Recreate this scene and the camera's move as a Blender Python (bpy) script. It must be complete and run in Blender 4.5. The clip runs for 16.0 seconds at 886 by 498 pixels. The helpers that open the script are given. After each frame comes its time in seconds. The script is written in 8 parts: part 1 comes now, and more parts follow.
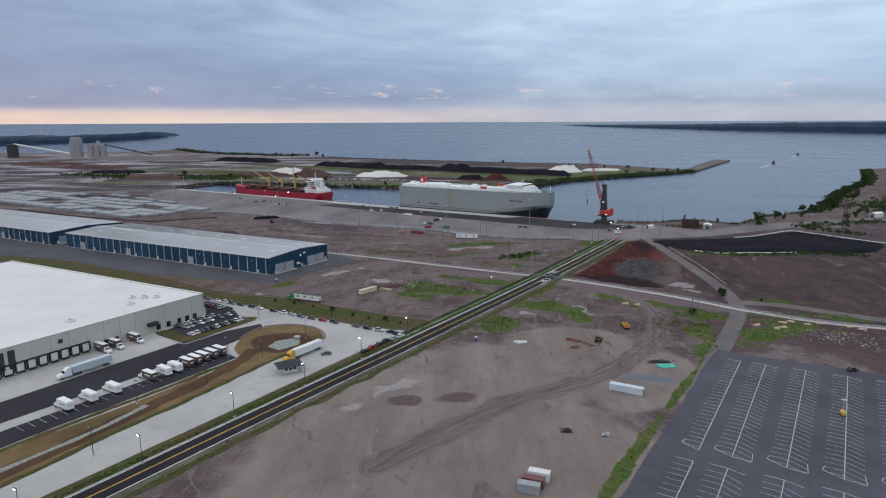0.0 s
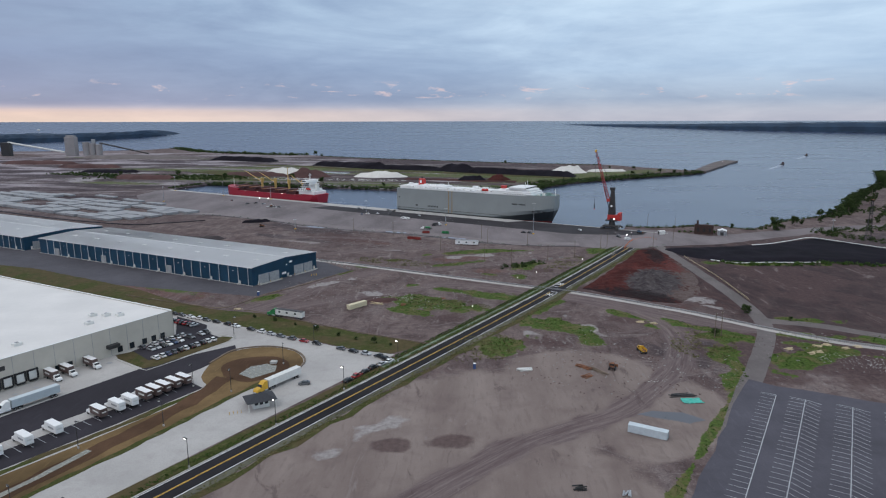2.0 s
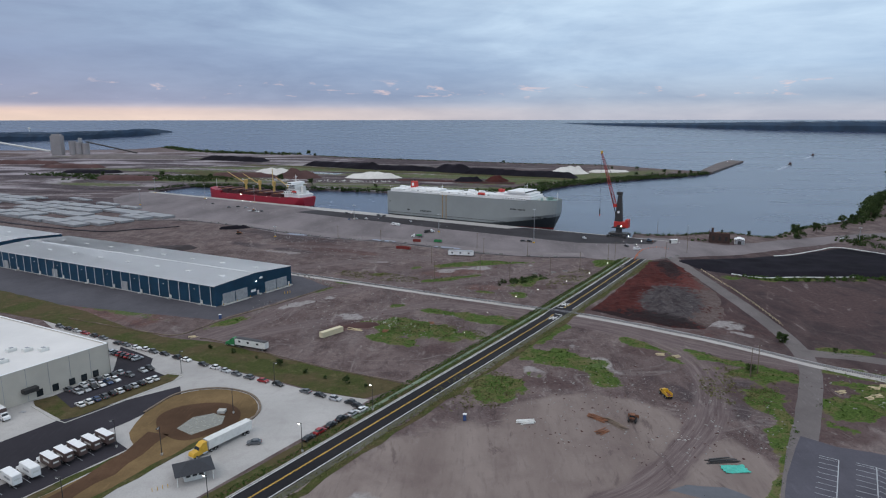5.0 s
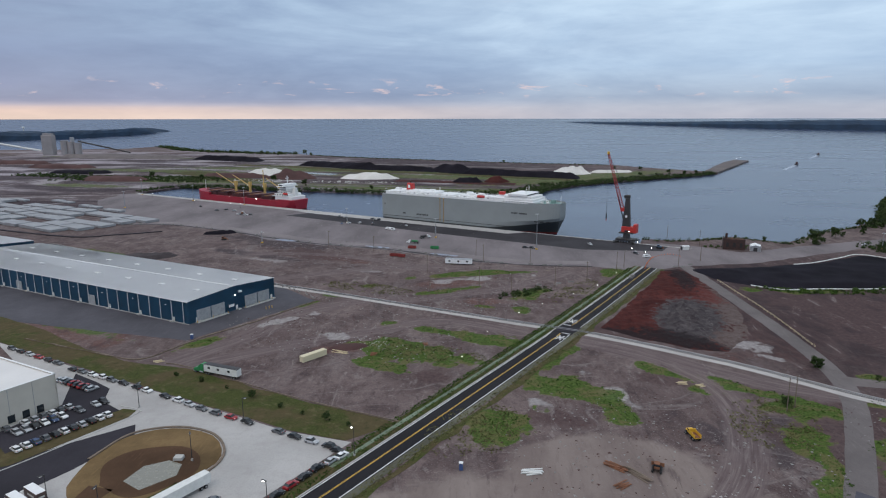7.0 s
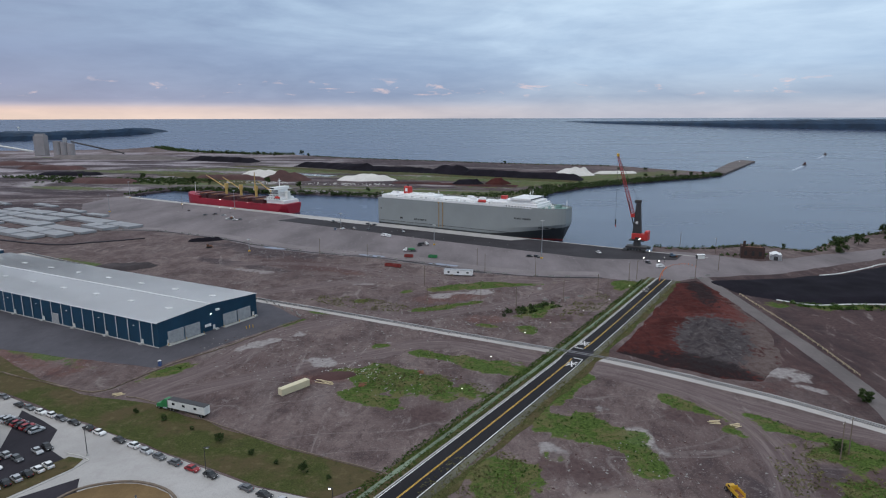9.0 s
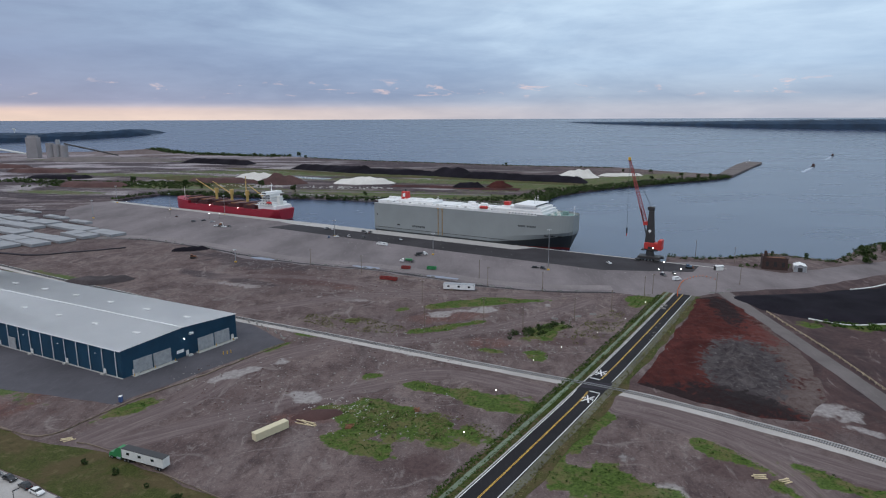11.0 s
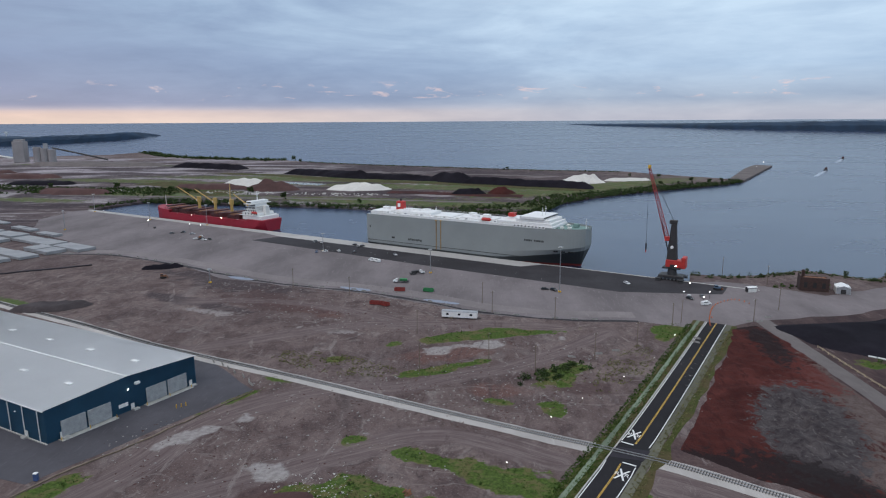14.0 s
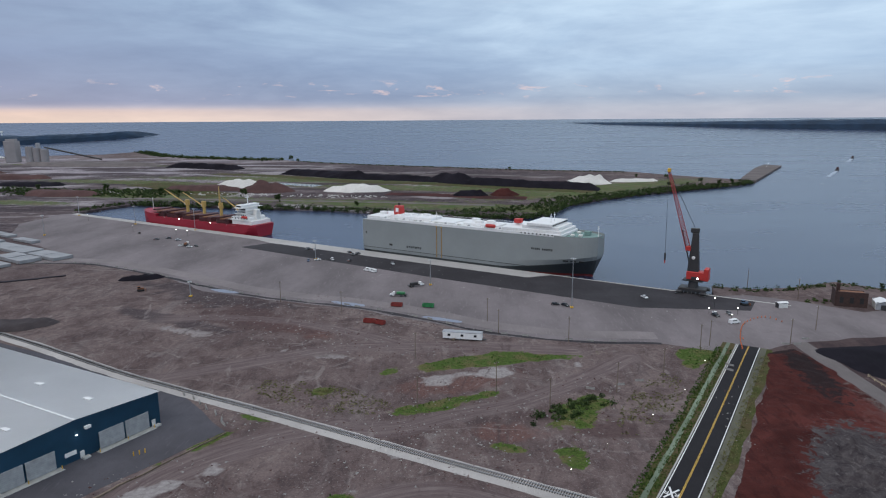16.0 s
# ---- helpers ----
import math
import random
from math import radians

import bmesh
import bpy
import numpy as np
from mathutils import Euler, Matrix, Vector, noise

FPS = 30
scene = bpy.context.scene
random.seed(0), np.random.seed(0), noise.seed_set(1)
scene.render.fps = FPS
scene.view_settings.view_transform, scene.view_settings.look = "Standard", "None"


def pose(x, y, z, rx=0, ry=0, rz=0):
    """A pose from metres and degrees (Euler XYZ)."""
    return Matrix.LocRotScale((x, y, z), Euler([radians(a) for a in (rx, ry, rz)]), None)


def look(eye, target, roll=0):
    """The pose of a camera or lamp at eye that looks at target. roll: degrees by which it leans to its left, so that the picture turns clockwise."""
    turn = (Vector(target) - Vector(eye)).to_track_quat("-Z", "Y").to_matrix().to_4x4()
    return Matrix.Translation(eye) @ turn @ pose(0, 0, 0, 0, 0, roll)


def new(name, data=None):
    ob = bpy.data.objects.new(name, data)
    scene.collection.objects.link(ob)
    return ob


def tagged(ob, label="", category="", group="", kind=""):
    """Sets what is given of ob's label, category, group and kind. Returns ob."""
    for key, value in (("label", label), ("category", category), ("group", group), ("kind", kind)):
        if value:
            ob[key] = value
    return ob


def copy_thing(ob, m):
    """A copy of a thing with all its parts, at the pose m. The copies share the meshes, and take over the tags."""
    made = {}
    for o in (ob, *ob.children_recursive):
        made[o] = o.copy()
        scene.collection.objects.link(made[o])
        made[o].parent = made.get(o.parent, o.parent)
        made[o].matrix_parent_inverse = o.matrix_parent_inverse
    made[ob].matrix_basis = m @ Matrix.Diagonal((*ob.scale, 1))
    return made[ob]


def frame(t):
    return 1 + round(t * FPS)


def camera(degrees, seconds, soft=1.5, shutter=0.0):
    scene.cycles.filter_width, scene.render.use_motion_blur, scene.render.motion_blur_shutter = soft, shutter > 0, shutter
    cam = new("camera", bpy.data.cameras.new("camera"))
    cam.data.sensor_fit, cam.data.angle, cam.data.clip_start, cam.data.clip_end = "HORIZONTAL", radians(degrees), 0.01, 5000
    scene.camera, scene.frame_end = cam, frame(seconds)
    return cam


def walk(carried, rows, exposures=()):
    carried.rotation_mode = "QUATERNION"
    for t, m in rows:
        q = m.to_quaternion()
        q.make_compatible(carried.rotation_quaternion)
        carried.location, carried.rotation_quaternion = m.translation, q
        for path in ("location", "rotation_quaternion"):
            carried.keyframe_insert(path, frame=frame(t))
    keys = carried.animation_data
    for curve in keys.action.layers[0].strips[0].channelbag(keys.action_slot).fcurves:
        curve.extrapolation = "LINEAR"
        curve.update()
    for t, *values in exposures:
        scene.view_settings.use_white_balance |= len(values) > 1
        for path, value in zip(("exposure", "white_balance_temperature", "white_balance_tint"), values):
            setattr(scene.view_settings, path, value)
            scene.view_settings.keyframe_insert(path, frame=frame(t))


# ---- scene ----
cam = camera(69.0, 16.0, soft=1.15)
PATH = [
    (0, (-1.576, -1.451, 98.699), (-2.0746, 8.3385, 96.7213), -0.27),
    (0.5, (-1.432, 7.255, 98.681), (-1.9461, 17.0428, 96.6960), -0.22),
    (1, (-1.137, 15.698, 98.640), (-1.6609, 25.4847, 96.6521), -0.18),
    (1.5, (-0.741, 23.935, 98.584), (-1.2699, 33.7210, 96.5935), -0.15),
    (2, (-0.286, 32.015, 98.516), (-0.8165, 41.8005, 96.5240), -0.12),
    (2.5, (0.191, 39.980, 98.442), (-0.3369, 49.7645, 96.4477), -0.10),
    (3, (0.664, 47.863, 98.364), (0.1389, 57.6477, 96.3681), -0.08),
    (3.5, (1.108, 55.694, 98.288), (0.5870, 65.4780, 96.2890), -0.07),
    (4, (1.505, 63.494, 98.216), (0.9891, 73.2779, 96.2137), -0.06),
    (4.5, (1.843, 71.281, 98.152), (1.3316, 81.0647, 96.1453), -0.06),
    (5, (2.113, 79.068, 98.097), (1.6057, 88.8507, 96.0864), -0.06),
    (5.5, (2.311, 86.863, 98.055), (1.8066, 96.6444, 96.0395), -0.06),
    (6, (2.435, 94.670, 98.027), (1.9328, 104.4506, 96.0066), -0.07),
    (6.5, (2.487, 102.491, 98.013), (1.9861, 112.2712, 95.9892), -0.08),
    (7, (2.471, 110.326, 98.017), (1.9705, 120.1057, 95.9887), -0.09),
    (7.5, (2.393, 118.173, 98.037), (1.8924, 127.9514, 96.0057), -0.10),
    (8, (2.260, 126.026, 98.074), (1.7594, 135.8047, 96.0407), -0.12),
    (8.5, (2.083, 133.883, 98.128), (1.5805, 143.6610, 96.0936), -0.13),
    (9, (1.868, 141.738, 98.198), (1.3649, 151.5157, 96.1638), -0.15),
    (9.5, (1.627, 149.586, 98.284), (1.1220, 159.3643, 96.2506), -0.17),
    (10, (1.367, 157.425, 98.384), (0.8608, 167.2035, 96.3524), -0.19),
    (10.5, (1.097, 165.252, 98.496), (0.5895, 175.0313, 96.4675), -0.22),
    (11, (0.822, 173.068, 98.618), (0.3144, 182.8479, 96.5938), -0.24),
    (11.5, (0.548, 180.875, 98.748), (0.0404, 190.6560, 96.7284), -0.26),
    (12, (0.276, 188.680, 98.882), (-0.2303, 198.4616, 96.8683), -0.28),
    (12.5, (0.007, 196.491, 99.018), (-0.4983, 206.2744, 97.0099), -0.30),
    (13, (-0.264, 204.324, 99.152), (-0.7678, 214.1082, 97.1491), -0.32),
    (13.5, (-0.545, 212.197, 99.279), (-1.0466, 221.9820, 97.2812), -0.34),
    (14, (-0.847, 220.134, 99.395), (-1.3472, 229.9200, 97.4011), -0.36),
    (14.5, (-1.187, 228.166, 99.496), (-1.6868, 237.9523, 97.5030), -0.37),
    (15, (-1.587, 236.329, 99.575), (-2.0880, 246.1156, 97.5805), -0.38),
    (15.5, (-2.075, 244.669, 99.627), (-2.5794, 254.4538, 97.6265), -0.40),
    (16, (-2.685, 253.236, 99.647), (-3.1958, 263.0182, 97.6331), -0.40),
]
walk(cam, [(t, look(eye, target, roll)) for t, eye, target, roll in PATH])
# ---- world and light ----
world = bpy.data.worlds.new("dusk_sky")
scene.world = world
world.use_nodes = True
wn, wl = world.node_tree.nodes, world.node_tree.links
wn.clear()


def wnode(kind, **values):
    n = wn.new(kind)
    for k, v in values.items():
        n.inputs[k].default_value = v
    return n


def wramp(stops, source):
    r = wn.new("ShaderNodeValToRGB")
    while len(r.color_ramp.elements) < len(stops):
        r.color_ramp.elements.new(0.5)
    for e, (p, c) in zip(r.color_ramp.elements, stops):
        e.position, e.color = p, (*c, 1)
    wl.new(source, r.inputs[0])
    return r.outputs[0]


def wmix(fac, a, b, how="MIX"):
    m = wn.new("ShaderNodeMix")
    m.data_type, m.blend_type = "RGBA", how
    for sock, val in ((m.inputs[0], fac), (m.inputs[6], a), (m.inputs[7], b)):
        if isinstance(val, bpy.types.NodeSocket):
            wl.new(val, sock)
        elif isinstance(val, tuple):
            sock.default_value = (*val, 1)
        else:
            sock.default_value = val
    return m.outputs[2]


def wmath(how, a, b=0.0, clamp=False):
    m = wn.new("ShaderNodeMath")
    m.operation, m.use_clamp = how, clamp
    for sock, val in ((m.inputs[0], a), (m.inputs[1], b)):
        if isinstance(val, bpy.types.NodeSocket):
            wl.new(val, sock)
        else:
            sock.default_value = val
    return m.outputs[0]


sky_dir = wn.new("ShaderNodeTexCoord").outputs["Generated"]
split = wn.new("ShaderNodeSeparateXYZ")
wl.new(sky_dir, split.inputs[0])
up, east = split.outputs[2], split.outputs[0]
nishita = wn.new("ShaderNodeTexSky")
nishita.sky_type, nishita.sun_disc = "NISHITA", False
nishita.sun_elevation, nishita.sun_rotation = radians(24), radians(-40)
# clear colour of the overcast: low peach rim, grey-blue above, brighter towards the zenith
deck = wramp([(0.0, (0.78, 0.62, 0.56)), (0.010, (0.72, 0.56, 0.54)), (0.015, (0.42, 0.42, 0.56)), (0.021, (0.165, 0.235, 0.45)), (0.085, (0.135, 0.225, 0.44)),
              (0.12, (0.185, 0.295, 0.50)), (0.22, (0.21, 0.34, 0.54)), (0.34, (0.38, 0.54, 0.73)), (0.6, (0.76, 0.86, 0.98)), (1.0, (0.94, 1.0, 1.08))], up)
rim_right = wramp([(0.0, (0.50, 0.52, 0.62)), (0.012, (0.49, 0.53, 0.64)), (0.026, (0.39, 0.48, 0.63)), (0.07, (0.47, 0.62, 0.82)), (0.13, (0.55, 0.71, 0.90)),
                   (0.22, (0.56, 0.72, 0.89)), (0.34, (0.57, 0.72, 0.86)), (0.6, (0.76, 0.86, 0.98)), (1.0, (0.94, 1.0, 1.08))], up)
side = wmath("MULTIPLY_ADD", east, 1.25, True)
side.node.inputs[2].default_value = 0.80
sky = wmix(side, deck, rim_right)
# stretched cloud layers
flat = wnode("ShaderNodeMapping")
flat.inputs["Scale"].default_value = (2.0, 2.0, 10.0)
flat.inputs["Location"].default_value = (0.3, 0.1, 0.4)
wl.new(sky_dir, flat.inputs[0])
big = wnode("ShaderNodeTexNoise", Scale=1.5, Detail=8.0, Roughness=0.58, Distortion=0.9)
wl.new(flat.outputs[0], big.inputs["Vector"])
bank = wramp([(0.40, (0, 0, 0)), (0.64, (1, 1, 1))], big.outputs["Fac"])
low = wramp([(0.014, (0, 0, 0)), (0.026, (1, 1, 1)), (0.14, (0.75, 0.75, 0.75)), (0.35, (0.3, 0.3, 0.3)), (0.6, (0, 0, 0))], up)
veil = wmix(1.0, bank, low, "MULTIPLY")
left = wmath("MULTIPLY_ADD", east, -1.0, True)
left.node.inputs[2].default_value = 0.5
veil = wmath("MULTIPLY", veil, left)
sky = wmix(wmath("MULTIPLY", veil, 0.85), sky, (0.180, 0.265, 0.46))
# pale lit edges and small pink puffs low over the sea
wisp_map = wnode("ShaderNodeMapping")
wisp_map.inputs["Scale"].default_value = (11.0, 11.0, 44.0)
wisp_map.inputs["Location"].default_value = (1.7, 0.2, 0.15)
wl.new(sky_dir, wisp_map.inputs[0])
wisp = wnode("ShaderNodeTexNoise", Scale=2.1, Detail=6.0, Roughness=0.6, Distortion=0.3)
wl.new(wisp_map.outputs[0], wisp.inputs["Vector"])
pink = wramp([(0.60, (0, 0, 0)), (0.70, (1, 1, 1))], wisp.outputs["Fac"])
band = wramp([(0.024, (0, 0, 0)), (0.030, (1, 1, 1)), (0.045, (0.8, 0.8, 0.8)), (0.055, (0, 0, 0)), (0.15, (0, 0, 0)), (0.20, (0.25, 0.25, 0.25)), (0.24, (0, 0, 0))], up)
sky = wmix(wmath("MULTIPLY", wmix(1.0, pink, band, "MULTIPLY"), 0.75), sky, (0.80, 0.62, 0.64))
soft_noise = wnode("ShaderNodeTexNoise", Scale=3.2, Detail=6.0, Roughness=0.6, Distortion=0.2)
wl.new(flat.outputs[0], soft_noise.inputs["Vector"])
shade = wramp([(0.34, (0.88, 0.90, 0.93)), (0.66, (1.12, 1.10, 1.07))], soft_noise.outputs["Fac"])
sky = wmix(1.0, sky, shade, "MULTIPLY")
sky = wmix(0.95, wmix(1.0, nishita.outputs[0], (0.10, 0.10, 0.10), "MULTIPLY"), sky)
air = wn.new("ShaderNodeBackground")
wl.new(sky, air.inputs[0])
air.inputs[1].default_value = 1.0
wl.new(air.outputs[0], wn.new("ShaderNodeOutputWorld").inputs[0])

sun = new("sun", bpy.data.lights.new("sun", "SUN"))
sun.data.energy, sun.data.angle, sun.data.color = 0.72, radians(50), (1.0, 0.86, 0.77)
sun.matrix_basis = look((-300, -250, 400), (0, 0, 0))

# ---- materials ----


class Nodes:
    """Small wrapper that writes a node material."""

    def __init__(self, name, coords="Object"):
        self.m = bpy.data.materials.new(name)
        self.m.use_nodes = True
        self.t = self.m.node_tree
        self.n, self.l = self.t.nodes, self.t.links
        self.b = next(x for x in self.n if x.type == "BSDF_PRINCIPLED")
        self.co = self.n.new("ShaderNodeTexCoord").outputs[coords]

    def put(self, sock, val):
        if isinstance(val, bpy.types.NodeSocket):
            self.l.new(val, sock)
        elif isinstance(val, tuple) and len(val) == 3 and sock.type == "RGBA":
            sock.default_value = (*val, 1)
        else:
            sock.default_value = val

    def noise(self, scale, detail=4.0, rough=0.55, stretch=None, distort=0.0):
        co = self.co
        if stretch:
            mp = self.n.new("ShaderNodeMapping")
            mp.inputs["Scale"].default_value = stretch[:3]
            if len(stretch) > 3:
                mp.inputs["Rotation"].default_value = (0, 0, radians(stretch[3]))
            self.l.new(co, mp.inputs[0])
            co = mp.outputs[0]
        x = self.n.new("ShaderNodeTexNoise")
        x.inputs["Scale"].default_value, x.inputs["Detail"].default_value = scale, detail
        x.inputs["Roughness"].default_value, x.inputs["Distortion"].default_value = rough, distort
        self.l.new(co, x.inputs["Vector"])
        return x.outputs["Fac"]

    def ramp(self, fac, lo, hi, a=0.0, b=1.0):
        r = self.n.new("ShaderNodeMapRange")
        r.inputs[1].default_value, r.inputs[2].default_value = lo, hi
        r.inputs[3].default_value, r.inputs[4].default_value = a, b
        self.l.new(fac, r.inputs[0])
        return r.outputs[0]

    def mix(self, fac, a, b, how="MIX"):
        x = self.n.new("ShaderNodeMix")
        x.data_type, x.blend_type = "RGBA", how
        for sock, val in ((x.inputs[0], fac), (x.inputs[6], a), (x.inputs[7], b)):
            self.put(sock, val)
        return x.outputs[2]

    def math(self, how, a, b=0.0, clamp=False):
        x = self.n.new("ShaderNodeMath")
        x.operation, x.use_clamp = how, clamp
        self.put(x.inputs[0], a)
        self.put(x.inputs[1], b)
        return x.outputs[0]

    def blob(self, cx, cy, rx, ry, rot=0.0):
        """One at the middle of an ellipse, falling to nought at its rim."""
        mp = self.n.new("ShaderNodeMapping")
        mp.vector_type = "TEXTURE"
        mp.inputs["Location"].default_value = (cx, cy, 0)
        mp.inputs["Rotation"].default_value = (0, 0, radians(rot))
        mp.inputs["Scale"].default_value = (rx, ry, 1000)
        self.l.new(self.co, mp.inputs[0])
        gr = self.n.new("ShaderNodeTexGradient")
        gr.gradient_type = "SPHERICAL"
        self.l.new(mp.outputs[0], gr.inputs[0])
        return gr.outputs["Fac"]

    def blobs(self, ellipses, ragged, lo=0.12, hi=0.34, amount=0.55):
        """A mask with ragged rims out of many ellipses; ragged: a noise."""
        total = None
        for e in ellipses:
            one = self.blob(*e)
            total = one if total is None else self.math("MAXIMUM", total, one)
        inside = self.ramp(total, 0.0, 0.03)
        wob = self.math("MULTIPLY", self.math("SUBTRACT", ragged, 0.5), amount * 2.6)
        return self.math("MULTIPLY", self.ramp(self.math("ADD", total, wob), lo + 0.16, hi + 0.16), inside)

    def done(self, colour, rough=0.8, bump=None, strength=0.3, distance=0.1, metal=0.0, gloss=0.5):
        self.b.inputs["Specular IOR Level"].default_value = gloss
        self.put(self.b.inputs["Base Color"], colour)
        self.put(self.b.inputs["Roughness"], rough)
        self.b.inputs["Metallic"].default_value = metal
        if bump is not None:
            bp = self.n.new("ShaderNodeBump")
            bp.inputs["Strength"].default_value, bp.inputs["Distance"].default_value = strength, distance
            self.l.new(bump, bp.inputs["Height"])
            self.l.new(bp.outputs[0], self.b.inputs["Normal"])
        return self.m


def plain(name, colour, rough=0.6, metal=0.0, vary=0.18, scale=0.6, grain=8.0, bump=0.1, coords="Object"):
    """A painted, rusty or mineral surface with variation at two scales."""
    k = Nodes(name, coords)
    a, b = k.noise(scale, 5.0), k.noise(grain, 3.0)
    dark = tuple(c * (1 - vary) for c in colour)
    light = tuple(min(1.0, c * (1 + vary)) for c in colour)
    col = k.mix(k.ramp(a, 0.3, 0.7), dark, light)
    col = k.mix(k.ramp(b, 0.35, 0.75, 0.0, vary), col, tuple(c * 0.6 for c in colour))
    return k.done(col, k.ramp(a, 0.3, 0.7, max(0.05, rough - 0.08), min(1.0, rough + 0.08)), b, bump, 0.03, metal)


def glow(name, colour, strength):
    m = bpy.data.materials.new(name)
    m.use_nodes = True
    b = next(x for x in m.node_tree.nodes if x.type == "BSDF_PRINCIPLED")
    b.inputs["Emission Color"].default_value = (*colour, 1)
    b.inputs["Emission Strength"].default_value = strength
    return m


def glassy(name, colour, rough=0.08):
    return plain(name, colour, rough, 0.0, 0.1, 1.0, 4.0, 0.0)


def bare_earth():
    k = Nodes("bare_earth")
    wide, mid, fine = k.noise(0.012, 6.0, 0.6), k.noise(0.055, 6.0, 0.62, None, 0.4), k.noise(0.6, 5.0, 0.65)
    tracks = k.noise(0.05, 6.0, 0.6, (1.0, 0.22, 1.0, 28))
    col = k.mix(k.ramp(wide, 0.35, 0.65), (0.124, 0.089, 0.084), (0.198, 0.152, 0.140))
    col = k.mix(k.ramp(mid, 0.46, 0.62, 0.0, 0.8), col, (0.090, 0.062, 0.060))
    rough_ground = k.noise(0.17, 7.0, 0.7, (1.0, 0.5, 1.0, 60), 0.6)
    col = k.mix(k.ramp(rough_ground, 0.52, 0.60, 0.0, 0.42), col, (0.066, 0.047, 0.047))
    col = k.mix(k.ramp(rough_ground, 0.30, 0.42, 0.55, 0.0), col, (0.262, 0.222, 0.205))
    col = k.mix(k.ramp(tracks, 0.54, 0.70, 0.0, 0.6), col, (0.225, 0.190, 0.180))
    redish = k.blobs([(-190, 392, 60, 22, -28), (-8, 484, 34, 12, 22), (-52, 372, 18, 9, 10), (160, 430, 60, 60, 0), (132, 402, 46, 60, 0), (-90, 545, 40, 10, -25),
                      (180, 300, 70, 34, -20), (10, 445, 22, 8, 0)], mid, 0.05, 0.4, 0.8)
    col = k.mix(k.math("MULTIPLY", redish, 0.75), col, (0.150, 0.078, 0.066))
    pale = k.blobs([(112, 410, 22, 12, 0), (-140, 540, 26, 6, -20), (-70, 512, 24, 6, -15),
                    (-900, 1500, 420, 90, -8), (-620, 1330, 260, 34, -8), (-520, 1560, 260, 40, -10)], rough_ground, 0.14, 0.40, 1.0)
    col = k.mix(k.math("MULTIPLY", pale, 0.62), col, (0.36, 0.33, 0.315))
    soot = k.blobs([(172, 508, 70, 42, 20), (170, 290, 90, 40, -20), (-120, 1480, 560, 100, -22), (190, 420, 80, 90, 0), (100, 300, 40, 30, 0), (-600, 1080, 360, 110, -10), (-900, 1250, 380, 110, -6), (-330, 1110, 160, 40, -8), (340, 560, 110, 60, 30), (-480, 820, 120, 60, -28), (-700, 900, 200, 80, -20), (200, 420, 60, 60, 0), (185, 295, 60, 26, -16), (-150, 600, 90, 22, -28), (-330, 1010, 240, 60, -12), (-700, 1150, 260, 60, -8), (-560, 1010, 160, 40, -12), (-200, 330, 20, 8, 0), (70, 402, 26, 5, -12),
                    (-26, 213, 7, 5, 0), (-6, 217, 4, 3, 0), (-160, 560, 60, 12, -25)], mid, 0.10, 0.4, 0.8)
    col = k.mix(k.math("MULTIPLY", soot, 0.75), col, (0.062, 0.050, 0.054))
    mud = k.noise(0.30, 9.0, 0.78, (1.0, 0.7, 1.0, 35), 0.8)
    col = k.mix(k.ramp(mud, 0.56, 0.61, 0.0, 0.5), col, (0.058, 0.042, 0.041))
    col = k.mix(k.ramp(mud, 0.385, 0.43, 0.5, 0.0), col, (0.275, 0.240, 0.225))
    far = k.ramp(k.blob(-620, 1250, 1000, 620, -8), 0.0, 0.35)
    inland = k.ramp(k.blob(-950, 1420, 760, 620, -8), 0.0, 0.3)
    col = k.mix(k.math("MULTIPLY", far, 0.5), col, (0.092, 0.072, 0.080))
    col = k.mix(k.math("MULTIPLY", inland, k.ramp(k.noise(0.011, 8.0, 0.7, (0.4, 1.0, 1.0, -6), 0.6), 0.46, 0.55, 0.9, 0.0)), col, (0.40, 0.36, 0.38))
    streak = k.noise(0.016, 8.0, 0.66, (0.35, 1.0, 1.0, -10), 0.5)
    col = k.mix(k.math("MULTIPLY", far, k.ramp(streak, 0.475, 0.53, 0.0, 0.85)), col, (0.048, 0.036, 0.042))
    col = k.mix(k.math("MULTIPLY", far, k.ramp(streak, 0.40, 0.45, 0.75, 0.0)), col, (0.40, 0.37, 0.37))
    green = k.blobs([(-480, 1110, 150, 60, -10), (-560, 1010, 100, 26, -12), (-200, 402, 60, 10, -28), (205, 480, 60, 8, 0),
                     (-60, 985, 360, 44, -13), (-250, 1290, 440, 60, -9), (-40, 1160, 320, 50, -10), (120, 1110, 200, 60, 30),
                     (-560, 1260, 240, 40, -12), (-420, 1070, 200, 44, -12), (240, 1215, 190, 50, 35), (280, 800, 160, 60, 45),
                     (-860, 1640, 300, 40, -10), (-275, 560, 60, 8, -24)],
                    k.noise(0.10, 8.0, 0.74, None, 0.5), 0.06, 0.24, 0.8)
    grass = k.mix(k.ramp(fine, 0.35, 0.65), (0.045, 0.080, 0.020), (0.110, 0.165, 0.042))
    grass = k.mix(k.ramp(mid, 0.42, 0.62, 0.0, 0.7), grass, (0.165, 0.130, 0.068))
    col = k.mix(k.math("MULTIPLY", green, 0.92), col, grass)
    scrape = k.noise(0.09, 8.0, 0.72, (1.0, 0.35, 1.0, 52), 1.2)
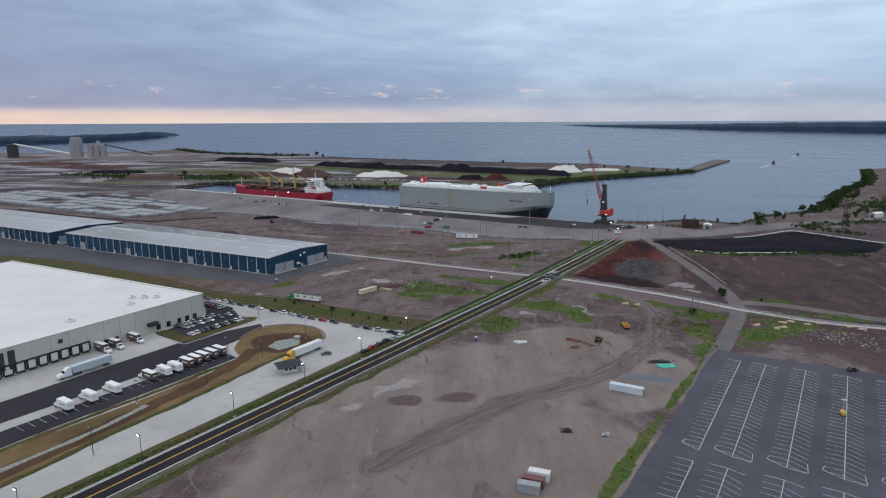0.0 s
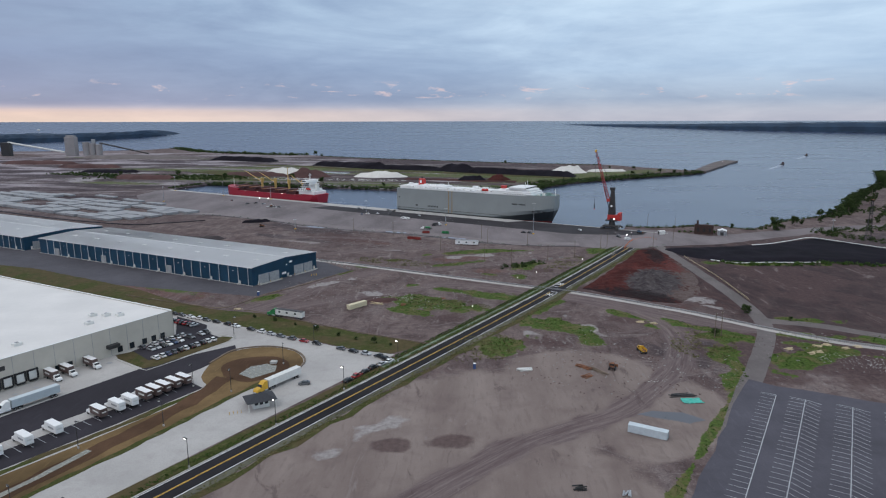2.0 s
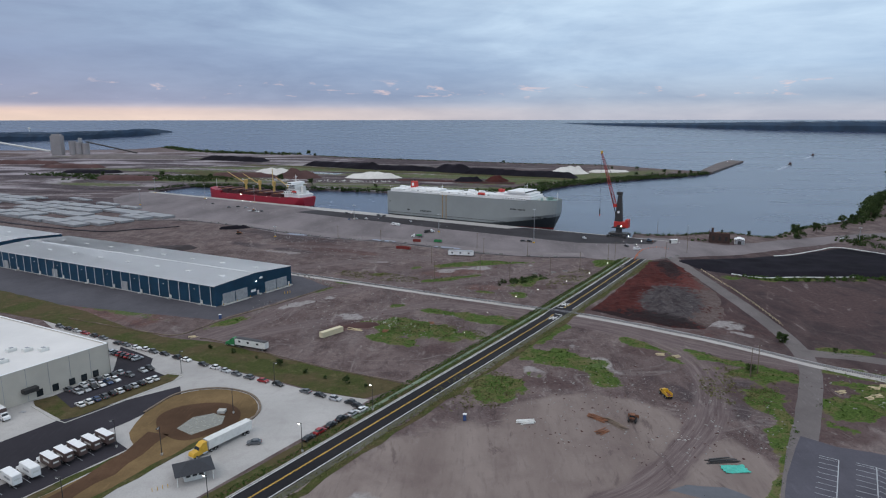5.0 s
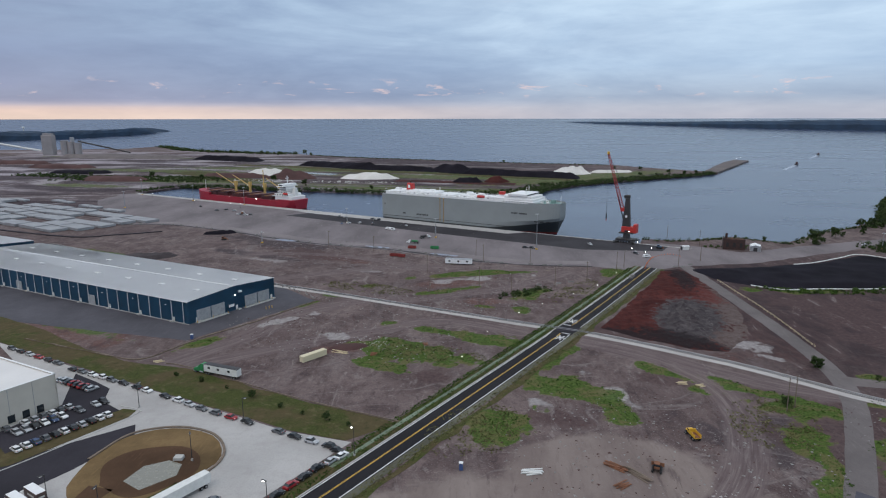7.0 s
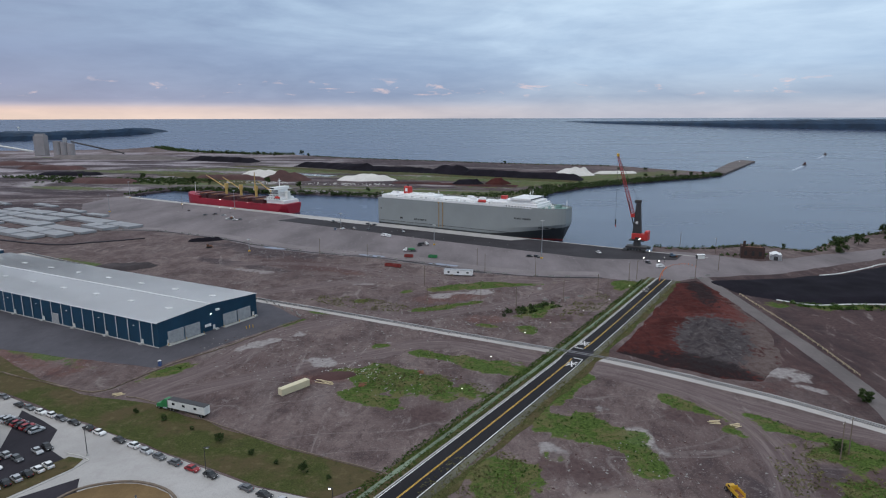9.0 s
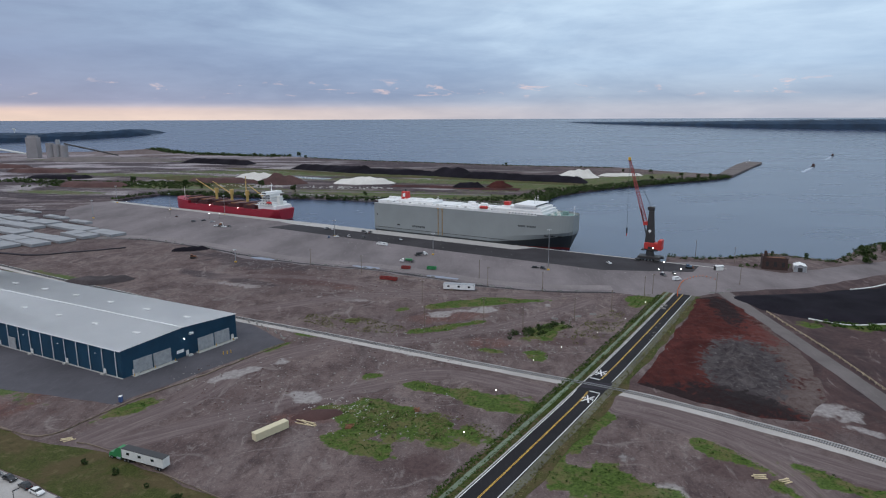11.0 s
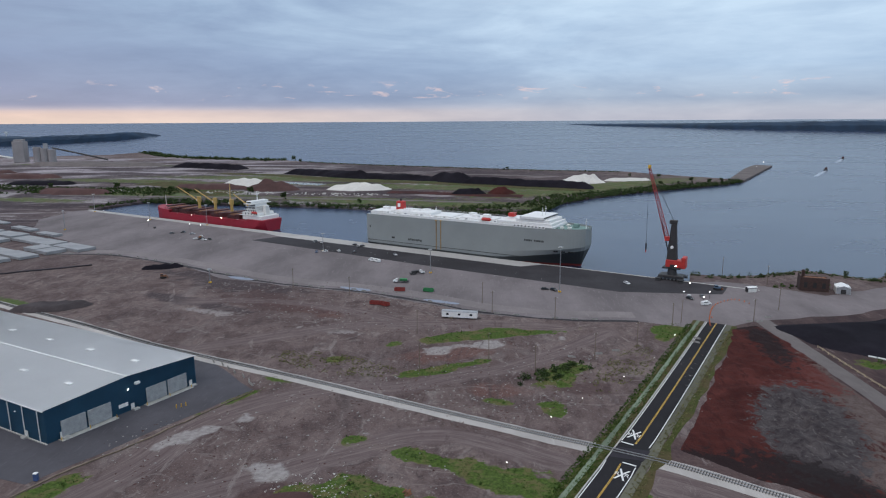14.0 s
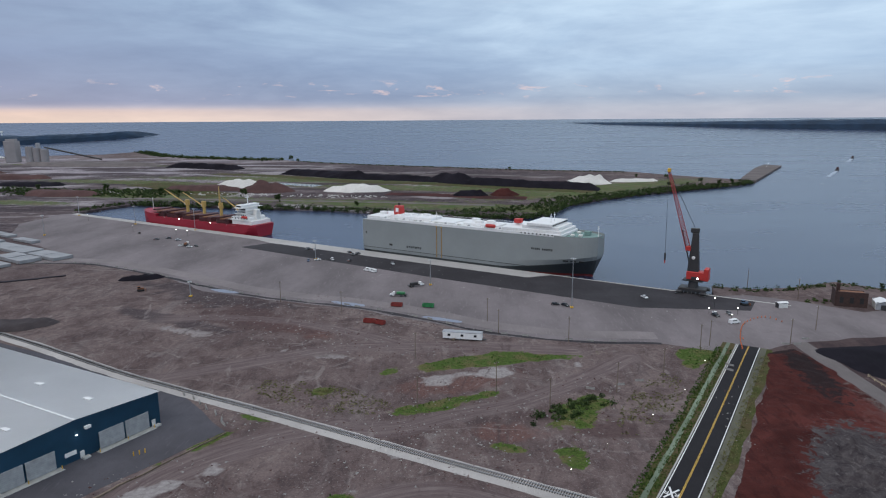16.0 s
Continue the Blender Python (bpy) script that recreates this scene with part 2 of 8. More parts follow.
    # wheel ruts: thin wandering lines in two directions
    for size, lie, tone, much in ((0.028, (1.0, 0.45, 1.0, 25), (0.075, 0.056, 0.055), 0.55), (0.040, (0.5, 1.0, 1.0, 15), (0.27, 0.235, 0.22), 0.45), (0.075, (1.0, 0.6, 1.0, 70), (0.062, 0.047, 0.047), 0.45)):
        wander = k.math("ABSOLUTE", k.math("SUBTRACT", k.noise(size, 2.5, 0.5, lie, 0.7), 0.5))
        where = k.ramp(mid, 0.40, 0.60, 0.25, 1.0)
        col = k.mix(k.math("MULTIPLY", k.ramp(wander, 0.004, 0.012, much, 0.0), where), col, tone)
    speck = k.noise(1.6, 3.0, 0.7)
    col = k.mix(k.ramp(fine, 0.48, 0.66, 0.0, 0.38), col, (0.070, 0.054, 0.054))
    col = k.mix(k.ramp(speck, 0.58, 0.68, 0.0, 0.45), col, (0.31, 0.275, 0.26))
    col = k.mix(k.ramp(speck, 0.32, 0.43, 0.42, 0.0), col, (0.062, 0.048, 0.048))
    east = k.ramp(k.blob(215, 430, 140, 200, 0), 0.05, 0.36)
    col = k.mix(k.math("MULTIPLY", east, 0.78), col, k.mix(k.ramp(scrape, 0.38, 0.62), (0.034, 0.024, 0.026), (0.078, 0.050, 0.049)))
    # the worked field: haul tracks, sand, grit and weeds where the sheet says they lie
    lie, run = k.n.new("ShaderNodeAttribute"), k.n.new("ShaderNodeAttribute")
    lie.attribute_name, run.attribute_name = "lie", "run"
    part_of = k.n.new("ShaderNodeSeparateColor")
    k.l.new(lie.outputs["Color"], part_of.inputs[0])
    way_of = k.n.new("ShaderNodeSeparateXYZ")
    k.l.new(run.outputs["Vector"], way_of.inputs[0])
    haul, weed, grit, sandy = part_of.outputs[0], part_of.outputs[1], part_of.outputs[2], way_of.outputs[2]
    dark = k.n.new("ShaderNodeAttribute")
    dark.attribute_name = "damp"
    kept, k.co = k.co, run.outputs["Vector"]
    rut, thin = k.noise(0.55, 4.0, 0.6), k.noise(1.9, 3.0, 0.6)
    k.co = kept
    sand = k.mix(k.ramp(tracks, 0.35, 0.68), (0.190, 0.150, 0.134), (0.285, 0.236, 0.208))
    sand = k.mix(k.ramp(mid, 0.48, 0.70, 0.0, 0.65), sand, (0.165, 0.126, 0.116))
    sand = k.mix(k.ramp(thin, 0.54, 0.66, 0.0, 0.35), sand, (0.150, 0.118, 0.110))
    sand = k.mix(k.ramp(speck, 0.60, 0.74, 0.0, 0.22), sand, (0.36, 0.32, 0.29))
    col = k.mix(k.ramp(k.math("ADD", sandy, k.math("MULTIPLY", k.math("SUBTRACT", mud, 0.5), 0.7)), 0.25, 0.65, 0.0, 0.92), col, sand)
    way = k.mix(k.ramp(rut, 0.36, 0.64), (0.116, 0.085, 0.084), (0.196, 0.156, 0.148))
    way = k.mix(k.ramp(thin, 0.55, 0.64, 0.0, 0.5), way, (0.245, 0.205, 0.192))
    way = k.mix(k.ramp(thin, 0.36, 0.45, 0.45, 0.0), way, (0.092, 0.066, 0.066))
    col = k.mix(k.math("MULTIPLY", haul, 0.85), col, way)
    col = k.mix(k.ramp(k.math("ADD", grit, k.math("MULTIPLY", k.math("SUBTRACT", mud, 0.5), 1.2)), 0.3, 0.7, 0.0, 0.8), col, k.mix(k.ramp(fine, 0.35, 0.65), (0.245, 0.225, 0.215), (0.40, 0.375, 0.36)))
    col = k.mix(k.ramp(k.math("ADD", dark.outputs["Fac"], k.math("MULTIPLY", k.math("SUBTRACT", mud, 0.5), 1.1)), 0.25, 0.75, 0.0, 0.75), col, k.mix(k.ramp(fine, 0.35, 0.65), (0.062, 0.040, 0.040), (0.112, 0.074, 0.070)))
    sward = k.mix(k.ramp(k.noise(0.9, 6.0, 0.7), 0.36, 0.64), (0.029, 0.056, 0.010), (0.086, 0.136, 0.027))
    sward = k.mix(k.ramp(k.noise(0.14, 6.0, 0.7, None, 0.5), 0.48, 0.60, 0.0, 0.65), sward, (0.140, 0.112, 0.055))
    col = k.mix(k.ramp(k.math("ADD", weed, k.math("MULTIPLY", k.math("SUBTRACT", k.noise(0.45, 7.0, 0.72), 0.5), 1.9)), 0.34, 0.60, 0.0, 0.93), col, sward)
    bare = k.ramp(weed, 0.0, 0.4, 1.0, 0.0)
    col = k.mix(k.math("MULTIPLY", bare, k.ramp(scrape, 0.60, 0.66, 0.0, 0.42)), col, (0.30, 0.262, 0.245))
    col = k.mix(k.math("MULTIPLY", bare, k.ramp(scrape, 0.35, 0.41, 0.45, 0.0)), col, (0.066, 0.046, 0.046))
    col = k.mix(k.ramp(weed, 0.0, 0.3, 1.0, 0.0), col, (0.92, 0.92, 0.95), "MULTIPLY")
    return k.done(col, 0.95, fine, 0.5, 0.5, gloss=0.08)


def asphalt(name, colour, patchy=0.25, stretch=None, marks=(0.9, 0.85, 0.85), streaks=0.35, gloss=0.12):
    k = Nodes(name)
    wide, mid, fine = k.noise(0.03, 6.0, 0.6, stretch), k.noise(0.22, 5.0, 0.6), k.noise(2.5, 4.0, 0.7)
    col = k.mix(k.ramp(wide, 0.36, 0.66), tuple(c * (1 - patchy) for c in colour), tuple(c * (1 + patchy) for c in colour))
    col = k.mix(k.ramp(mid, 0.5, 0.72, 0.0, 0.35), col, tuple(c * m * 0.8 for c, m in zip(colour, marks)))
    col = k.mix(k.ramp(fine, 0.45, 0.7, 0.0, 0.4), col, tuple(c * 0.6 for c in colour))
    col = k.mix(k.ramp(k.noise(0.9, 5.0, 0.7, (1.0, 0.15, 1.0, 62)), 0.56, 0.68, 0.0, streaks), col, tuple(c * 1.5 for c in colour))
    return k.done(col, 0.9, fine, 0.25, 0.05, gloss=gloss)


def turf(name):
    """Rough grass, half dried, with bare brown patches."""
    k = Nodes(name)
    wide, mid, fine = k.noise(0.045, 6.0, 0.65, None, 0.4), k.noise(0.30, 6.0, 0.7), k.noise(2.2, 4.0, 0.7)
    col = k.mix(k.ramp(fine, 0.34, 0.66), (0.030, 0.042, 0.012), (0.080, 0.086, 0.028))
    col = k.mix(k.ramp(wide, 0.44, 0.56, 0.0, 0.85), col, (0.088, 0.066, 0.036))
    col = k.mix(k.ramp(mid, 0.54, 0.66, 0.0, 0.6), col, (0.135, 0.118, 0.062))
    col = k.mix(k.ramp(mid, 0.34, 0.44, 0.6, 0.0), col, (0.034, 0.044, 0.016))
    return k.done(col, 0.95, fine, 0.5, 0.2, gloss=0.1)


def sea_water():
    k = Nodes("sea_water")
    swell, chop = k.noise(0.05, 4.0, 0.6, (0.6, 1.0, 1.0, 20)), k.noise(0.33, 4.0, 0.6)
    streak, slick = k.noise(0.0030, 5.0, 0.62, (1.0, 2.6, 1.0, -12)), k.noise(0.012, 6.0, 0.65, (0.5, 1.0, 1.0, 35), 0.6)
    height = k.math("ADD", k.math("MULTIPLY", swell, 1.4), chop)
    col = k.mix(k.ramp(streak, 0.35, 0.7), (0.028, 0.043, 0.088), (0.038, 0.056, 0.108))
    k.b.inputs["IOR"].default_value = 1.33
    rough = k.math("ADD", k.ramp(streak, 0.35, 0.68, 0.24, 0.29), k.ramp(slick, 0.40, 0.66, -0.012, 0.014))
    # the chop dies down towards the open bay
    place = k.n.new("ShaderNodeSeparateXYZ")
    k.l.new(k.co, place.inputs[0])
    height = k.math("MULTIPLY", height, k.ramp(place.outputs[1], 700, 1500, 1.0, 0.0))
    return k.done(col, rough, height, 0.02, 1.0)


EARTH, SEA = bare_earth(), sea_water()
ROAD_TAR = asphalt("fresh_asphalt", (0.024, 0.023, 0.026), 0.2)
YARD_TAR = asphalt("weathered_lot_asphalt", (0.086, 0.083, 0.101), 0.18)
TERMINAL_TAR = asphalt("terminal_paving", (0.180, 0.158, 0.164), 0.24, (1.0, 0.4, 1.0, 29), streaks=0.5)
DRIVE_TAR = asphalt("drive_asphalt", (0.038, 0.035, 0.043), 0.22)
APRON_TAR = asphalt("berth_asphalt", (0.046, 0.043, 0.048), 0.25)
GRIT = asphalt("gravel_track", (0.150, 0.130, 0.128), 0.22)
BALLAST = asphalt("rail_ballast", (0.42, 0.395, 0.38), 0.16)
CONCRETE = asphalt("concrete_paving", (0.41, 0.395, 0.385), 0.12, streaks=0.06)
KERB = plain("kerb_concrete", (0.42, 0.41, 0.39), 0.85)
BARRIER = plain("dirty_concrete", (0.25, 0.24, 0.23), 0.9, vary=0.25)
LITTER = plain("pale_litter", (0.42, 0.41, 0.39), 0.85, vary=0.3)
SHED_YARD = asphalt("warehouse_yard_asphalt", (0.088, 0.085, 0.098), 0.2)
PAINT_WHITE = plain("road_paint_white", (0.72, 0.72, 0.72), 0.6, vary=0.12)
PAINT_DULL = plain("worn_white_paint", (0.40, 0.42, 0.44), 0.7, vary=0.25)
PAINT_YELLOW = plain("road_paint_yellow", (0.62, 0.38, 0.06), 0.6, vary=0.15)
SHOULDER = asphalt("gravel_shoulder", (0.120, 0.118, 0.090), 0.3)
SEEDED = asphalt("seeded_green_strip", (0.165, 0.205, 0.150), 0.3)
LAWN = turf("rough_lawn")
STRAW = asphalt("seeded_straw_bank", (0.160, 0.106, 0.052), 0.45)
WET_EARTH = asphalt("brown_pond_earth", (0.088, 0.050, 0.030), 0.3)
POND = plain("silty_water", (0.21, 0.20, 0.165), 0.25, vary=0.1, bump=0.0)
STEEL = plain("galvanised_steel", (0.38, 0.39, 0.41), 0.45, 0.7)
DARK_STEEL = plain("dark_steel", (0.045, 0.043, 0.045), 0.55, 0.3)
OCHRE = plain("ochre_rust", (0.33, 0.21, 0.09), 0.8, vary=0.35)
RUST = plain("rusted_steel", (0.20, 0.085, 0.045), 0.85, vary=0.35)
TIMBER = plain("weathered_timber", (0.17, 0.13, 0.10), 0.9, vary=0.3)
PALE_TIMBER = plain("fresh_timber", (0.55, 0.45, 0.29), 0.8, vary=0.12)
WHITE = plain("white_paint", (0.78, 0.78, 0.78), 0.45, vary=0.06)
OFF_WHITE = plain("off_white_paint", (0.66, 0.66, 0.64), 0.5, vary=0.1)
BLACK = plain("black_rubber", (0.018, 0.018, 0.019), 0.8)
TINT = glassy("dark_glass", (0.02, 0.025, 0.03))
YELLOW = plain("yellow_paint", (0.62, 0.36, 0.03), 0.5, vary=0.15)
RED = plain("red_paint", (0.48, 0.035, 0.03), 0.5, vary=0.15)
GREEN = plain("green_paint", (0.03, 0.20, 0.07), 0.5, vary=0.15)
GREY_PAINT = plain("grey_paint", (0.30, 0.31, 0.33), 0.5)
LAMP = glow("lit_lamp", (1.0, 0.93, 0.82), 14.0)

# ---- mesh helpers ----
AX, AY = Vector((-0.875, 0.4841, 0)), Vector((0.4841, 0.875, 0))   # along the quay (away from the bow) and towards the water


def mesh_from(name, bm, material):
    me = bpy.data.meshes.new(name)
    bm.to_mesh(me)
    bm.free()
    for m in (material if isinstance(material, (list, tuple)) else [material]):
        me.materials.append(m)
    return me


def part(name, bm, material, parent=None, label=""):
    ob = new(name, mesh_from(name, bm, material))
    if parent is not None:
        ob.parent = parent
    return tagged(ob, label)


def thing(name, m, label, category, group="", kind=""):
    ob = new(name)
    ob.matrix_basis = m
    return tagged(ob, label, category, group, kind)


def bevel_box(bm, cx, cy, cz, sx, sy, sz, bevel=0.0, m=None, top=None):
    """A box about (cx, cy, cz); bevel rounds its edges; top=(kx, ky) shrinks its upper face."""
    got = bmesh.ops.create_cube(bm, size=1.0)["verts"]
    for v in got:
        v.co = Vector((v.co.x * sx, v.co.y * sy, v.co.z * sz))
        if top and v.co.z > 0:
            v.co.x *= top[0]
            v.co.y *= top[1]
        v.co += Vector((cx, cy, cz))
    if bevel:
        edges = list({e for v in got for e in v.link_edges})
        out = bmesh.ops.bevel(bm, geom=edges, offset=bevel, segments=1, affect="EDGES", profile=0.5)
        got = list({v for f in out["faces"] for v in f.verts} | {v for v in got if v.is_valid})
    if m is not None:
        for v in got:
            v.co = m @ v.co
    return got


def box(cx, cy, cz, sx, sy, sz, bevel=0.0, m=None, top=None):
    bm = bmesh.new()
    bevel_box(bm, cx, cy, cz, sx, sy, sz, bevel, m, top)
    return bm


def add_rod(bm, a, b, r, r2=None, n=6):
    a, b = Vector(a), Vector(b)
    d = b - a
    turn = d.to_track_quat("Z", "Y").to_matrix()
    r2 = r if r2 is None else r2
    lo = [bm.verts.new(a + turn @ Vector((math.cos(6.28319 * i / n) * r, math.sin(6.28319 * i / n) * r, 0))) for i in range(n)]
    hi = [bm.verts.new(b + turn @ Vector((math.cos(6.28319 * i / n) * r2, math.sin(6.28319 * i / n) * r2, 0))) for i in range(n)]
    for i in range(n):
        bm.faces.new((lo[i], lo[(i + 1) % n], hi[(i + 1) % n], hi[i]))
    bm.faces.new(lo[::-1])
    bm.faces.new(hi)


def rod(a, b, r, r2=None, n=6):
    bm = bmesh.new()
    add_rod(bm, a, b, r, r2, n)
    return bm


def slab(outline, z0, z1):
    """A flat plate with the given outline between two heights."""
    bm = bmesh.new()
    top = [bm.verts.new((x, y, z1)) for x, y in outline]
    bottom = [bm.verts.new((x, y, z0)) for x, y in outline]
    n = len(outline)
    face = bm.faces.new(top)
    bm.faces.new(bottom[::-1])
    for i in range(n):
        bm.faces.new((top[i], bottom[i], bottom[(i + 1) % n], top[(i + 1) % n]))
    bmesh.ops.recalc_face_normals(bm, faces=bm.faces)
    bmesh.ops.triangulate(bm, faces=[f for f in bm.faces if len(f.verts) > 4])
    return bm


def ragged(outline, step=6.0, wild=1.5, seed=0):
    """The outline cut into short steps with an uneven rim."""
    out = []
    n = len(outline)
    for i in range(n):
        a, b = Vector((*outline[i], 0)), Vector((*outline[(i + 1) % n], 0))
        k = max(1, int((b - a).length / step))
        side = Vector((-(b - a).y, (b - a).x, 0)).normalized()
        for j in range(k):
            p = a.lerp(b, j / k)
            p += side * wild * (noise.noise(p * 0.11 + Vector((seed, 0, 0))) * 1.6 + noise.noise(p * 0.4 + Vector((0, seed, 0))))
            out.append((p.x, p.y))
    return out


def smooth_line(points, step=5.0):
    """Points along a Catmull-Rom curve."""
    p = [Vector((*q, 0)) for q in points]
    p = [p[0] * 2 - p[1], *p, p[-1] * 2 - p[-2]]
    out = []
    for a, b, c, d in zip(p, p[1:], p[2:], p[3:]):
        k = max(1, int((c - b).length / step))
        for j in range(k):
            t = j / k
            out.append(0.5 * (2 * b + (c - a) * t + (2 * a - 5 * b + 4 * c - d) * t * t + (3 * b - a - 3 * c + d) * t ** 3))
    out.append(p[-2])
    return out


def ribbon(line, left, right, z0, z1, wild=0.0, bm=None):
    """A strip between two offsets to the left (+) of a line."""
    bm = bm or bmesh.new()
    rings = []
    for i, p in enumerate(line):
        d = (line[min(i + 1, len(line) - 1)] - line[max(i - 1, 0)]).normalized()
        s = Vector((-d.y, d.x, 0))
        wa, wb = (wild * noise.noise(p * 0.15 + Vector((k, 0, 0))) for k in (3, 9))
        a, b = p + s * (left + wa), p + s * (right + wb)
        rings.append([bm.verts.new((a.x, a.y, z0)), bm.verts.new((a.x, a.y, z1)), bm.verts.new((b.x, b.y, z1)), bm.verts.new((b.x, b.y, z0))])
    for r, q in zip(rings, rings[1:]):
        for i in range(3):
            bm.faces.new((r[i], q[i], q[i + 1], r[i + 1]))
    bmesh.ops.recalc_face_normals(bm, faces=bm.faces)
    return bm


def setting(name, bm, material, label, category):
    return tagged(part(name, bm, material), label, category, kind="structure")


def quay(s, n, z=0.0):
    """A place s metres along the quay edge from the apron's end, n metres out over the water."""
    p = Vector((46, 656, 0)) + AX * s + AY * n
    return Vector((p.x, p.y, z))


# ---- water and land ----
def sea_level(y):
    """Level near the port; far off the sheet lifts so that its rim lies on the horizon."""
    if y < 2200:
        return -2.5
    inv = 1 / 2200 + (1 / 19800 - 1 / 2200) * (y - 2200) / 2500
    return 99 - y * 101.5 * inv - (0.36 if y < 2250 else 0)


def water_sheet():
    bm = bmesh.new()
    ys = [-700, 0, 400, 800, 1200, 1600, 2000, 2200] + [2300 + 100 * i for i in range(25)]
    xs = [-6000 + 500 * i for i in range(25)]
    grid = [[bm.verts.new((x, y, sea_level(y))) for x in xs] for y in ys]
    for a, b in zip(grid, grid[1:]):
        for i in range(len(xs) - 1):
            f = bm.faces.new((a[i], a[i + 1], b[i + 1], b[i]))
            f.smooth = True
    return bm


setting("water", water_sheet(), SEA, "wide grey-blue bay with light wind ripples", "water")

COAST = [(-2600, -500), (1400, -500), (1500, 900), (1100, 1420), (760, 1290), (640, 1090), (583, 1005), (520, 930), (450, 835), (394, 745), (348, 702),
         (300, 672), (268, 640), (245, 618), (215, 640), (180, 630), (157, 626), (137, 631), (131, 611), (-440, 924), (-425, 960), (-408, 997), (-154, 951), (-51, 915),
         (41, 898), (75, 930), (106, 997), (172, 1065), (240, 1118), (319, 1172), (380, 1215), (416, 1250), (409, 1285), (360, 1330), (263, 1440), (120, 1480), (5, 1527),
         (-130, 1590), (-278, 1659), (-400, 1740), (-483, 1797), (-640, 1850), (-800, 1940), (-930, 2060), (-1010, 2190), (-1040, 2185), (-1060, 2060), (-1250, 1980),
         (-1500, 1960), (-2600, 1990)]


def land():
    rim = []
    for i, p in enumerate(COAST):
        q = COAST[(i + 1) % len(COAST)]
        straight = p == (131, 611) or abs(p[0]) > 1200
        rim += [p] if straight else ragged([p, q], 22, 4.0)[: max(1, int(math.dist(p, q) / 22))]
    return slab(rim, -7, 0)


setting("ground", land(), EARTH, "bare purple-brown earth with gravel, tracks and weeds", "ground")

# ---- the worked field: one fine sheet on the bare earth ----
FIELD_X0, FIELD_Y0, FIELD_CELL = -170.0, 120.0, 1.2
fx, fy = np.meshgrid(FIELD_X0 + FIELD_CELL * np.arange(351), FIELD_Y0 + FIELD_CELL * np.arange(400))
dust = np.random.default_rng(11)


def rough_map(size, octaves=5, keep=0.55):
    """Layered noise about nought on the field's grid; size: metres of the largest patch."""
    total, weight = np.zeros(fx.shape), 1.0
    for _ in range(octaves):
        gx, gy = (fx - FIELD_X0) / size, (fy - FIELD_Y0) / size
        grid = dust.uniform(-1, 1, (int(gy.max()) + 3, int(gx.max()) + 3))
        ix, iy = gx.astype(int), gy.astype(int)
        tx, ty = gx - ix, gy - iy
        tx, ty = tx * tx * (3 - 2 * tx), ty * ty * (3 - 2 * ty)
        total += weight * ((grid[iy, ix] * (1 - tx) + grid[iy, ix + 1] * tx) * (1 - ty) + (grid[iy + 1, ix] * (1 - tx) + grid[iy + 1, ix + 1] * tx) * ty)
        size, weight = size / 2, weight * keep
    return total


def from_line(points):
    """Distance from a curve, to its left positive, and the length along it, on the field's grid."""
    line = smooth_line(points, 4)
    best, across, along, gone = np.full(fx.shape, 1e9), np.zeros(fx.shape), np.zeros(fx.shape), 0.0
    for a, b in zip(line, line[1:]):
        d = b - a
        t = np.clip(((fx - a.x) * d.x + (fy - a.y) * d.y) / d.length_squared, 0, 1)
        ox, oy = fx - a.x - t * d.x, fy - a.y - t * d.y
        far = np.hypot(ox, oy)
        nearer = far < best
        best = np.where(nearer, far, best)
        across = np.where(nearer, np.sign(d.x * oy - d.y * ox) * far, across)
        along = np.where(nearer, gone + t * d.length, along)
        gone += d.length
    return best, across, along


def step(v, lo, hi):
    t = np.clip((v - lo) / (hi - lo), 0, 1)
    return t * t * (3 - 2 * t)


def patch(cx, cy, rx, ry, rot):
    """One in the middle of an ellipse, nought at its rim, negative outside."""
    c, s = math.cos(radians(rot)), math.sin(radians(rot))
    x, y = fx - cx, fy - cy
    return 1 - np.hypot((x * c + y * s) / rx, (y * c - x * s) / ry)


ROAD_LINE = [(-190, 3), (-95, 165), (-12, 303), (51.5, 410.5), (117, 528)]
RAGGED_A, RAGGED_B = rough_map(26), rough_map(11)
off_road = np.minimum(step(from_line(ROAD_LINE)[0], 6.5, 8.5), 1.0)
haul_mask, run_x, run_y = np.zeros(fx.shape), fx * 0.35, fy * 0.06
HAUL_WAYS = (([(-30, 168), (10, 211), (27, 225), (48, 239), (65, 259), (80, 282), (90, 311), (90, 338), (80, 358), (66, 371), (50, 381)], 6.5),
             ([(50, 389), (66, 380), (82, 366), (97, 352), (118, 337), (136, 330)], 6.5),
             ([(-60, 445), (-30, 446), (-10, 457), (13, 468), (38, 488), (62, 512)], 6.0),
             ([(-120, 352), (-100, 385), (-92, 415), (-70, 436), (-48, 448)], 8.0),
             ([(-110, 350), (-70, 378), (-40, 398), (-10, 410), (24, 394)], 6.5),
             ([(-150, 470), (-100, 500), (-60, 520), (-10, 524), (40, 520)], 7.0),
             ([(-170, 560), (-110, 560), (-60, 540), (-30, 520)], 6.0))
for points, half in HAUL_WAYS:
    near, across, along = from_line(points)
    here = 1 - step(near + RAGGED_B * 1.6, half * 0.55, half * 1.15)
    take = here > haul_mask
    run_x, run_y = np.where(take, across, run_x), np.where(take, along * 0.05, run_y)
    haul_mask = np.maximum(haul_mask, here)
sand_mask = np.full(fx.shape, -1.0)
for e in ((2, 232, 66, 52, 55), (-30, 178, 70, 46, 60), (36, 274, 40, 30, 20), (64, 236, 44, 24, 55), (20, 180, 50, 40, 60), (40, 150, 60, 40, 50)):
    sand_mask = np.maximum(sand_mask, patch(*e))
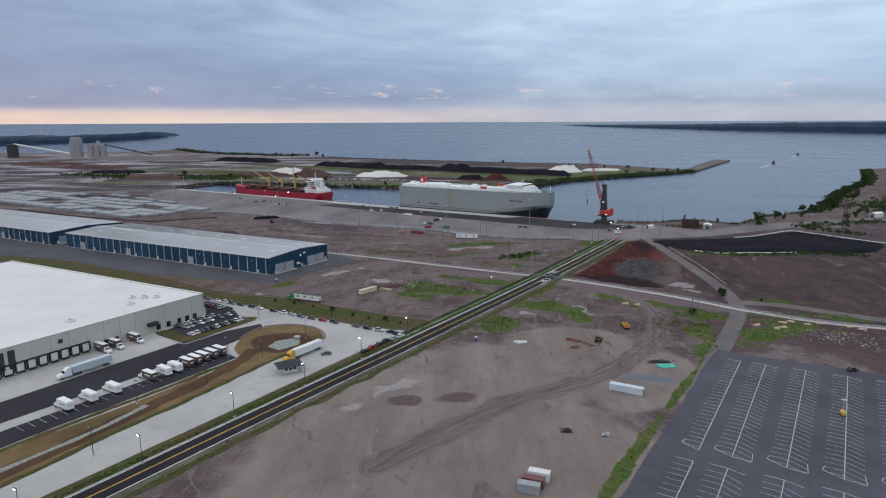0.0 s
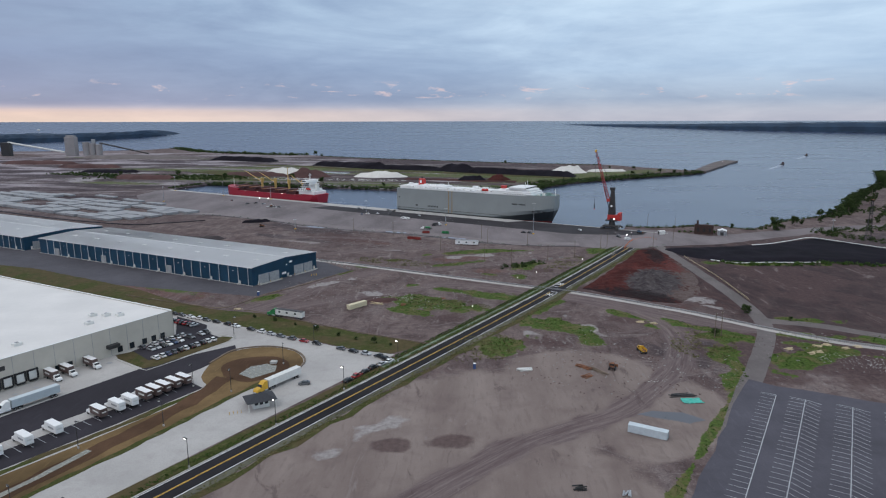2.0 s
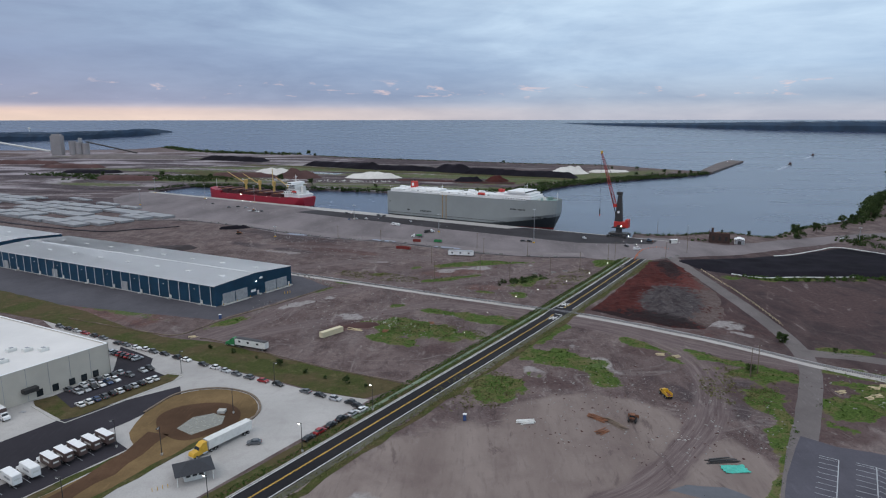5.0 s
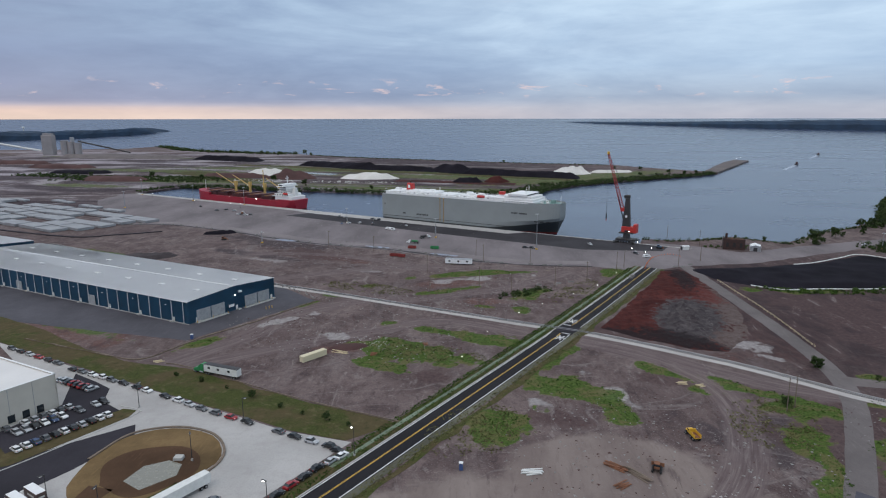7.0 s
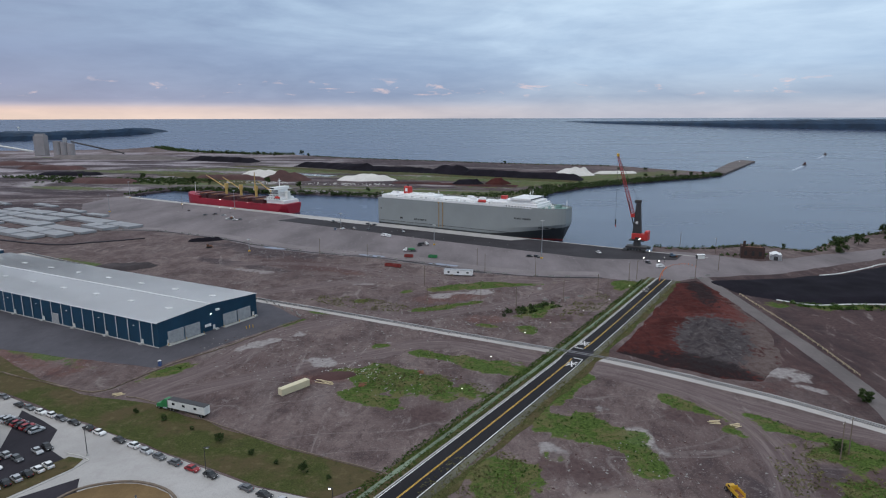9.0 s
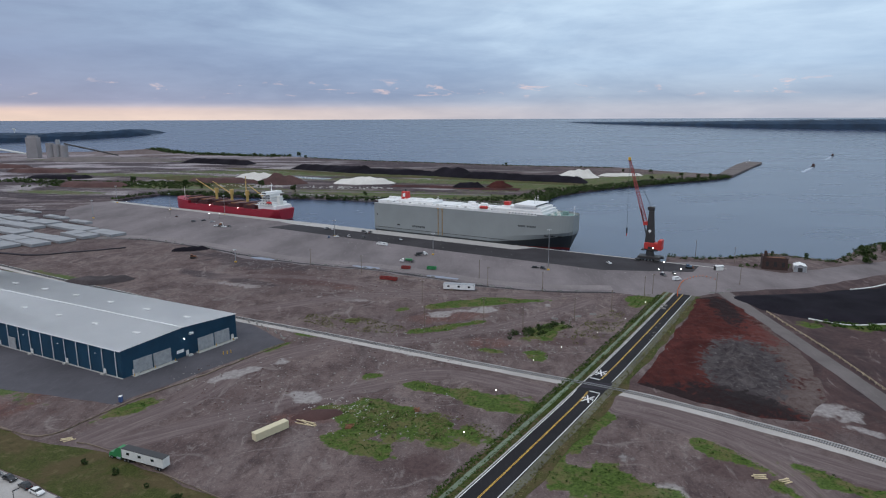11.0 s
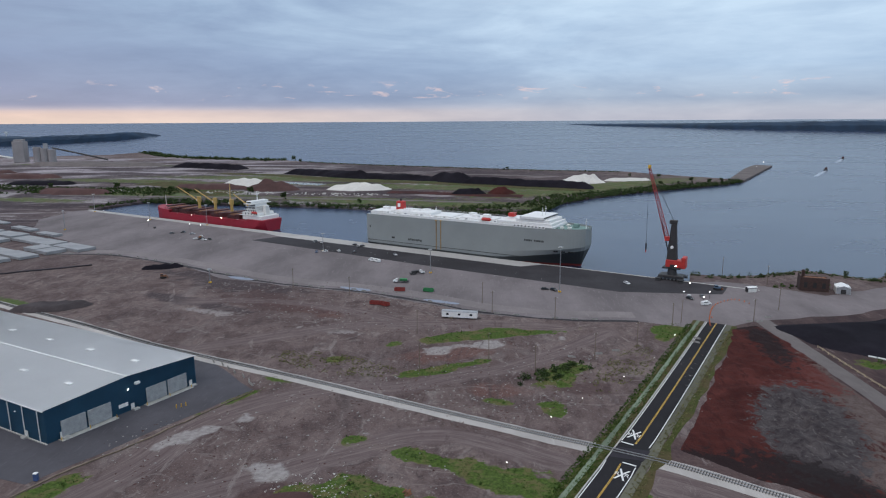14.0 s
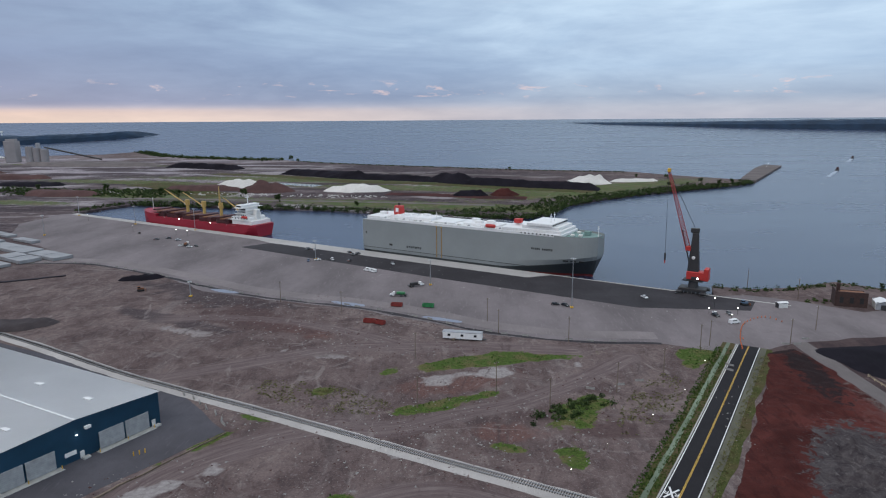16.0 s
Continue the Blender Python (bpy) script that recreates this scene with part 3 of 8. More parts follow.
sand_mask = step(sand_mask + RAGGED_A * 0.14, 0.0, 0.35) * (1 - 0.75 * haul_mask)
weed_mask = np.full(fx.shape, -1.0)
for e in ((38, 331, 24, 11, -40), (52, 314, 16, 7, -50), (30, 338, 14, 9, 0), (10, 303, 16, 12, 60), (22, 348, 12, 6, 30), (104, 300, 7, 22, -8), (110, 322, 13, 10, 0), (97, 268, 4, 20, -28),
          (-20, 365, 30, 12, -22), (-34, 352, 16, 6, -30), (-44, 376, 10, 6, 0), (8, 384, 20, 8, -24), (-5, 505, 36, 7, 22), (18, 512, 22, 6, 8), (-6, 470, 20, 4.5, 29), (36, 462, 15, 9, 36),
          (26, 432, 14, 9, 60), (9, 434, 9, 5, 0), (-60, 474, 5, 4, 0), (94, 516, 14, 7, 60), (-86, 436, 20, 3, 55), (-78, 452, 9, 3, -20), (136, 292, 18, 9, 40), (150, 304, 16, 7, -30), (160, 345, 15, 6, 0),
          (180, 318, 20, 6, -16), (150, 322, 14, 5, -20), (190, 474, 40, 5, -4), (-120, 372, 12, 5, 60)):
    weed_mask = np.maximum(weed_mask, patch(*e))
for points, half in (([(69, 357), (82, 348), (94, 342), (102, 334), (112, 328), (122, 318)], 4.5), ([(84, 335), (98, 326)], 3.0), ([(-38, 405), (-14, 395), (4, 386), (24, 378)], 4.0),
                     ([(26, 143), (44, 174), (62, 205), (84, 241), (98, 266), (106, 284)], 2.2), ([(28, 382), (45, 385), (36, 362), (22, 344)], 3.5), ([(62, 428), (84, 462), (108, 508)], 2.5)):
    weed_mask = np.maximum(weed_mask, 1 - from_line(points)[0] / half)
weed_mask = step(weed_mask + RAGGED_B * 0.50 + RAGGED_A * 0.24, -0.06, 0.40) * off_road * (1 - 0.8 * haul_mask)
grit_mask = np.full(fx.shape, -1.0)
for e in ((56, 325, 22, 5, -66), (25, 319, 5, 7, 20), (-62, 388, 16, 6, -20), (-83, 414, 24, 5, 55), (-96, 402, 16, 6, 40), (-40, 412, 26, 3, -22), (102, 306, 3, 16, -6), (-4, 492, 34, 8, 14), (118, 384, 16, 9, -30),
          (-30, 226, 14, 7, 60), (-44, 205, 10, 5, 50), (126, 366, 9, 4, -40), (-10, 540, 30, 4, -16), (148, 326, 20, 3, -12), (10, 414, 36, 2.5, -25)):
    grit_mask = np.maximum(grit_mask, patch(*e))
grit_mask = 0.8 * step(grit_mask + RAGGED_B * 0.8 + RAGGED_A * 0.3, 0.1, 0.9)
damp_mask = np.full(fx.shape, -1.0)
for e in ((116, 300, 22, 40, 0), (28, 308, 18, 13, 0), (112, 276, 12, 20, -20), (150, 286, 80, 46, -24), (-60, 376, 14, 6, 0), (40, 447, 20, 12, 0), (64, 396, 10, 20, 30), (-14, 340, 14, 12, 50), (-150, 400, 40, 12, -28), (190, 420, 50, 60, 0), (75, 345, 16, 9, -40), (-120, 560, 60, 20, -24), (-8, 216, 12, 6, 20), (-26, 213, 8, 6, 0)):
    damp_mask = np.maximum(damp_mask, patch(*e))
damp_mask = step(damp_mask + RAGGED_A * 0.35 + RAGGED_B * 0.2, 0.05, 0.7) * (1 - 0.6 * haul_mask)
fade = np.minimum.reduce([step(fx, -170, -155), step(-fx, -251, -235), step(fy, 120, 135), step(-fy, -599, -585)])
FIELD_LIE = np.stack([haul_mask, weed_mask, grit_mask, np.ones(fx.shape)], -1) * fade[..., None]


def field_sheet():
    ny, nx = fx.shape
    me = bpy.data.meshes.new("worked_field")
    relief = 0.02 + 0.012 * RAGGED_B * (1 - haul_mask) * fade
    me.vertices.add(nx * ny)
    me.vertices.foreach_set("co", np.stack([fx, fy, np.clip(relief, 0.006, 0.034)], -1).astype(np.float32).ravel())
    a = (np.arange(ny - 1)[:, None] * nx + np.arange(nx - 1)).ravel()
    quads = np.stack([a, a + 1, a + nx + 1, a + nx], -1)
    me.loops.add(quads.size)
    me.loops.foreach_set("vertex_index", quads.astype(np.int32).ravel())
    me.polygons.add(len(quads))
    me.polygons.foreach_set("loop_start", np.arange(0, quads.size, 4, dtype=np.int32))
    me.update(calc_edges=True)
    me.attributes.new("lie", "FLOAT_COLOR", "POINT").data.foreach_set("color", FIELD_LIE.astype(np.float32).ravel())
    me.attributes.new("run", "FLOAT_VECTOR", "POINT").data.foreach_set("vector", np.stack([run_x, run_y, sand_mask * fade], -1).astype(np.float32).ravel())
    me.attributes.new("damp", "FLOAT", "POINT").data.foreach_set("value", (damp_mask * fade).astype(np.float32).ravel())
    me.materials.append(EARTH)
    tagged(new("worked_field", me), "bare worked earth with haul tracks, sand and weeds", "ground", kind="structure")


field_sheet()

# ---- paved ground ----
# container-terminal paving between the inland edge and the quay
TERMINAL = [(-446, 915), (-446, 850), (-404, 778), (-345, 738), (-312, 708), (-328, 683), (-274, 680), (-200, 645), (-163, 612), (-119, 596), (-65, 578), (-25, 557), (3, 540), (40, 531), (80, 529), (101, 522),
            (118, 520), (140, 533), (187, 543), (250, 575), (323, 616), (400, 641), (398, 652), (320, 634), (240, 600), (196, 580), (172, 600), (150, 612), (128, 609),
            *[tuple(quay(s, -0.6))[:2] for s in (0, 150, 300, 440, 545)]]
setting("terminal_yard", slab(ragged(TERMINAL, 9, 1.2, 5), -0.5, 0.05), TERMINAL_TAR, "worn grey-brown paving of the open terminal yard", "paving")
setting("berth_asphalt", slab([tuple(quay(s, n))[:2] for s, n in ((-118, -1), (-118, -20), (-66, -44), (60, -44), (246, -38), (238, -14), (10, -14), (0, -1))], -0.4, 0.09),
        APRON_TAR, "dark asphalt apron beside the berth", "paving")
setting("quay_apron", slab([tuple(quay(s, n))[:2] for s, n in ((0, -0.2), (12, -14), (238, -14), (262, -9), (545, -7), (545, -0.2))], -0.4, 0.12),
        CONCRETE, "pale concrete strip along the quay edge", "paving")
cap = bmesh.new()
bevel_box(cap, 210, 0.2, -1.4, 690, 1.2, 3.1, 0.1, Matrix(((AX.x, AY.x, 0, 46), (AX.y, AY.y, 0, 656), (0, 0, 1, 0), (0, 0, 0, 1))))
setting("quay_wall", cap, KERB, "concrete quay wall with a straight cope", "quay wall")

ROAD = smooth_line(ROAD_LINE, 8)
setting("road", ribbon(ROAD, 4.7, -4.7, -0.3, 0.10), ROAD_TAR, "fresh black two-lane asphalt road", "road")


def stripes(line, offsets, width, z, gap=None):
    bm = bmesh.new()
    for o in offsets:
        ribbon(line, o + width / 2, o - width / 2, z - 0.02, z, 0.0, bm)
    return bm


BEFORE, AFTER = [p for p in ROAD if p.y < 392] + [Vector((41.8, 394.4, 0))], [Vector((48.8, 406.2, 0))] + [p for p in ROAD if p.y > 409]
for piece, tail in ((BEFORE, "near"), (AFTER, "far")):
    setting("edge_line_" + tail, stripes(piece, (4.3, -4.3), 0.28, 0.125), PAINT_WHITE, "white painted edge lines", "road marking")
    setting("centre_line_" + tail, stripes(piece, (0.16, -0.16), 0.17, 0.125), PAINT_YELLOW, "double yellow centre line", "road marking")
setting("kerb_left", ribbon(ROAD, 5.15, 4.75, -0.2, 0.22), KERB, "concrete kerb along the new road", "kerb")
setting("verge_left", ribbon(ROAD, 10.5, 5.2, -0.3, 0.14, 0.6), LAWN, "rough grass verge", "verge")
setting("verge_right", ribbon(ROAD, -4.75, -7.3, -0.3, 0.12, 0.5), SHOULDER, "pale gravel shoulder", "verge")
setting("verge_outer", ribbon(ROAD, -7.3, -10.2, -0.3, 0.09, 2.4), LAWN, "dry yellow-green grass beside the shoulder", "verge")
setting("path_strip", ribbon([p for p in ROAD if p.y > 270], 8.9, 7.3, -0.2, 0.18, 0.5), SEEDED, "pale green seeded ditch strip beside the road", "ditch")

SIDE = smooth_line([(20, 100), (88, 238), (113, 284), (134, 325), (142, 356), (144, 400), (143, 460), (141, 534)])
setting("side_road", ribbon(SIDE, 3.9, -3.9, -0.2, 0.06, 0.4), asphalt("service_road_tar", (0.150, 0.132, 0.131), 0.2), "worn grey asphalt service road", "road")
EAST = smooth_line([(140, 346), (165, 338), (199, 316), (260, 285), (400, 250)])
setting("east_track", ribbon(EAST, 4.2, -4.2, -0.2, 0.05, 1.2), GRIT, "pale gravel track", "road")

# ---- railway ----
RAIL = smooth_line([(-330, 588), (-260, 549), (-198, 517), (-149, 490), (-117, 474.5), (-74, 455), (-32, 435), (-12, 425.5), (20, 410.5), (51, 396.5), (72, 384), (91, 371), (109, 358), (126, 343), (142, 329), (170, 311), (205, 299), (250, 280)], 4)
setting("rail_bed", ribbon(RAIL, 3.3, -3.3, -0.2, 0.07, 0.5), BALLAST, "pale ballast bed of the railway", "rail bed")
track = thing("railway_track", pose(0, 0, 0), "single steel railway track on dark sleepers", "railway track")
for o in (0.75, -0.75):
    part("rail", ribbon(RAIL, o + 1.37, o + 1.23, 0.1, 0.34), GREY_PAINT, track, "worn steel rail")


CREOSOTE = plain("creosoted_timber", (0.055, 0.048, 0.045), 0.9)
sleeper_mesh = mesh_from("sleeper", box(0, 0, 0, 0.26, 2.6, 0.18), CREOSOTE)
far_sleepers = bmesh.new()
for a, b in zip(RAIL, RAIL[1:]):
    n_sleepers = max(1, round((b - a).length / 0.75))
    ang = math.atan2(b.y - a.y, b.x - a.x)
    for j in range(n_sleepers):
        p = a.lerp(b, j / n_sleepers)
        m = Matrix.Translation((p.x - math.sin(ang) * 1.3, p.y + math.cos(ang) * 1.3, 0.14)) @ Matrix.Rotation(ang, 4, "Z")
        if -10 < p.x < 160:
            ob = new("sleeper", sleeper_mesh)
            ob.parent, ob.matrix_basis = track, m
        else:
            bevel_box(far_sleepers, 0, 0, 0, 0.26, 2.6, 0.18, 0.0, m)
tagged(part("far_track_timber", far_sleepers, CREOSOTE, track), kind="stuff")
CROSS = Vector((45.4, 400.4, 0))
RD, RS = Vector((0.511, 0.8596, 0)), Vector((-0.8596, 0.511, 0))


def road_place(along, side, z):
    """A place on the road: metres past the crossing, metres to its left."""
    base = CROSS + RD * along
    return (base + RS * side) + Vector((0, 0, z))


def crossing_marks(side):
    """A stop bar and the crossed arms with two letters on one approach."""
    bm = bmesh.new()
    turn = Matrix.Rotation(math.atan2(RD.y, RD.x), 4, "Z")
    s = -1 if side < 0 else 1
    bevel_box(bm, 0, 0, 0, 0.6, 4.0, 0.02, 0, Matrix.Translation(road_place(5.9 * s, 2.2 * s, 0.135)) @ turn)
    for ang in (24, -24):
        bevel_box(bm, 0, 0, 0, 6.4, 0.55, 0.02, 0, Matrix.Translation(road_place(12.6 * s, 2.2 * s, 0.135 + ang * 0.0001)) @ turn @ Matrix.Rotation(radians(ang), 4, "Z"))
    return bm


setting("crossing_marks_near", crossing_marks(-1), PAINT_WHITE, "white level-crossing stop bar and cross", "road marking")
setting("crossing_marks_far", crossing_marks(1), PAINT_WHITE, "white level-crossing stop bar and cross", "road marking")


def letter_r(along, side, flip):
    """The letter R painted on the road."""
    cu = bpy.data.curves.new("letter", "FONT")
    cu.body, cu.size, cu.align_x, cu.align_y, cu.extrude = "R", 2.6, "CENTER", "CENTER", 0.01
    tmp = bpy.data.objects.new("letter", cu)
    me = bpy.data.meshes.new_from_object(tmp)
    bpy.data.objects.remove(tmp)
    me.materials.append(PAINT_WHITE)
    ob = new("crossing_letter", me)
    ob.matrix_basis = Matrix.Translation(road_place(along, side, 0.14)) @ Matrix.Rotation(math.atan2(RD.y, RD.x) - math.pi / 2 + (math.pi if flip else 0), 4, "Z")
    return tagged(ob, "white painted letter R on the road", "road marking", kind="structure")


for s in (-1, 1):
    for d in (-1.4, 1.4):
        letter_r(12.6 * s, (2.2 + d) * s, s > 0)
setting("crossing_panel", slab([tuple(road_place(a, b, 0))[:2] for a, b in ((-5, 5.2), (-2, -5.2), (5, -5.2), (2, 5.2))], 0.0, 0.13), DRIVE_TAR, "dark rubber level-crossing panel", "crossing")

# ---- parking lot ----
LA, LP = Vector((0.489, 0.872, 0)), Vector((0.872, -0.489, 0))
L0 = Vector((117, 253, 0))
lot_at = lambda p, a: L0 + LP * p + LA * a
setting("parking_lot", slab(ragged([tuple(lot_at(p, a))[:2] for p, a in ((-20.5, 9), (-23, -230), (180, -230), (180, 16), (40, 12), (8, 9.5), (-10, 7.5))], 9, 0.7, 2), -0.3, 0.07),
        YARD_TAR, "empty grey asphalt parking lot", "parking lot")


def stall_marks(p, a0, a1, both=True):
    """Slanted stall lines on both sides of a spine, with triangular ends."""
    bm = bmesh.new()
    ang = math.atan2(LA.y, LA.x)

    def line(q0, q1, w=0.13):
        d = q1 - q0
        bevel_box(bm, 0, 0, 0, d.length, w, 0.02, 0, Matrix.Translation((q0 + q1) / 2 + Vector((0, 0, 0.09))) @ Matrix.Rotation(math.atan2(d.y, d.x), 4, "Z"))

    line(lot_at(p, a0), lot_at(p, a1), 0.26)
    for side in ((-1, 1) if both else (-1,)):
        a = a0 + 2
        while a < a1 - 1:
            line(lot_at(p, a), lot_at(p + side * 5.0, a - 0.6 + (0.6 if side < 0 else -2.4)))
            a += 3.05
        line(lot_at(p, a0), lot_at(p + side * 5.4, a0 + (2.6 if side < 0 else -0.2)), 0.2)
        line(lot_at(p + side * 5.4, a0 + (2.6 if side < 0 else -0.2)), lot_at(p + side * 5.0, a0 + 5), 0.2)
        line(lot_at(p, a1), lot_at(p + side * 5.0, a1 - (0 if side < 0 else 1.4)), 0.2)
    return bm


for i in range(11):
    p = (-9.2, 0, 14.3, 28.4, 42.6, 56.8, 71.0, 85.2, 99.4, 113.6, 127.8)[i]
    for a0, a1, block in ((-86.2, -0.6, "a"), (-179, -93.8, "b")):
        setting(f"stall_marks_{i}_{block}", stall_marks(p, a0 + 0.11 * p, a1 + 0.11 * p, i > 0), PAINT_DULL, "faded white parking stall lines", "road marking")

# ---- blue warehouses ----
BLUE = plain("blue_metal_cladding", (0.030, 0.105, 0.190), 0.5, 0.0, 0.12, 0.15, 3.0)
ROOF = plain("white_metal_roof", (0.68, 0.69, 0.71), 0.5, 0.0, 0.05, 0.05, 1.2)
DOOR_GREY = plain("grey_roller_door", (0.36, 0.37, 0.38), 0.6)


def blue_warehouse(origin, front, side, width, length, eave, ridge, label):
    """A low-gabled metal shed. front: unit vector along its gabled end; side: unit vector along its length."""
    w = thing("warehouse", Matrix.Translation(origin), label, "warehouse", "blue warehouses")
    F, S = Vector(front), Vector(side)
    at = lambda f, s, z: F * f + S * s + Vector((0, 0, z))

    def panel(pts):
        bm = bmesh.new()
        bm.faces.new([bm.verts.new(p) for p in pts])
        got = bmesh.ops.solidify(bm, geom=bm.faces[:], thickness=0.3)
        bmesh.ops.recalc_face_normals(bm, faces=bm.faces)
        return bm

    for s, nm in ((0, "gable_wall"), (length, "gable_wall")):
        part(nm, panel([at(0, s, 0), at(width, s, 0), at(width, s, eave), at(width / 2, s, ridge), at(0, s, eave)]), BLUE, w)
    for f in (0, width):
        part("long_wall", panel([at(f, 0, 0), at(f, length, 0), at(f, length, eave), at(f, 0, eave)]), BLUE, w)
    for a, b in ((0, width / 2), (width, width / 2)):
        sgn = -1 if a == 0 else 1
        za = eave + 0.25
        part("roof_slope", panel([at(a + sgn * 0.5, -0.5, za), at(b, -0.5, ridge + 0.3), at(b, length + 0.5, ridge + 0.3), at(a + sgn * 0.5, length + 0.5, za)]), ROOF, w, "white standing-seam roof")
    out = -S
    ft = Matrix(((F.x, out.x, 0, 0), (F.y, out.y, 0, 0), (0, 0, 1, 0), (0, 0, 0, 1)))
    st = Matrix(((S.x, -F.x, 0, 0), (S.y, -F.y, 0, 0), (0, 0, 1, 0), (0, 0, 0, 1)))
    part("ridge_cap", box(width / 2, -length / 2, ridge + 0.36, 0.6, length + 1, 0.12, 0.0, ft), WHITE, w)
    part("eave_gutter", box(length / 2, 0.62, eave + 0.1, length + 1, 0.3, 0.35, 0.05, st), WHITE, w)
    # roof ventilators in two rows
    for row in (width * 0.28, width * 0.72):
        for i in range(int(length // 26)):
            z = eave + (ridge - eave) * (1 - abs(row - width / 2) / (width / 2)) + 0.45
            part("roof_vent", box(row, -(12 + i * 26), z, 1.5, 3.2, 0.35, 0.06, ft), WHITE, w)
    # gabled end: two pairs of roller doors, small doors, lamps
    for c in (width * 0.23, width * 0.77):
        for d in (-4.3, 4.3):
            door = part("roller_door", box(c + d, 0.38, 3.2, 8.0, 0.3, 5.6, 0.05, ft), DOOR_GREY, w, "ribbed grey roller door")
            bm = bmesh.new()
            for i in range(9):
                bevel_box(bm, c + d, 0.58, 0.8 + i * 0.6, 7.8, 0.08, 0.06, 0, ft)
            part("door_rib", bm, GREY_PAINT, door)
        part("door_apron", box(c, 1.3, 0.1, 19, 2.4, 0.25, 0.05, ft), KERB, w)
        for d in (-9.2, 0, 9.2):
            part("bollard", rod(ft @ Vector((c + d, 1.6, 0)), ft @ Vector((c + d, 1.6, 1.3)), 0.14), YELLOW, w)
    for f in (width * 0.08, width * 0.52, width * 0.95):
        part("exit_door", box(f, 0.38, 1.35, 1.3, 0.2, 2.3, 0.04, ft), OFF_WHITE, w)
        part("stair", box(f + 0.6, 1.2, 0.35, 2.2, 1.4, 0.7, 0.1, ft), KERB, w)
    part("sign", box(width * 0.46, 0.40, 3.0, 3.4, 0.12, 1.3, 0.03, ft), WHITE, w)
    part("wall_fan", box(width * 0.56, 0.8, eave - 1.6, 1.8, 1.0, 0.9, 0.1, ft), WHITE, w)
    lamp = part("wall_lamp", box(width * 0.5, 0.5, eave - 3.0, 0.35, 0.3, 0.2, 0.03, ft), LAMP, w)
    # long side: downspouts, roller doors, exits
    n = int(length // 8)
    for i in range(n):
        x = 3 + i * 8
        part("downspout", box(x, 0.42, eave / 2, 0.28, 0.25, eave - 0.6, 0.03, st), OFF_WHITE, w)
    for x in (length * 0.34, length * 0.65, length * 0.9):
        part("roller_door", box(x, 0.38, 2.7, 5.2, 0.25, 5.2, 0.04, st), DOOR_GREY, w)
    for i in range(n // 3):
        x = 10 + i * 24
        part("exit_door", box(x, 0.38, 1.3, 1.2, 0.2, 2.3, 0.04, st), OFF_WHITE, w)
        part("stair", box(x + 0.5, 1.1, 0.35, 2.0, 1.3, 0.7, 0.1, st), KERB, w)
        part("wall_lamp", box(x + 5, 0.5, eave - 3.0, 0.6, 0.4, 0.3, 0.05, st), OFF_WHITE, w)
    part("plinth", box(length / 2, 0.5, 0.15, length + 1, 0.5, 0.3, 0.03, st), KERB, w)
    return w


WF, WS = (0.4841, 0.875, 0), (-0.907, 0.421, 0)
blue_warehouse((-134.3, 399.3, 0), WF, WS, 55.0, 213, 11.0, 12.6, "long blue metal warehouse with white low-gabled roof")
blue_warehouse((-345, 496, 0), WF, WS, 62.0, 200, 10.0, 11.6, "second blue metal warehouse with white roof")
setting("warehouse_yard", slab(ragged([(-126, 377), (-84, 442), (-118, 477), (-300, 557), (-600, 690), (-620, 560), (-330, 440), (-228, 401)], 9, 0.6, 4), -0.3, 0.06), SHED_YARD,
        "dark asphalt yard round the warehouses", "paving")

# ---- white distribution warehouse ----
TILT_UP = plain("pale_concrete_panels", (0.50, 0.465, 0.41), 0.8, 0.0, 0.06, 0.2, 2.0)
MEMBRANE = plain("white_roof_membrane", (0.66, 0.64, 0.625), 0.7, 0.0, 0.07, 0.06, 0.8)
SEAL_BLACK = plain("black_dock_seal", (0.02, 0.02, 0.022), 0.85)


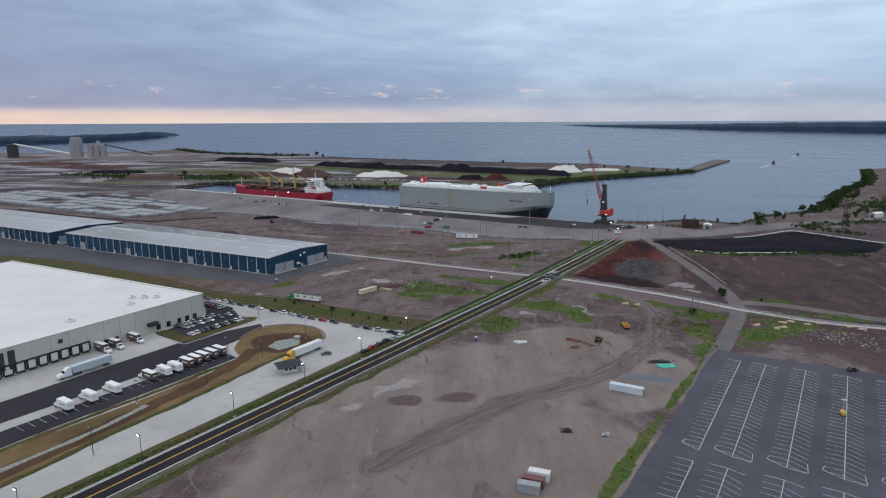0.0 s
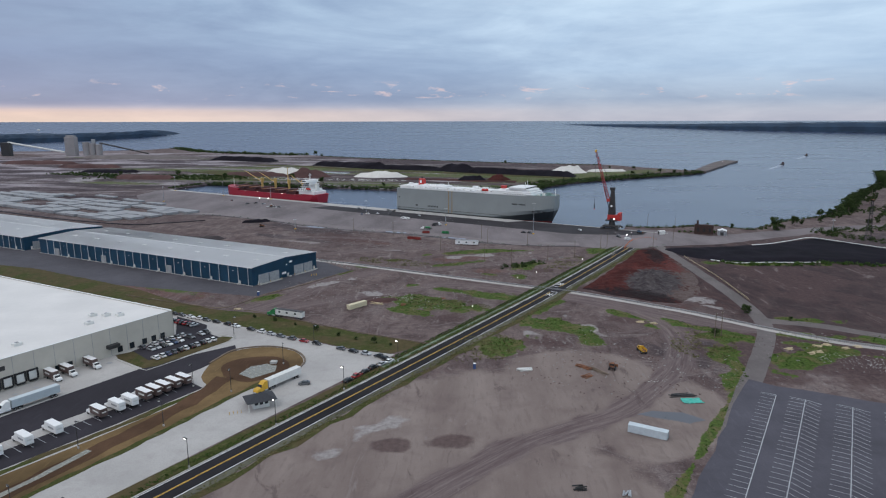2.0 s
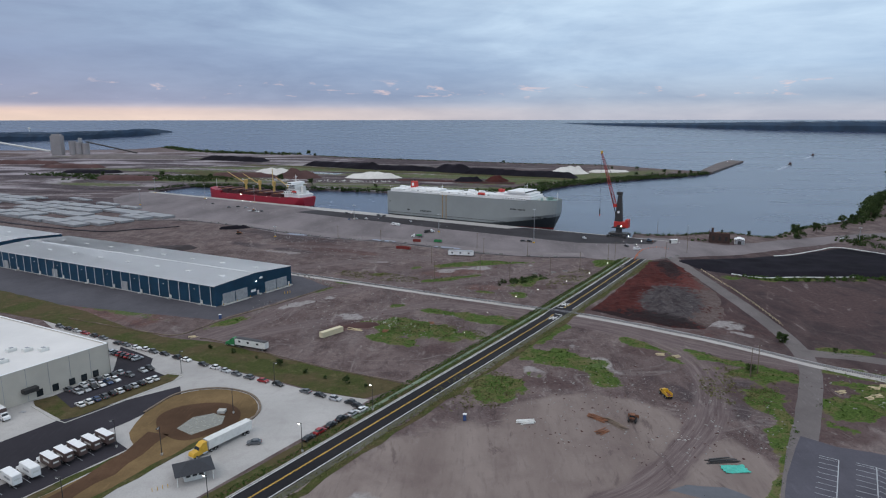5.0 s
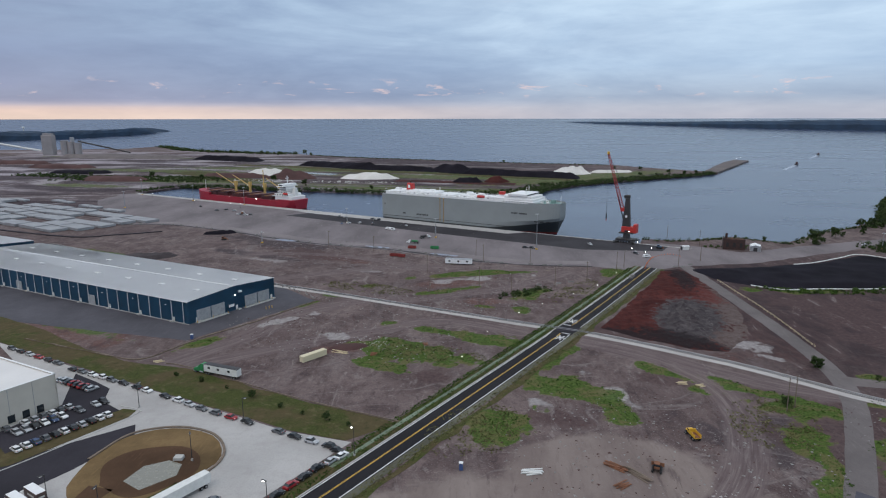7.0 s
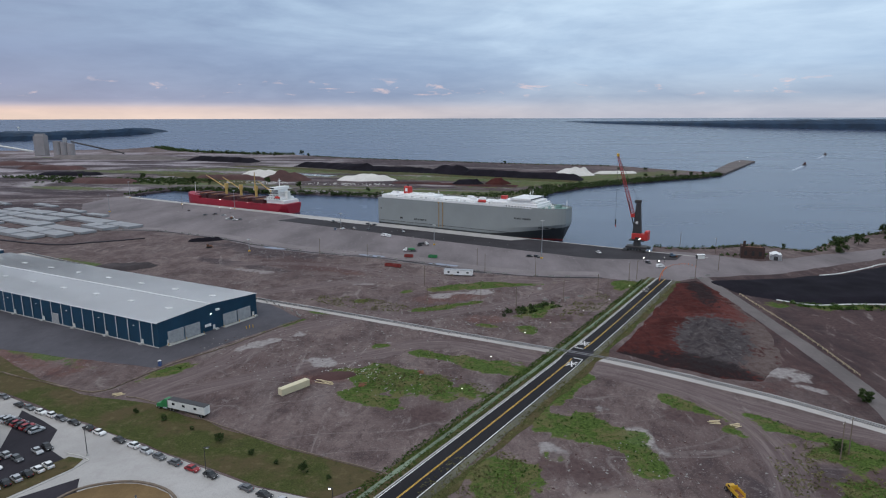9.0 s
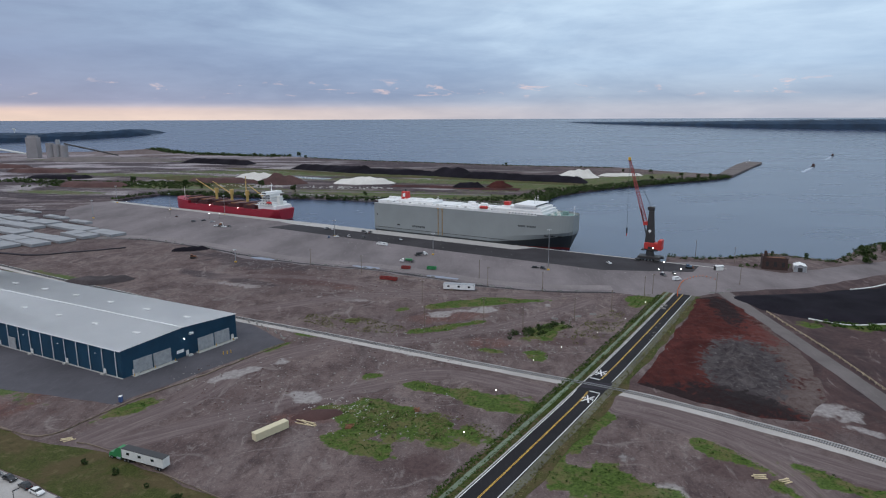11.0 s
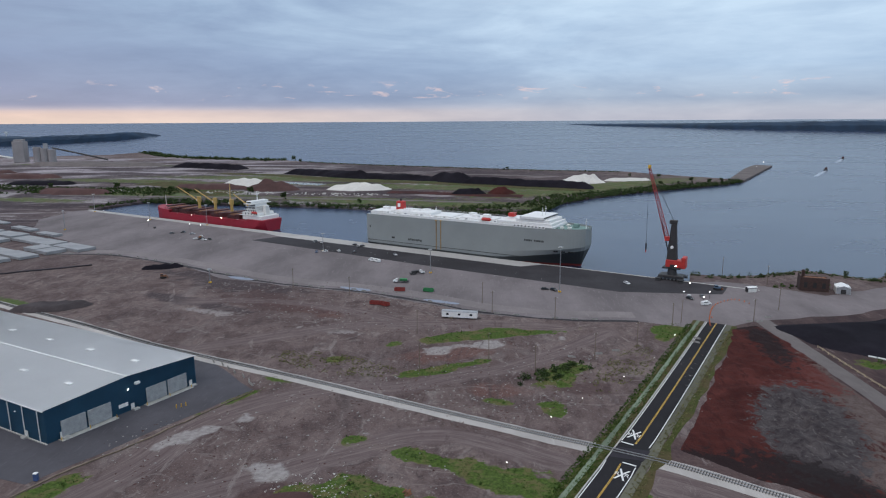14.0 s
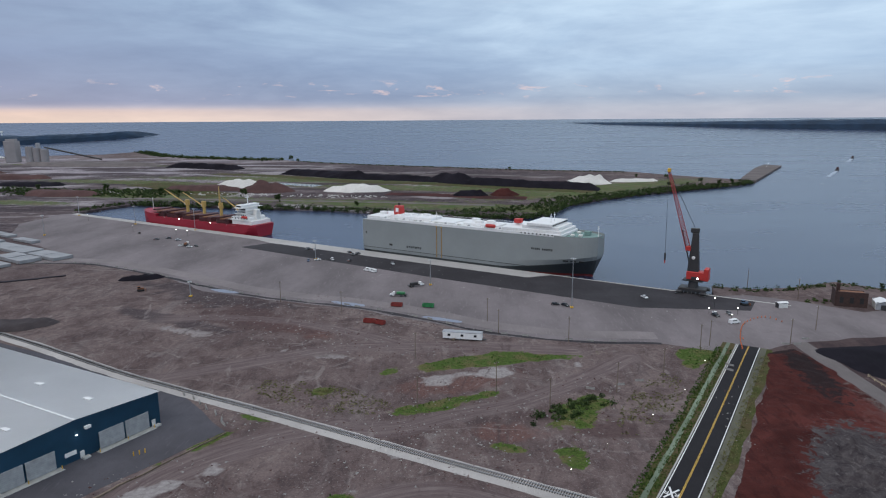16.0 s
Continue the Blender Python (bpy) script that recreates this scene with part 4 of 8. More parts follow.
def white_warehouse():
    w = thing("warehouse", pose(0, 0, 0), "large cream concrete warehouse with white flat roof", "warehouse")
    c = Vector((-140.0, 309.5, 0))
    D, B = Vector((-0.4750, -0.880, 0)), Vector((-0.905, 0.4254, 0))   # along the dock face, along the gabled end
    dm = Matrix(((D.x, -B.x, 0, c.x), (D.y, -B.y, 0, c.y), (0, 0, 1, 0), (0, 0, 0, 1)))
    em = Matrix(((B.x, -D.x, 0, c.x), (B.y, -D.y, 0, c.y), (0, 0, 1, 0), (0, 0, 0, 1)))
    L, W, H = 240.0, 170.0, 12.2
    flip = lambda bm: (bmesh.ops.recalc_face_normals(bm, faces=bm.faces), bm)[1]
    part("dock_wall", flip(box(L / 2, -0.2, H / 2, L, 0.4, H, 0.0, dm)), TILT_UP, w)
    part("end_wall", flip(box(W / 2, -0.2, H / 2, W, 0.4, H, 0.0, em)), TILT_UP, w)
    part("far_wall", flip(box(L / 2, -W, H / 2, L, 0.4, H, 0.0, dm)), TILT_UP, w)
    part("back_wall", flip(box(W / 2, -L, H / 2, W, 0.4, H, 0.0, em)), TILT_UP, w)
    part("roof", flip(box(L / 2, -W / 2, H - 0.55, L - 0.8, W - 0.8, 0.3, 0.0, dm)), MEMBRANE, w, "white membrane roof with faint seams")
    for f, m, n in ((L / 2, dm, L), (W / 2, em, W)):
        part("parapet_cap", flip(box(f, -0.2, H + 0.08, n + 0.3, 0.7, 0.18, 0.03, m)), WHITE, w)
    for i in range(int(L // 7.6)):
        part("panel_joint", flip(box(7.6 * (i + 1), 0.03, H / 2, 0.14, 0.05, H - 0.3, 0.0, dm)), GREY_PAINT, w)
    for i in range(34):
        x = 62 + i * 4.4
        dock = part("dock_door", flip(box(x, 0.06, 2.9, 3.0, 0.2, 3.2, 0.05, dm)), OFF_WHITE, w, "white dock door")
        part("dock_seal", flip(box(x - 1.75, 0.3, 2.9, 0.5, 0.7, 3.8, 0.08, dm)), SEAL_BLACK, dock)
        part("dock_seal", flip(box(x + 1.75, 0.3, 2.9, 0.5, 0.7, 3.8, 0.08, dm)), SEAL_BLACK, dock)
        part("dock_seal", flip(box(x, 0.3, 4.9, 4.0, 0.7, 0.6, 0.08, dm)), SEAL_BLACK, dock)
        part("dock_bumper", flip(box(x, 0.35, 0.8, 3.0, 0.5, 0.6, 0.05, dm)), SEAL_BLACK, dock)
    for x in (48, 52.4, 56.8):
        part("window", flip(box(x, 0.05, 2.2, 2.4, 0.2, 2.4, 0.04, dm)), TINT, w)
    for x in (6, 10.5, 15, 21, 26.5):
        part("window", flip(box(x, 0.05, 1.9, 2.2, 0.2, 2.6, 0.04, dm)), TINT, w)
    part("entrance_canopy", flip(box(30, 1.0, 4.4, 5.0, 2.2, 1.6, 0.1, dm)), DARK_STEEL, w)
    part("louvre", flip(box(91, 0.12, 6.8, 2.6, 0.3, 7.5, 0.05, dm)), DARK_STEEL, w)
    part("louvre", flip(box(95, 0.12, 6.8, 2.6, 0.3, 7.5, 0.05, dm)), DARK_STEEL, w)
    for x in (72, 112, 135):
        part("wall_vent", flip(box(x, 0.1, 8.6, 1.9, 0.25, 1.7, 0.04, dm)), DARK_STEEL, w)
    for a, b in ((16, 14), (19, 19), (22, 24), (30, 14), (60, 12), (78, 60), (60, 95), (100, 60), (120, 110)):
        unit = part("rooftop_unit", flip(box(a, -b, H + 0.1, 3.2, 2.2, 1.5, 0.12, dm)), OFF_WHITE, w)
        part("unit_fan", flip(box(a, -b, H + 0.95, 1.2, 1.2, 0.2, 0.05, dm)), GREY_PAINT, unit)
    return w


white_warehouse()

# ---- ships ----
HULL_GREY = plain("grey_hull_paint", (0.265, 0.285, 0.285), 0.5, 0.0, 0.06, 0.08, 1.5)
HULL_DARK = plain("dark_hull_paint", (0.050, 0.055, 0.056), 0.55, 0.0, 0.1, 0.1, 1.5)
HULL_RED = plain("red_hull_paint", (0.29, 0.010, 0.028), 0.5, 0.0, 0.12, 0.1, 1.5)
BOOT_RED = plain("red_boot_paint", (0.22, 0.03, 0.025), 0.6, 0.0, 0.2)
DECK_GREEN = plain("green_deck_paint", (0.17, 0.27, 0.25), 0.7)
HATCH_BROWN = plain("brown_hatch_paint", (0.075, 0.024, 0.026), 0.7, 0.0, 0.25, 0.2)
CRANE_YELLOW = plain("ochre_crane_paint", (0.50, 0.33, 0.10), 0.55, 0.0, 0.15)


def loft(breadth, xs, levels, shift=None):
    """The skin between two levels or more of a hull with the half-breadth breadth(x, z) along xs."""
    bm = bmesh.new()
    shift = shift or (lambda x, z: x)
    rings = []
    for level in levels:
        high = level if callable(level) else (lambda x: level)
        pts = [(x, -breadth(x, high(x)), high(x)) for x in xs] + [(x, breadth(x, high(x)), high(x)) for x in reversed(xs)]
        rings.append([bm.verts.new((shift(x, z), y, z)) for x, y, z in pts])
    n = len(rings[0])
    for a, b in zip(rings, rings[1:]):
        for i in range(n):
            f = bm.faces.new((a[i], a[(i + 1) % n], b[(i + 1) % n], b[i]))
    return bm, rings


def car_carrier():
    o = quay(157, 18.6)
    m = Matrix(((-AX.x, AY.x, 0, o.x), (-AX.y, AY.y, 0, o.y), (0, 0, 1, 0), (0, 0, 0, 1)))
    ship = thing("car_carrier_ship", m, "grey slab-sided car carrier ship moored at the quay", "ship")
    L, B = 184.0, 15.0

    def deck_line(x):
        if x > L - 26:
            return B * math.sqrt(max(0.0, 1 - ((x - L + 26) / 26.0) ** 2.4)) + 0.02
        return B if x > 4 else B * (0.93 + 0.0175 * x)

    def water_line(x):
        if x > L - 72:
            return B * max(0.0, 1 - ((x - L + 72) / 64.0) ** 1.7) + 0.02
        return B * min(1.0, 0.72 + 0.028 * x)

    def breadth(x, z):
        knuckle = 1.0 + 10.5 * max(0.0, min(1.0, (x - L + 72) / 66))
        t = max(0.0, min(1.0, (z + 3.5) / (knuckle + 3.5)))
        return water_line(x) + (deck_line(x) - water_line(x)) * t ** 1.25

    xs = [0, 2, 5, 10, 20, 40, 60, 80, 100, 112] + [112 + 4 * i for i in range(1, 12)] + [158 + 2 * i for i in range(0, 13)]
    rake = lambda x, z: x - (max(0.0, (x - L + 40) / 40) * 0.35 * max(0.0, 12 - z)) if x > L - 40 else x
    knuckle = lambda x: 0.8 + 9.5 * max(0.0, min(1.0, (x - L + 66) / 66)) ** 1.2
    between = lambda t: (lambda x: -1.0 + (knuckle(x) + 1.0) * t)
    above = lambda t: (lambda x: knuckle(x) + (23.6 - knuckle(x)) * t)
    for name, zs, mat, lab in (("boot_topping", (-7, -3.5, -1.0), BOOT_RED, "faded red boot topping"), ("lower_hull", [between(t) for t in (0, 0.25, 0.5, 0.75, 1.0)], HULL_DARK, "dark lower bow"),
                               ("upper_hull", [above(t) for t in (0, 0.2, 0.4, 0.7, 1.0)], HULL_GREY, "flat grey hull side")):
        bm, rings = loft(breadth, xs, zs, rake)
        if name == "upper_hull":
            bm.faces.new(rings[-1])
        bmesh.ops.recalc_face_normals(bm, faces=bm.faces)
        part(name, bm, mat, ship, lab)
    part("foredeck", slab([(L - 24, -13.8), (L - 10, -11.5), (L - 3, -6), (L - 1, 0), (L - 3, 6), (L - 10, 11.5), (L - 24, 13.8)], 23.62, 23.75), DECK_GREEN, ship, "green foredeck")
    bm, rings = loft(lambda x, z: deck_line(x) - 0.1, [x for x in xs if x >= L - 28], (23.6, 24.9), rake)
    bmesh.ops.recalc_face_normals(bm, faces=bm.faces)
    part("bulwark", bm, HULL_GREY, ship)
    house = part("superstructure", box(78, 0, 24.5, 146, 28.6, 1.8, 0.15), WHITE, ship, "long white upper deck house")
    for x0, x1, z0, z1, w in ((118, 160, 25.4, 27.6, 27.4), (128, 161, 23.7, 25.6, 29.2), (132, 158, 27.6, 29.6, 24), (136, 154, 29.6, 31.6, 27), (24, 58, 25.4, 27.4, 16), (64, 78, 25.4, 26.2, 20), (84, 112, 25.4, 26.6, 14), (4, 20, 23.7, 26.6, 27.0)):
        part("deck_tier", box((x0 + x1) / 2, 0, (z0 + z1) / 2, x1 - x0, w, z1 - z0, 0.25), WHITE, house)
    part("bridge_window", box(154.1, 0, 30.7, 0.15, 25.5, 1.0, 0.02), TINT, house)
    for i in range(9):
        part("cabin_window", box(133 + i * 2.7, -14.65, 24.8, 1.0, 0.12, 0.8, 0.02), TINT, house)
    for x in (10, 33, 40, 47, 89, 96, 103):
        part("vent_house", box(x, -4 + (x % 3) * 4, 27.2, 5.6, 3.4, 2.6, 0.2), WHITE, house)
    for i, x in enumerate((15, 20, 26, 31, 37, 43, 48, 52, 60, 66, 73, 79, 85, 92, 99, 106, 116, 122)):
        part("side_locker", box(x, -13.0 + (i % 3), 25.9, (2.4, 1.4, 3.4)[i % 3], 1.6, (1.4, 0.9, 1.1)[i % 3], 0.12), (OFF_WHITE, GREY_PAINT, WHITE)[i % 3], house)
    for i in range(48):
        part("rail_post", rod((4 + i * 3.05, -14.7, 25.3), (4 + i * 3.05, -14.7, 26.6), 0.09, None, 4), OFF_WHITE, house)
    funnel = part("funnel", box(23, 2, 30.0, 7, 5.5, 7.2, 0.6, None, (0.9, 0.9)), RED, ship, "red funnel with a plain white emblem")
    part("emblem", box(23, -0.88, 30.4, 2.6, 0.14, 3.0, 0.05), WHITE, funnel)
    part("exhaust", rod((23, 2, 33.4), (23, 2, 35.6), 0.9, 0.8, 10), DARK_STEEL, funnel)
    boat = part("lifeboat", box(110, -14.2, 27.2, 7.5, 2.6, 2.4, 0.8), RED, ship, "orange-red covered lifeboat")
    part("davit", box(110, -13.2, 28.6, 8.5, 0.4, 0.4, 0.05), WHITE, boat)
    gantry = part("red_gantry", box(124, 0, 31.0, 5, 5, 0.5, 0.1), RED, ship)
    part("gantry_box", box(124, 0, 29.6, 4.6, 4.4, 2.2, 0.2), RED, gantry)
    for x, y, h in ((150, 0, 38), (146, 4, 36), (150, -6, 34), (180, 0, 31), (58, 0, 31.5), (1.5, -9, 30)):
        mast = part("mast", rod((x, y, 24), (x, y, h), 0.35, 0.15), WHITE if x > 10 else DARK_STEEL, ship)
        part("cross_tree", box(x, y, h - 2.0, 0.3, 3.2, 0.3, 0.05), WHITE, mast)
    part("foremast_house", box(172, 3, 25.2, 4, 3, 2.6, 0.2), DECK_GREEN, ship)
    for x, y in ((165, -6), (165, 6), (170, -5)):
        part("mooring_winch", box(x, y, 24.5, 2.6, 2.0, 1.5, 0.3), OFF_WHITE, ship)
    # side ramp gear, ports and rust
    for x in (67.5, 71.5):
        part("ramp_rail", box(x, -15.1, 12, 0.7, 0.3, 22, 0.05), OCHRE, ship, "ochre rust-streaked ramp rail")
        part("ramp_lamp", box(x, -15.3, 23.2, 1.2, 0.6, 0.4, 0.08), YELLOW, ship)
    part("ramp_door", box(69.5, -15.04, 10, 3.0, 0.14, 16, 0.04), HULL_GREY, ship)
    part("pilot_port", box(27, -15.04, 6.4, 2.8, 0.16, 1.4, 0.04), DARK_STEEL, ship)
    part("pilot_port", box(5.5, -14.6, 13.8, 4.2, 0.6, 1.6, 0.04), DARK_STEEL, ship)
    for i, w in enumerate((1.5, 1.2, 1.6, 1.1, 1.8, 1.2, 1.5)):
        part("name_bar", box(42 + i * 1.9, -15.06, 6.2 + 0.2 * (i % 2), w, 0.1, 1.5, 0.02), HULL_DARK, ship)
    for i, w in enumerate((1.0, 0.9, 1.0, 1.1, 0.9, 0, 1.0, 0.9, 1.1, 1.0, 0.9, 1.0)):
        if w:
            part("name_bar", box(141 + i * 1.25, -15.03, 15.2, w, 0.16, 1.3, 0.02), HULL_DARK, ship)
    for x in (164, 169, 174):
        part("mooring_port", box(x, -deck_line(x) - 0.02, 9.2, 3.4, 0.5, 0.8, 0.1, Matrix.Translation((x, -deck_line(x), 0)) @ Matrix.Rotation(math.atan2(-deck_line(x + 1) + deck_line(x - 1), 2.0), 4, "Z") @ Matrix.Translation((-x, deck_line(x), 0))), BLACK, ship)
    part("stern_ramp", box(-1.2, -4, 13.5, 1.2, 7.5, 19, 0.2), HULL_DARK, ship, "folded dark stern ramp")
    part("stern_gear", box(-0.8, 7, 18, 0.9, 9, 7, 0.3), DECK_GREEN, ship)
    part("side_belt", box(70, -15.08, 3.0, 138, 0.2, 0.35, 0.03), HULL_DARK, ship)
    for z in (26.0, 26.6):
        for y in (-14.7, 14.7):
            part("deck_rail", rod((2, y, z), (150, y, z), 0.07, None, 4), OFF_WHITE, ship)
    return ship


car_carrier()


def bulk_carrier():
    o = quay(277, 16.4)
    m = Matrix(((AX.x, -AY.x, 0, o.x), (AX.y, -AY.y, 0, o.y), (0, 0, 1, 0), (0, 0, 0, 1)))
    ship = thing("bulk_carrier_ship", m, "red bulk carrier with yellow deck cranes at berth", "ship")
    L, B = 166.0, 13.2

    def breadth(x, z):
        t = max(0.0, min(1.0, (z + 3) / 12.0))
        bow = B * math.sqrt(max(0.0, 1 - (max(0.0, x - L + 22 + 6 * (1 - t)) / (22.0 + 6 * (1 - t))) ** 2)) if x > L - 30 else B
        aft = B * min(1.0, 0.55 + 0.30 * t + x * (0.03 + 0.02 * t))
        return max(0.02, min(bow, aft))

    xs = [0, 2, 5, 9, 14, 22] + list(range(30, 132, 12)) + [136 + 3 * i for i in range(10)] + [L]
    for name, zs, mat in (("boot_topping", (-6, -2.0), BOOT_RED), ("hull", (-2.0, 0, 2, 4, 6.4), HULL_RED)):
        bm, rings = loft(breadth, xs, zs)
        if name == "hull":
            bm.faces.new(rings[-1])
        bmesh.ops.recalc_face_normals(bm, faces=bm.faces)
        part(name, bm, mat, ship, "deep red hull" if name == "hull" else "")
    bm, rings = loft(lambda x, z: breadth(x, 6.4), [x for x in xs if x >= L - 34], (6.4, lambda x: 8.6 + 2.6 * max(0.0, (x - L + 34) / 34)))
    bm.faces.new(rings[-1])
    bmesh.ops.recalc_face_normals(bm, faces=bm.faces)
    part("forecastle", bm, HULL_RED, ship)
    bm, rings = loft(lambda x, z: breadth(x, 6.4), [0, 2, 5, 9, 14, 22], (6.4, 8.0))
    bm.faces.new(rings[-1])
    bmesh.ops.recalc_face_normals(bm, faces=bm.faces)
    part("poop_deck", bm, HULL_RED, ship)
    for x in (44, 68, 92, 116, 136):
        hatch = part("hatch_coaming", box(x, 0, 7.9, 17, 19, 3.2, 0.2), HATCH_BROWN, ship, "dark brown hatch coaming")
        for d in (-6, 0, 6):
            part("hatch_cover", box(x + d, 0, 10.1 + 0.9 * (x % 5 == 1) + 1.2 * (d == 6), 5.2, 19.5, 1.2, 0.15), HATCH_BROWN if d else RUST, hatch)
        for d in (-7.5, -4.5, -1.5, 1.5, 4.5, 7.5):
            for y in (-11.6, 11.6):
                part("stanchion", rod((x + d, y, 6.4), (x + d, y, 11.4), 0.2, 0.2, 5), HATCH_BROWN, ship)
    for x, aim, lift in ((32, (26, 0), 10), (56, (6, -3), 19), (80, (30, 4), 12), (104, (36, 3), 13)):
        crane = part("deck_crane", rod((x, 0, 6.4), (x, 0, 19.5), 1.5, 1.35, 12), CRANE_YELLOW, ship, "ochre yellow deck crane")
        part("crane_house", box(x, 0, 20.6, 3.4, 3.2, 5.4, 0.3), CRANE_YELLOW, crane)
        part("crane_cab", box(x + 2, 0.8, 19.4, 1.2, 1.4, 1.8, 0.1), OFF_WHITE, crane)
        jib = bmesh.new()
        for y in (-0.7, 0.7):
            add_rod(jib, (x + 1, y, 18.8), (x + aim[0] * 0.8, aim[1] + y * 0.4, 18.8 + lift), 0.34, 0.22, 5)
        for i in range(7):
            t = (i + 0.5) / 7
            add_rod(jib, (x + 1 + (aim[0] * 0.8 - 1) * t, aim[1] * t - 0.7 * (1 - 0.6 * t), 18.8 + lift * t), (x + 1 + (aim[0] * 0.8 - 1) * t, aim[1] * t + 0.7 * (1 - 0.6 * t), 18.8 + lift * t), 0.15, None, 4)
        part("jib", jib, CRANE_YELLOW, crane)
        part("luffing_rope", rod((x, 0, 23.4), (x + aim[0] * 0.8, aim[1], 18.8 + lift), 0.08, None, 4), DARK_STEEL, crane)
    acc = part("accommodation", box(16.5, 0, 9.4, 25, 22, 4.0, 0.25), WHITE, ship, "white accommodation block")
    for z, l, w in ((12.8, 21, 20), (15.4, 14, 17), (18.0, 11, 15), (20.6, 9.5, 14), (23.3, 7, 21)):
        part("deck_tier", box(20, 0, z, l, w, 2.5, 0.2), WHITE, acc)
        part("deck_edge", box(20, 0, z - 1.28, l + 4, w + 4, 0.2, 0.03), OFF_WHITE, acc)
        for i in range(6):
            part("cabin_window", box(20 - l / 2 + 1.2 + i * (l - 2.4) / 5, w / 2 + 0.03, z + 0.1, 1.0, 0.1, 1.3, 0.02), TINT, acc)
    part("bridge_window", box(23.55, 0, 23.8, 0.12, 19, 1.1, 0.02), TINT, acc)
    part("funnel", box(9, 0, 15.6, 5, 5.0, 10, 0.5, None, (0.85, 0.85)), OFF_WHITE, ship)
    part("radar_mast", rod((20, 0, 24.5), (20, 0, 33), 0.5, 0.25, 8), WHITE, ship)
    part("radar_arm", box(20, 0, 30.5, 0.5, 5, 0.5, 0.08), WHITE, ship)
    boat = part("lifeboat", box(13, 10.8, 14.4, 6.5, 2.4, 2.2, 0.7), RED, ship)
    part("foremast", rod((L - 8, 0, 9.0), (L - 8, 0, 22), 0.4, 0.2, 6), OFF_WHITE, ship)
    for i in range(5):
        part("deck_light", box(34 + i * 22, 13.3, 6.6, 0.7, 0.5, 0.6, 0.06), LAMP if i in (1, 3) else OFF_WHITE, ship)
    return ship


bulk_carrier()


# ---- mobile harbour crane ----
def lattice(bm, a, b, w0, w1, bays, r):
    """Four chords with bracing between two points."""
    a, b = Vector(a), Vector(b)
    d = (b - a).normalized()
    u = d.cross(Vector((0.3, 1, 0))).normalized()
    v = d.cross(u)
    at = lambda t, i: a.lerp(b, t) + (u * (1, 1, -1, -1)[i] + v * (1, -1, -1, 1)[i]) * ((w0 + (w1 - w0) * t) / 2)
    for i in range(4):
        add_rod(bm, at(0, i), at(1, i), r, r * 0.8, 4)
    for k in range(bays):
        for i in range(4):
            t0, t1 = k / bays, (k + 1) / bays
            add_rod(bm, at(t0, i), at(t1, (i + 1) % 4), r * 0.55, None, 4)
            add_rod(bm, at(t1, i), at(t1, (i + 1) % 4), r * 0.5, None, 4)


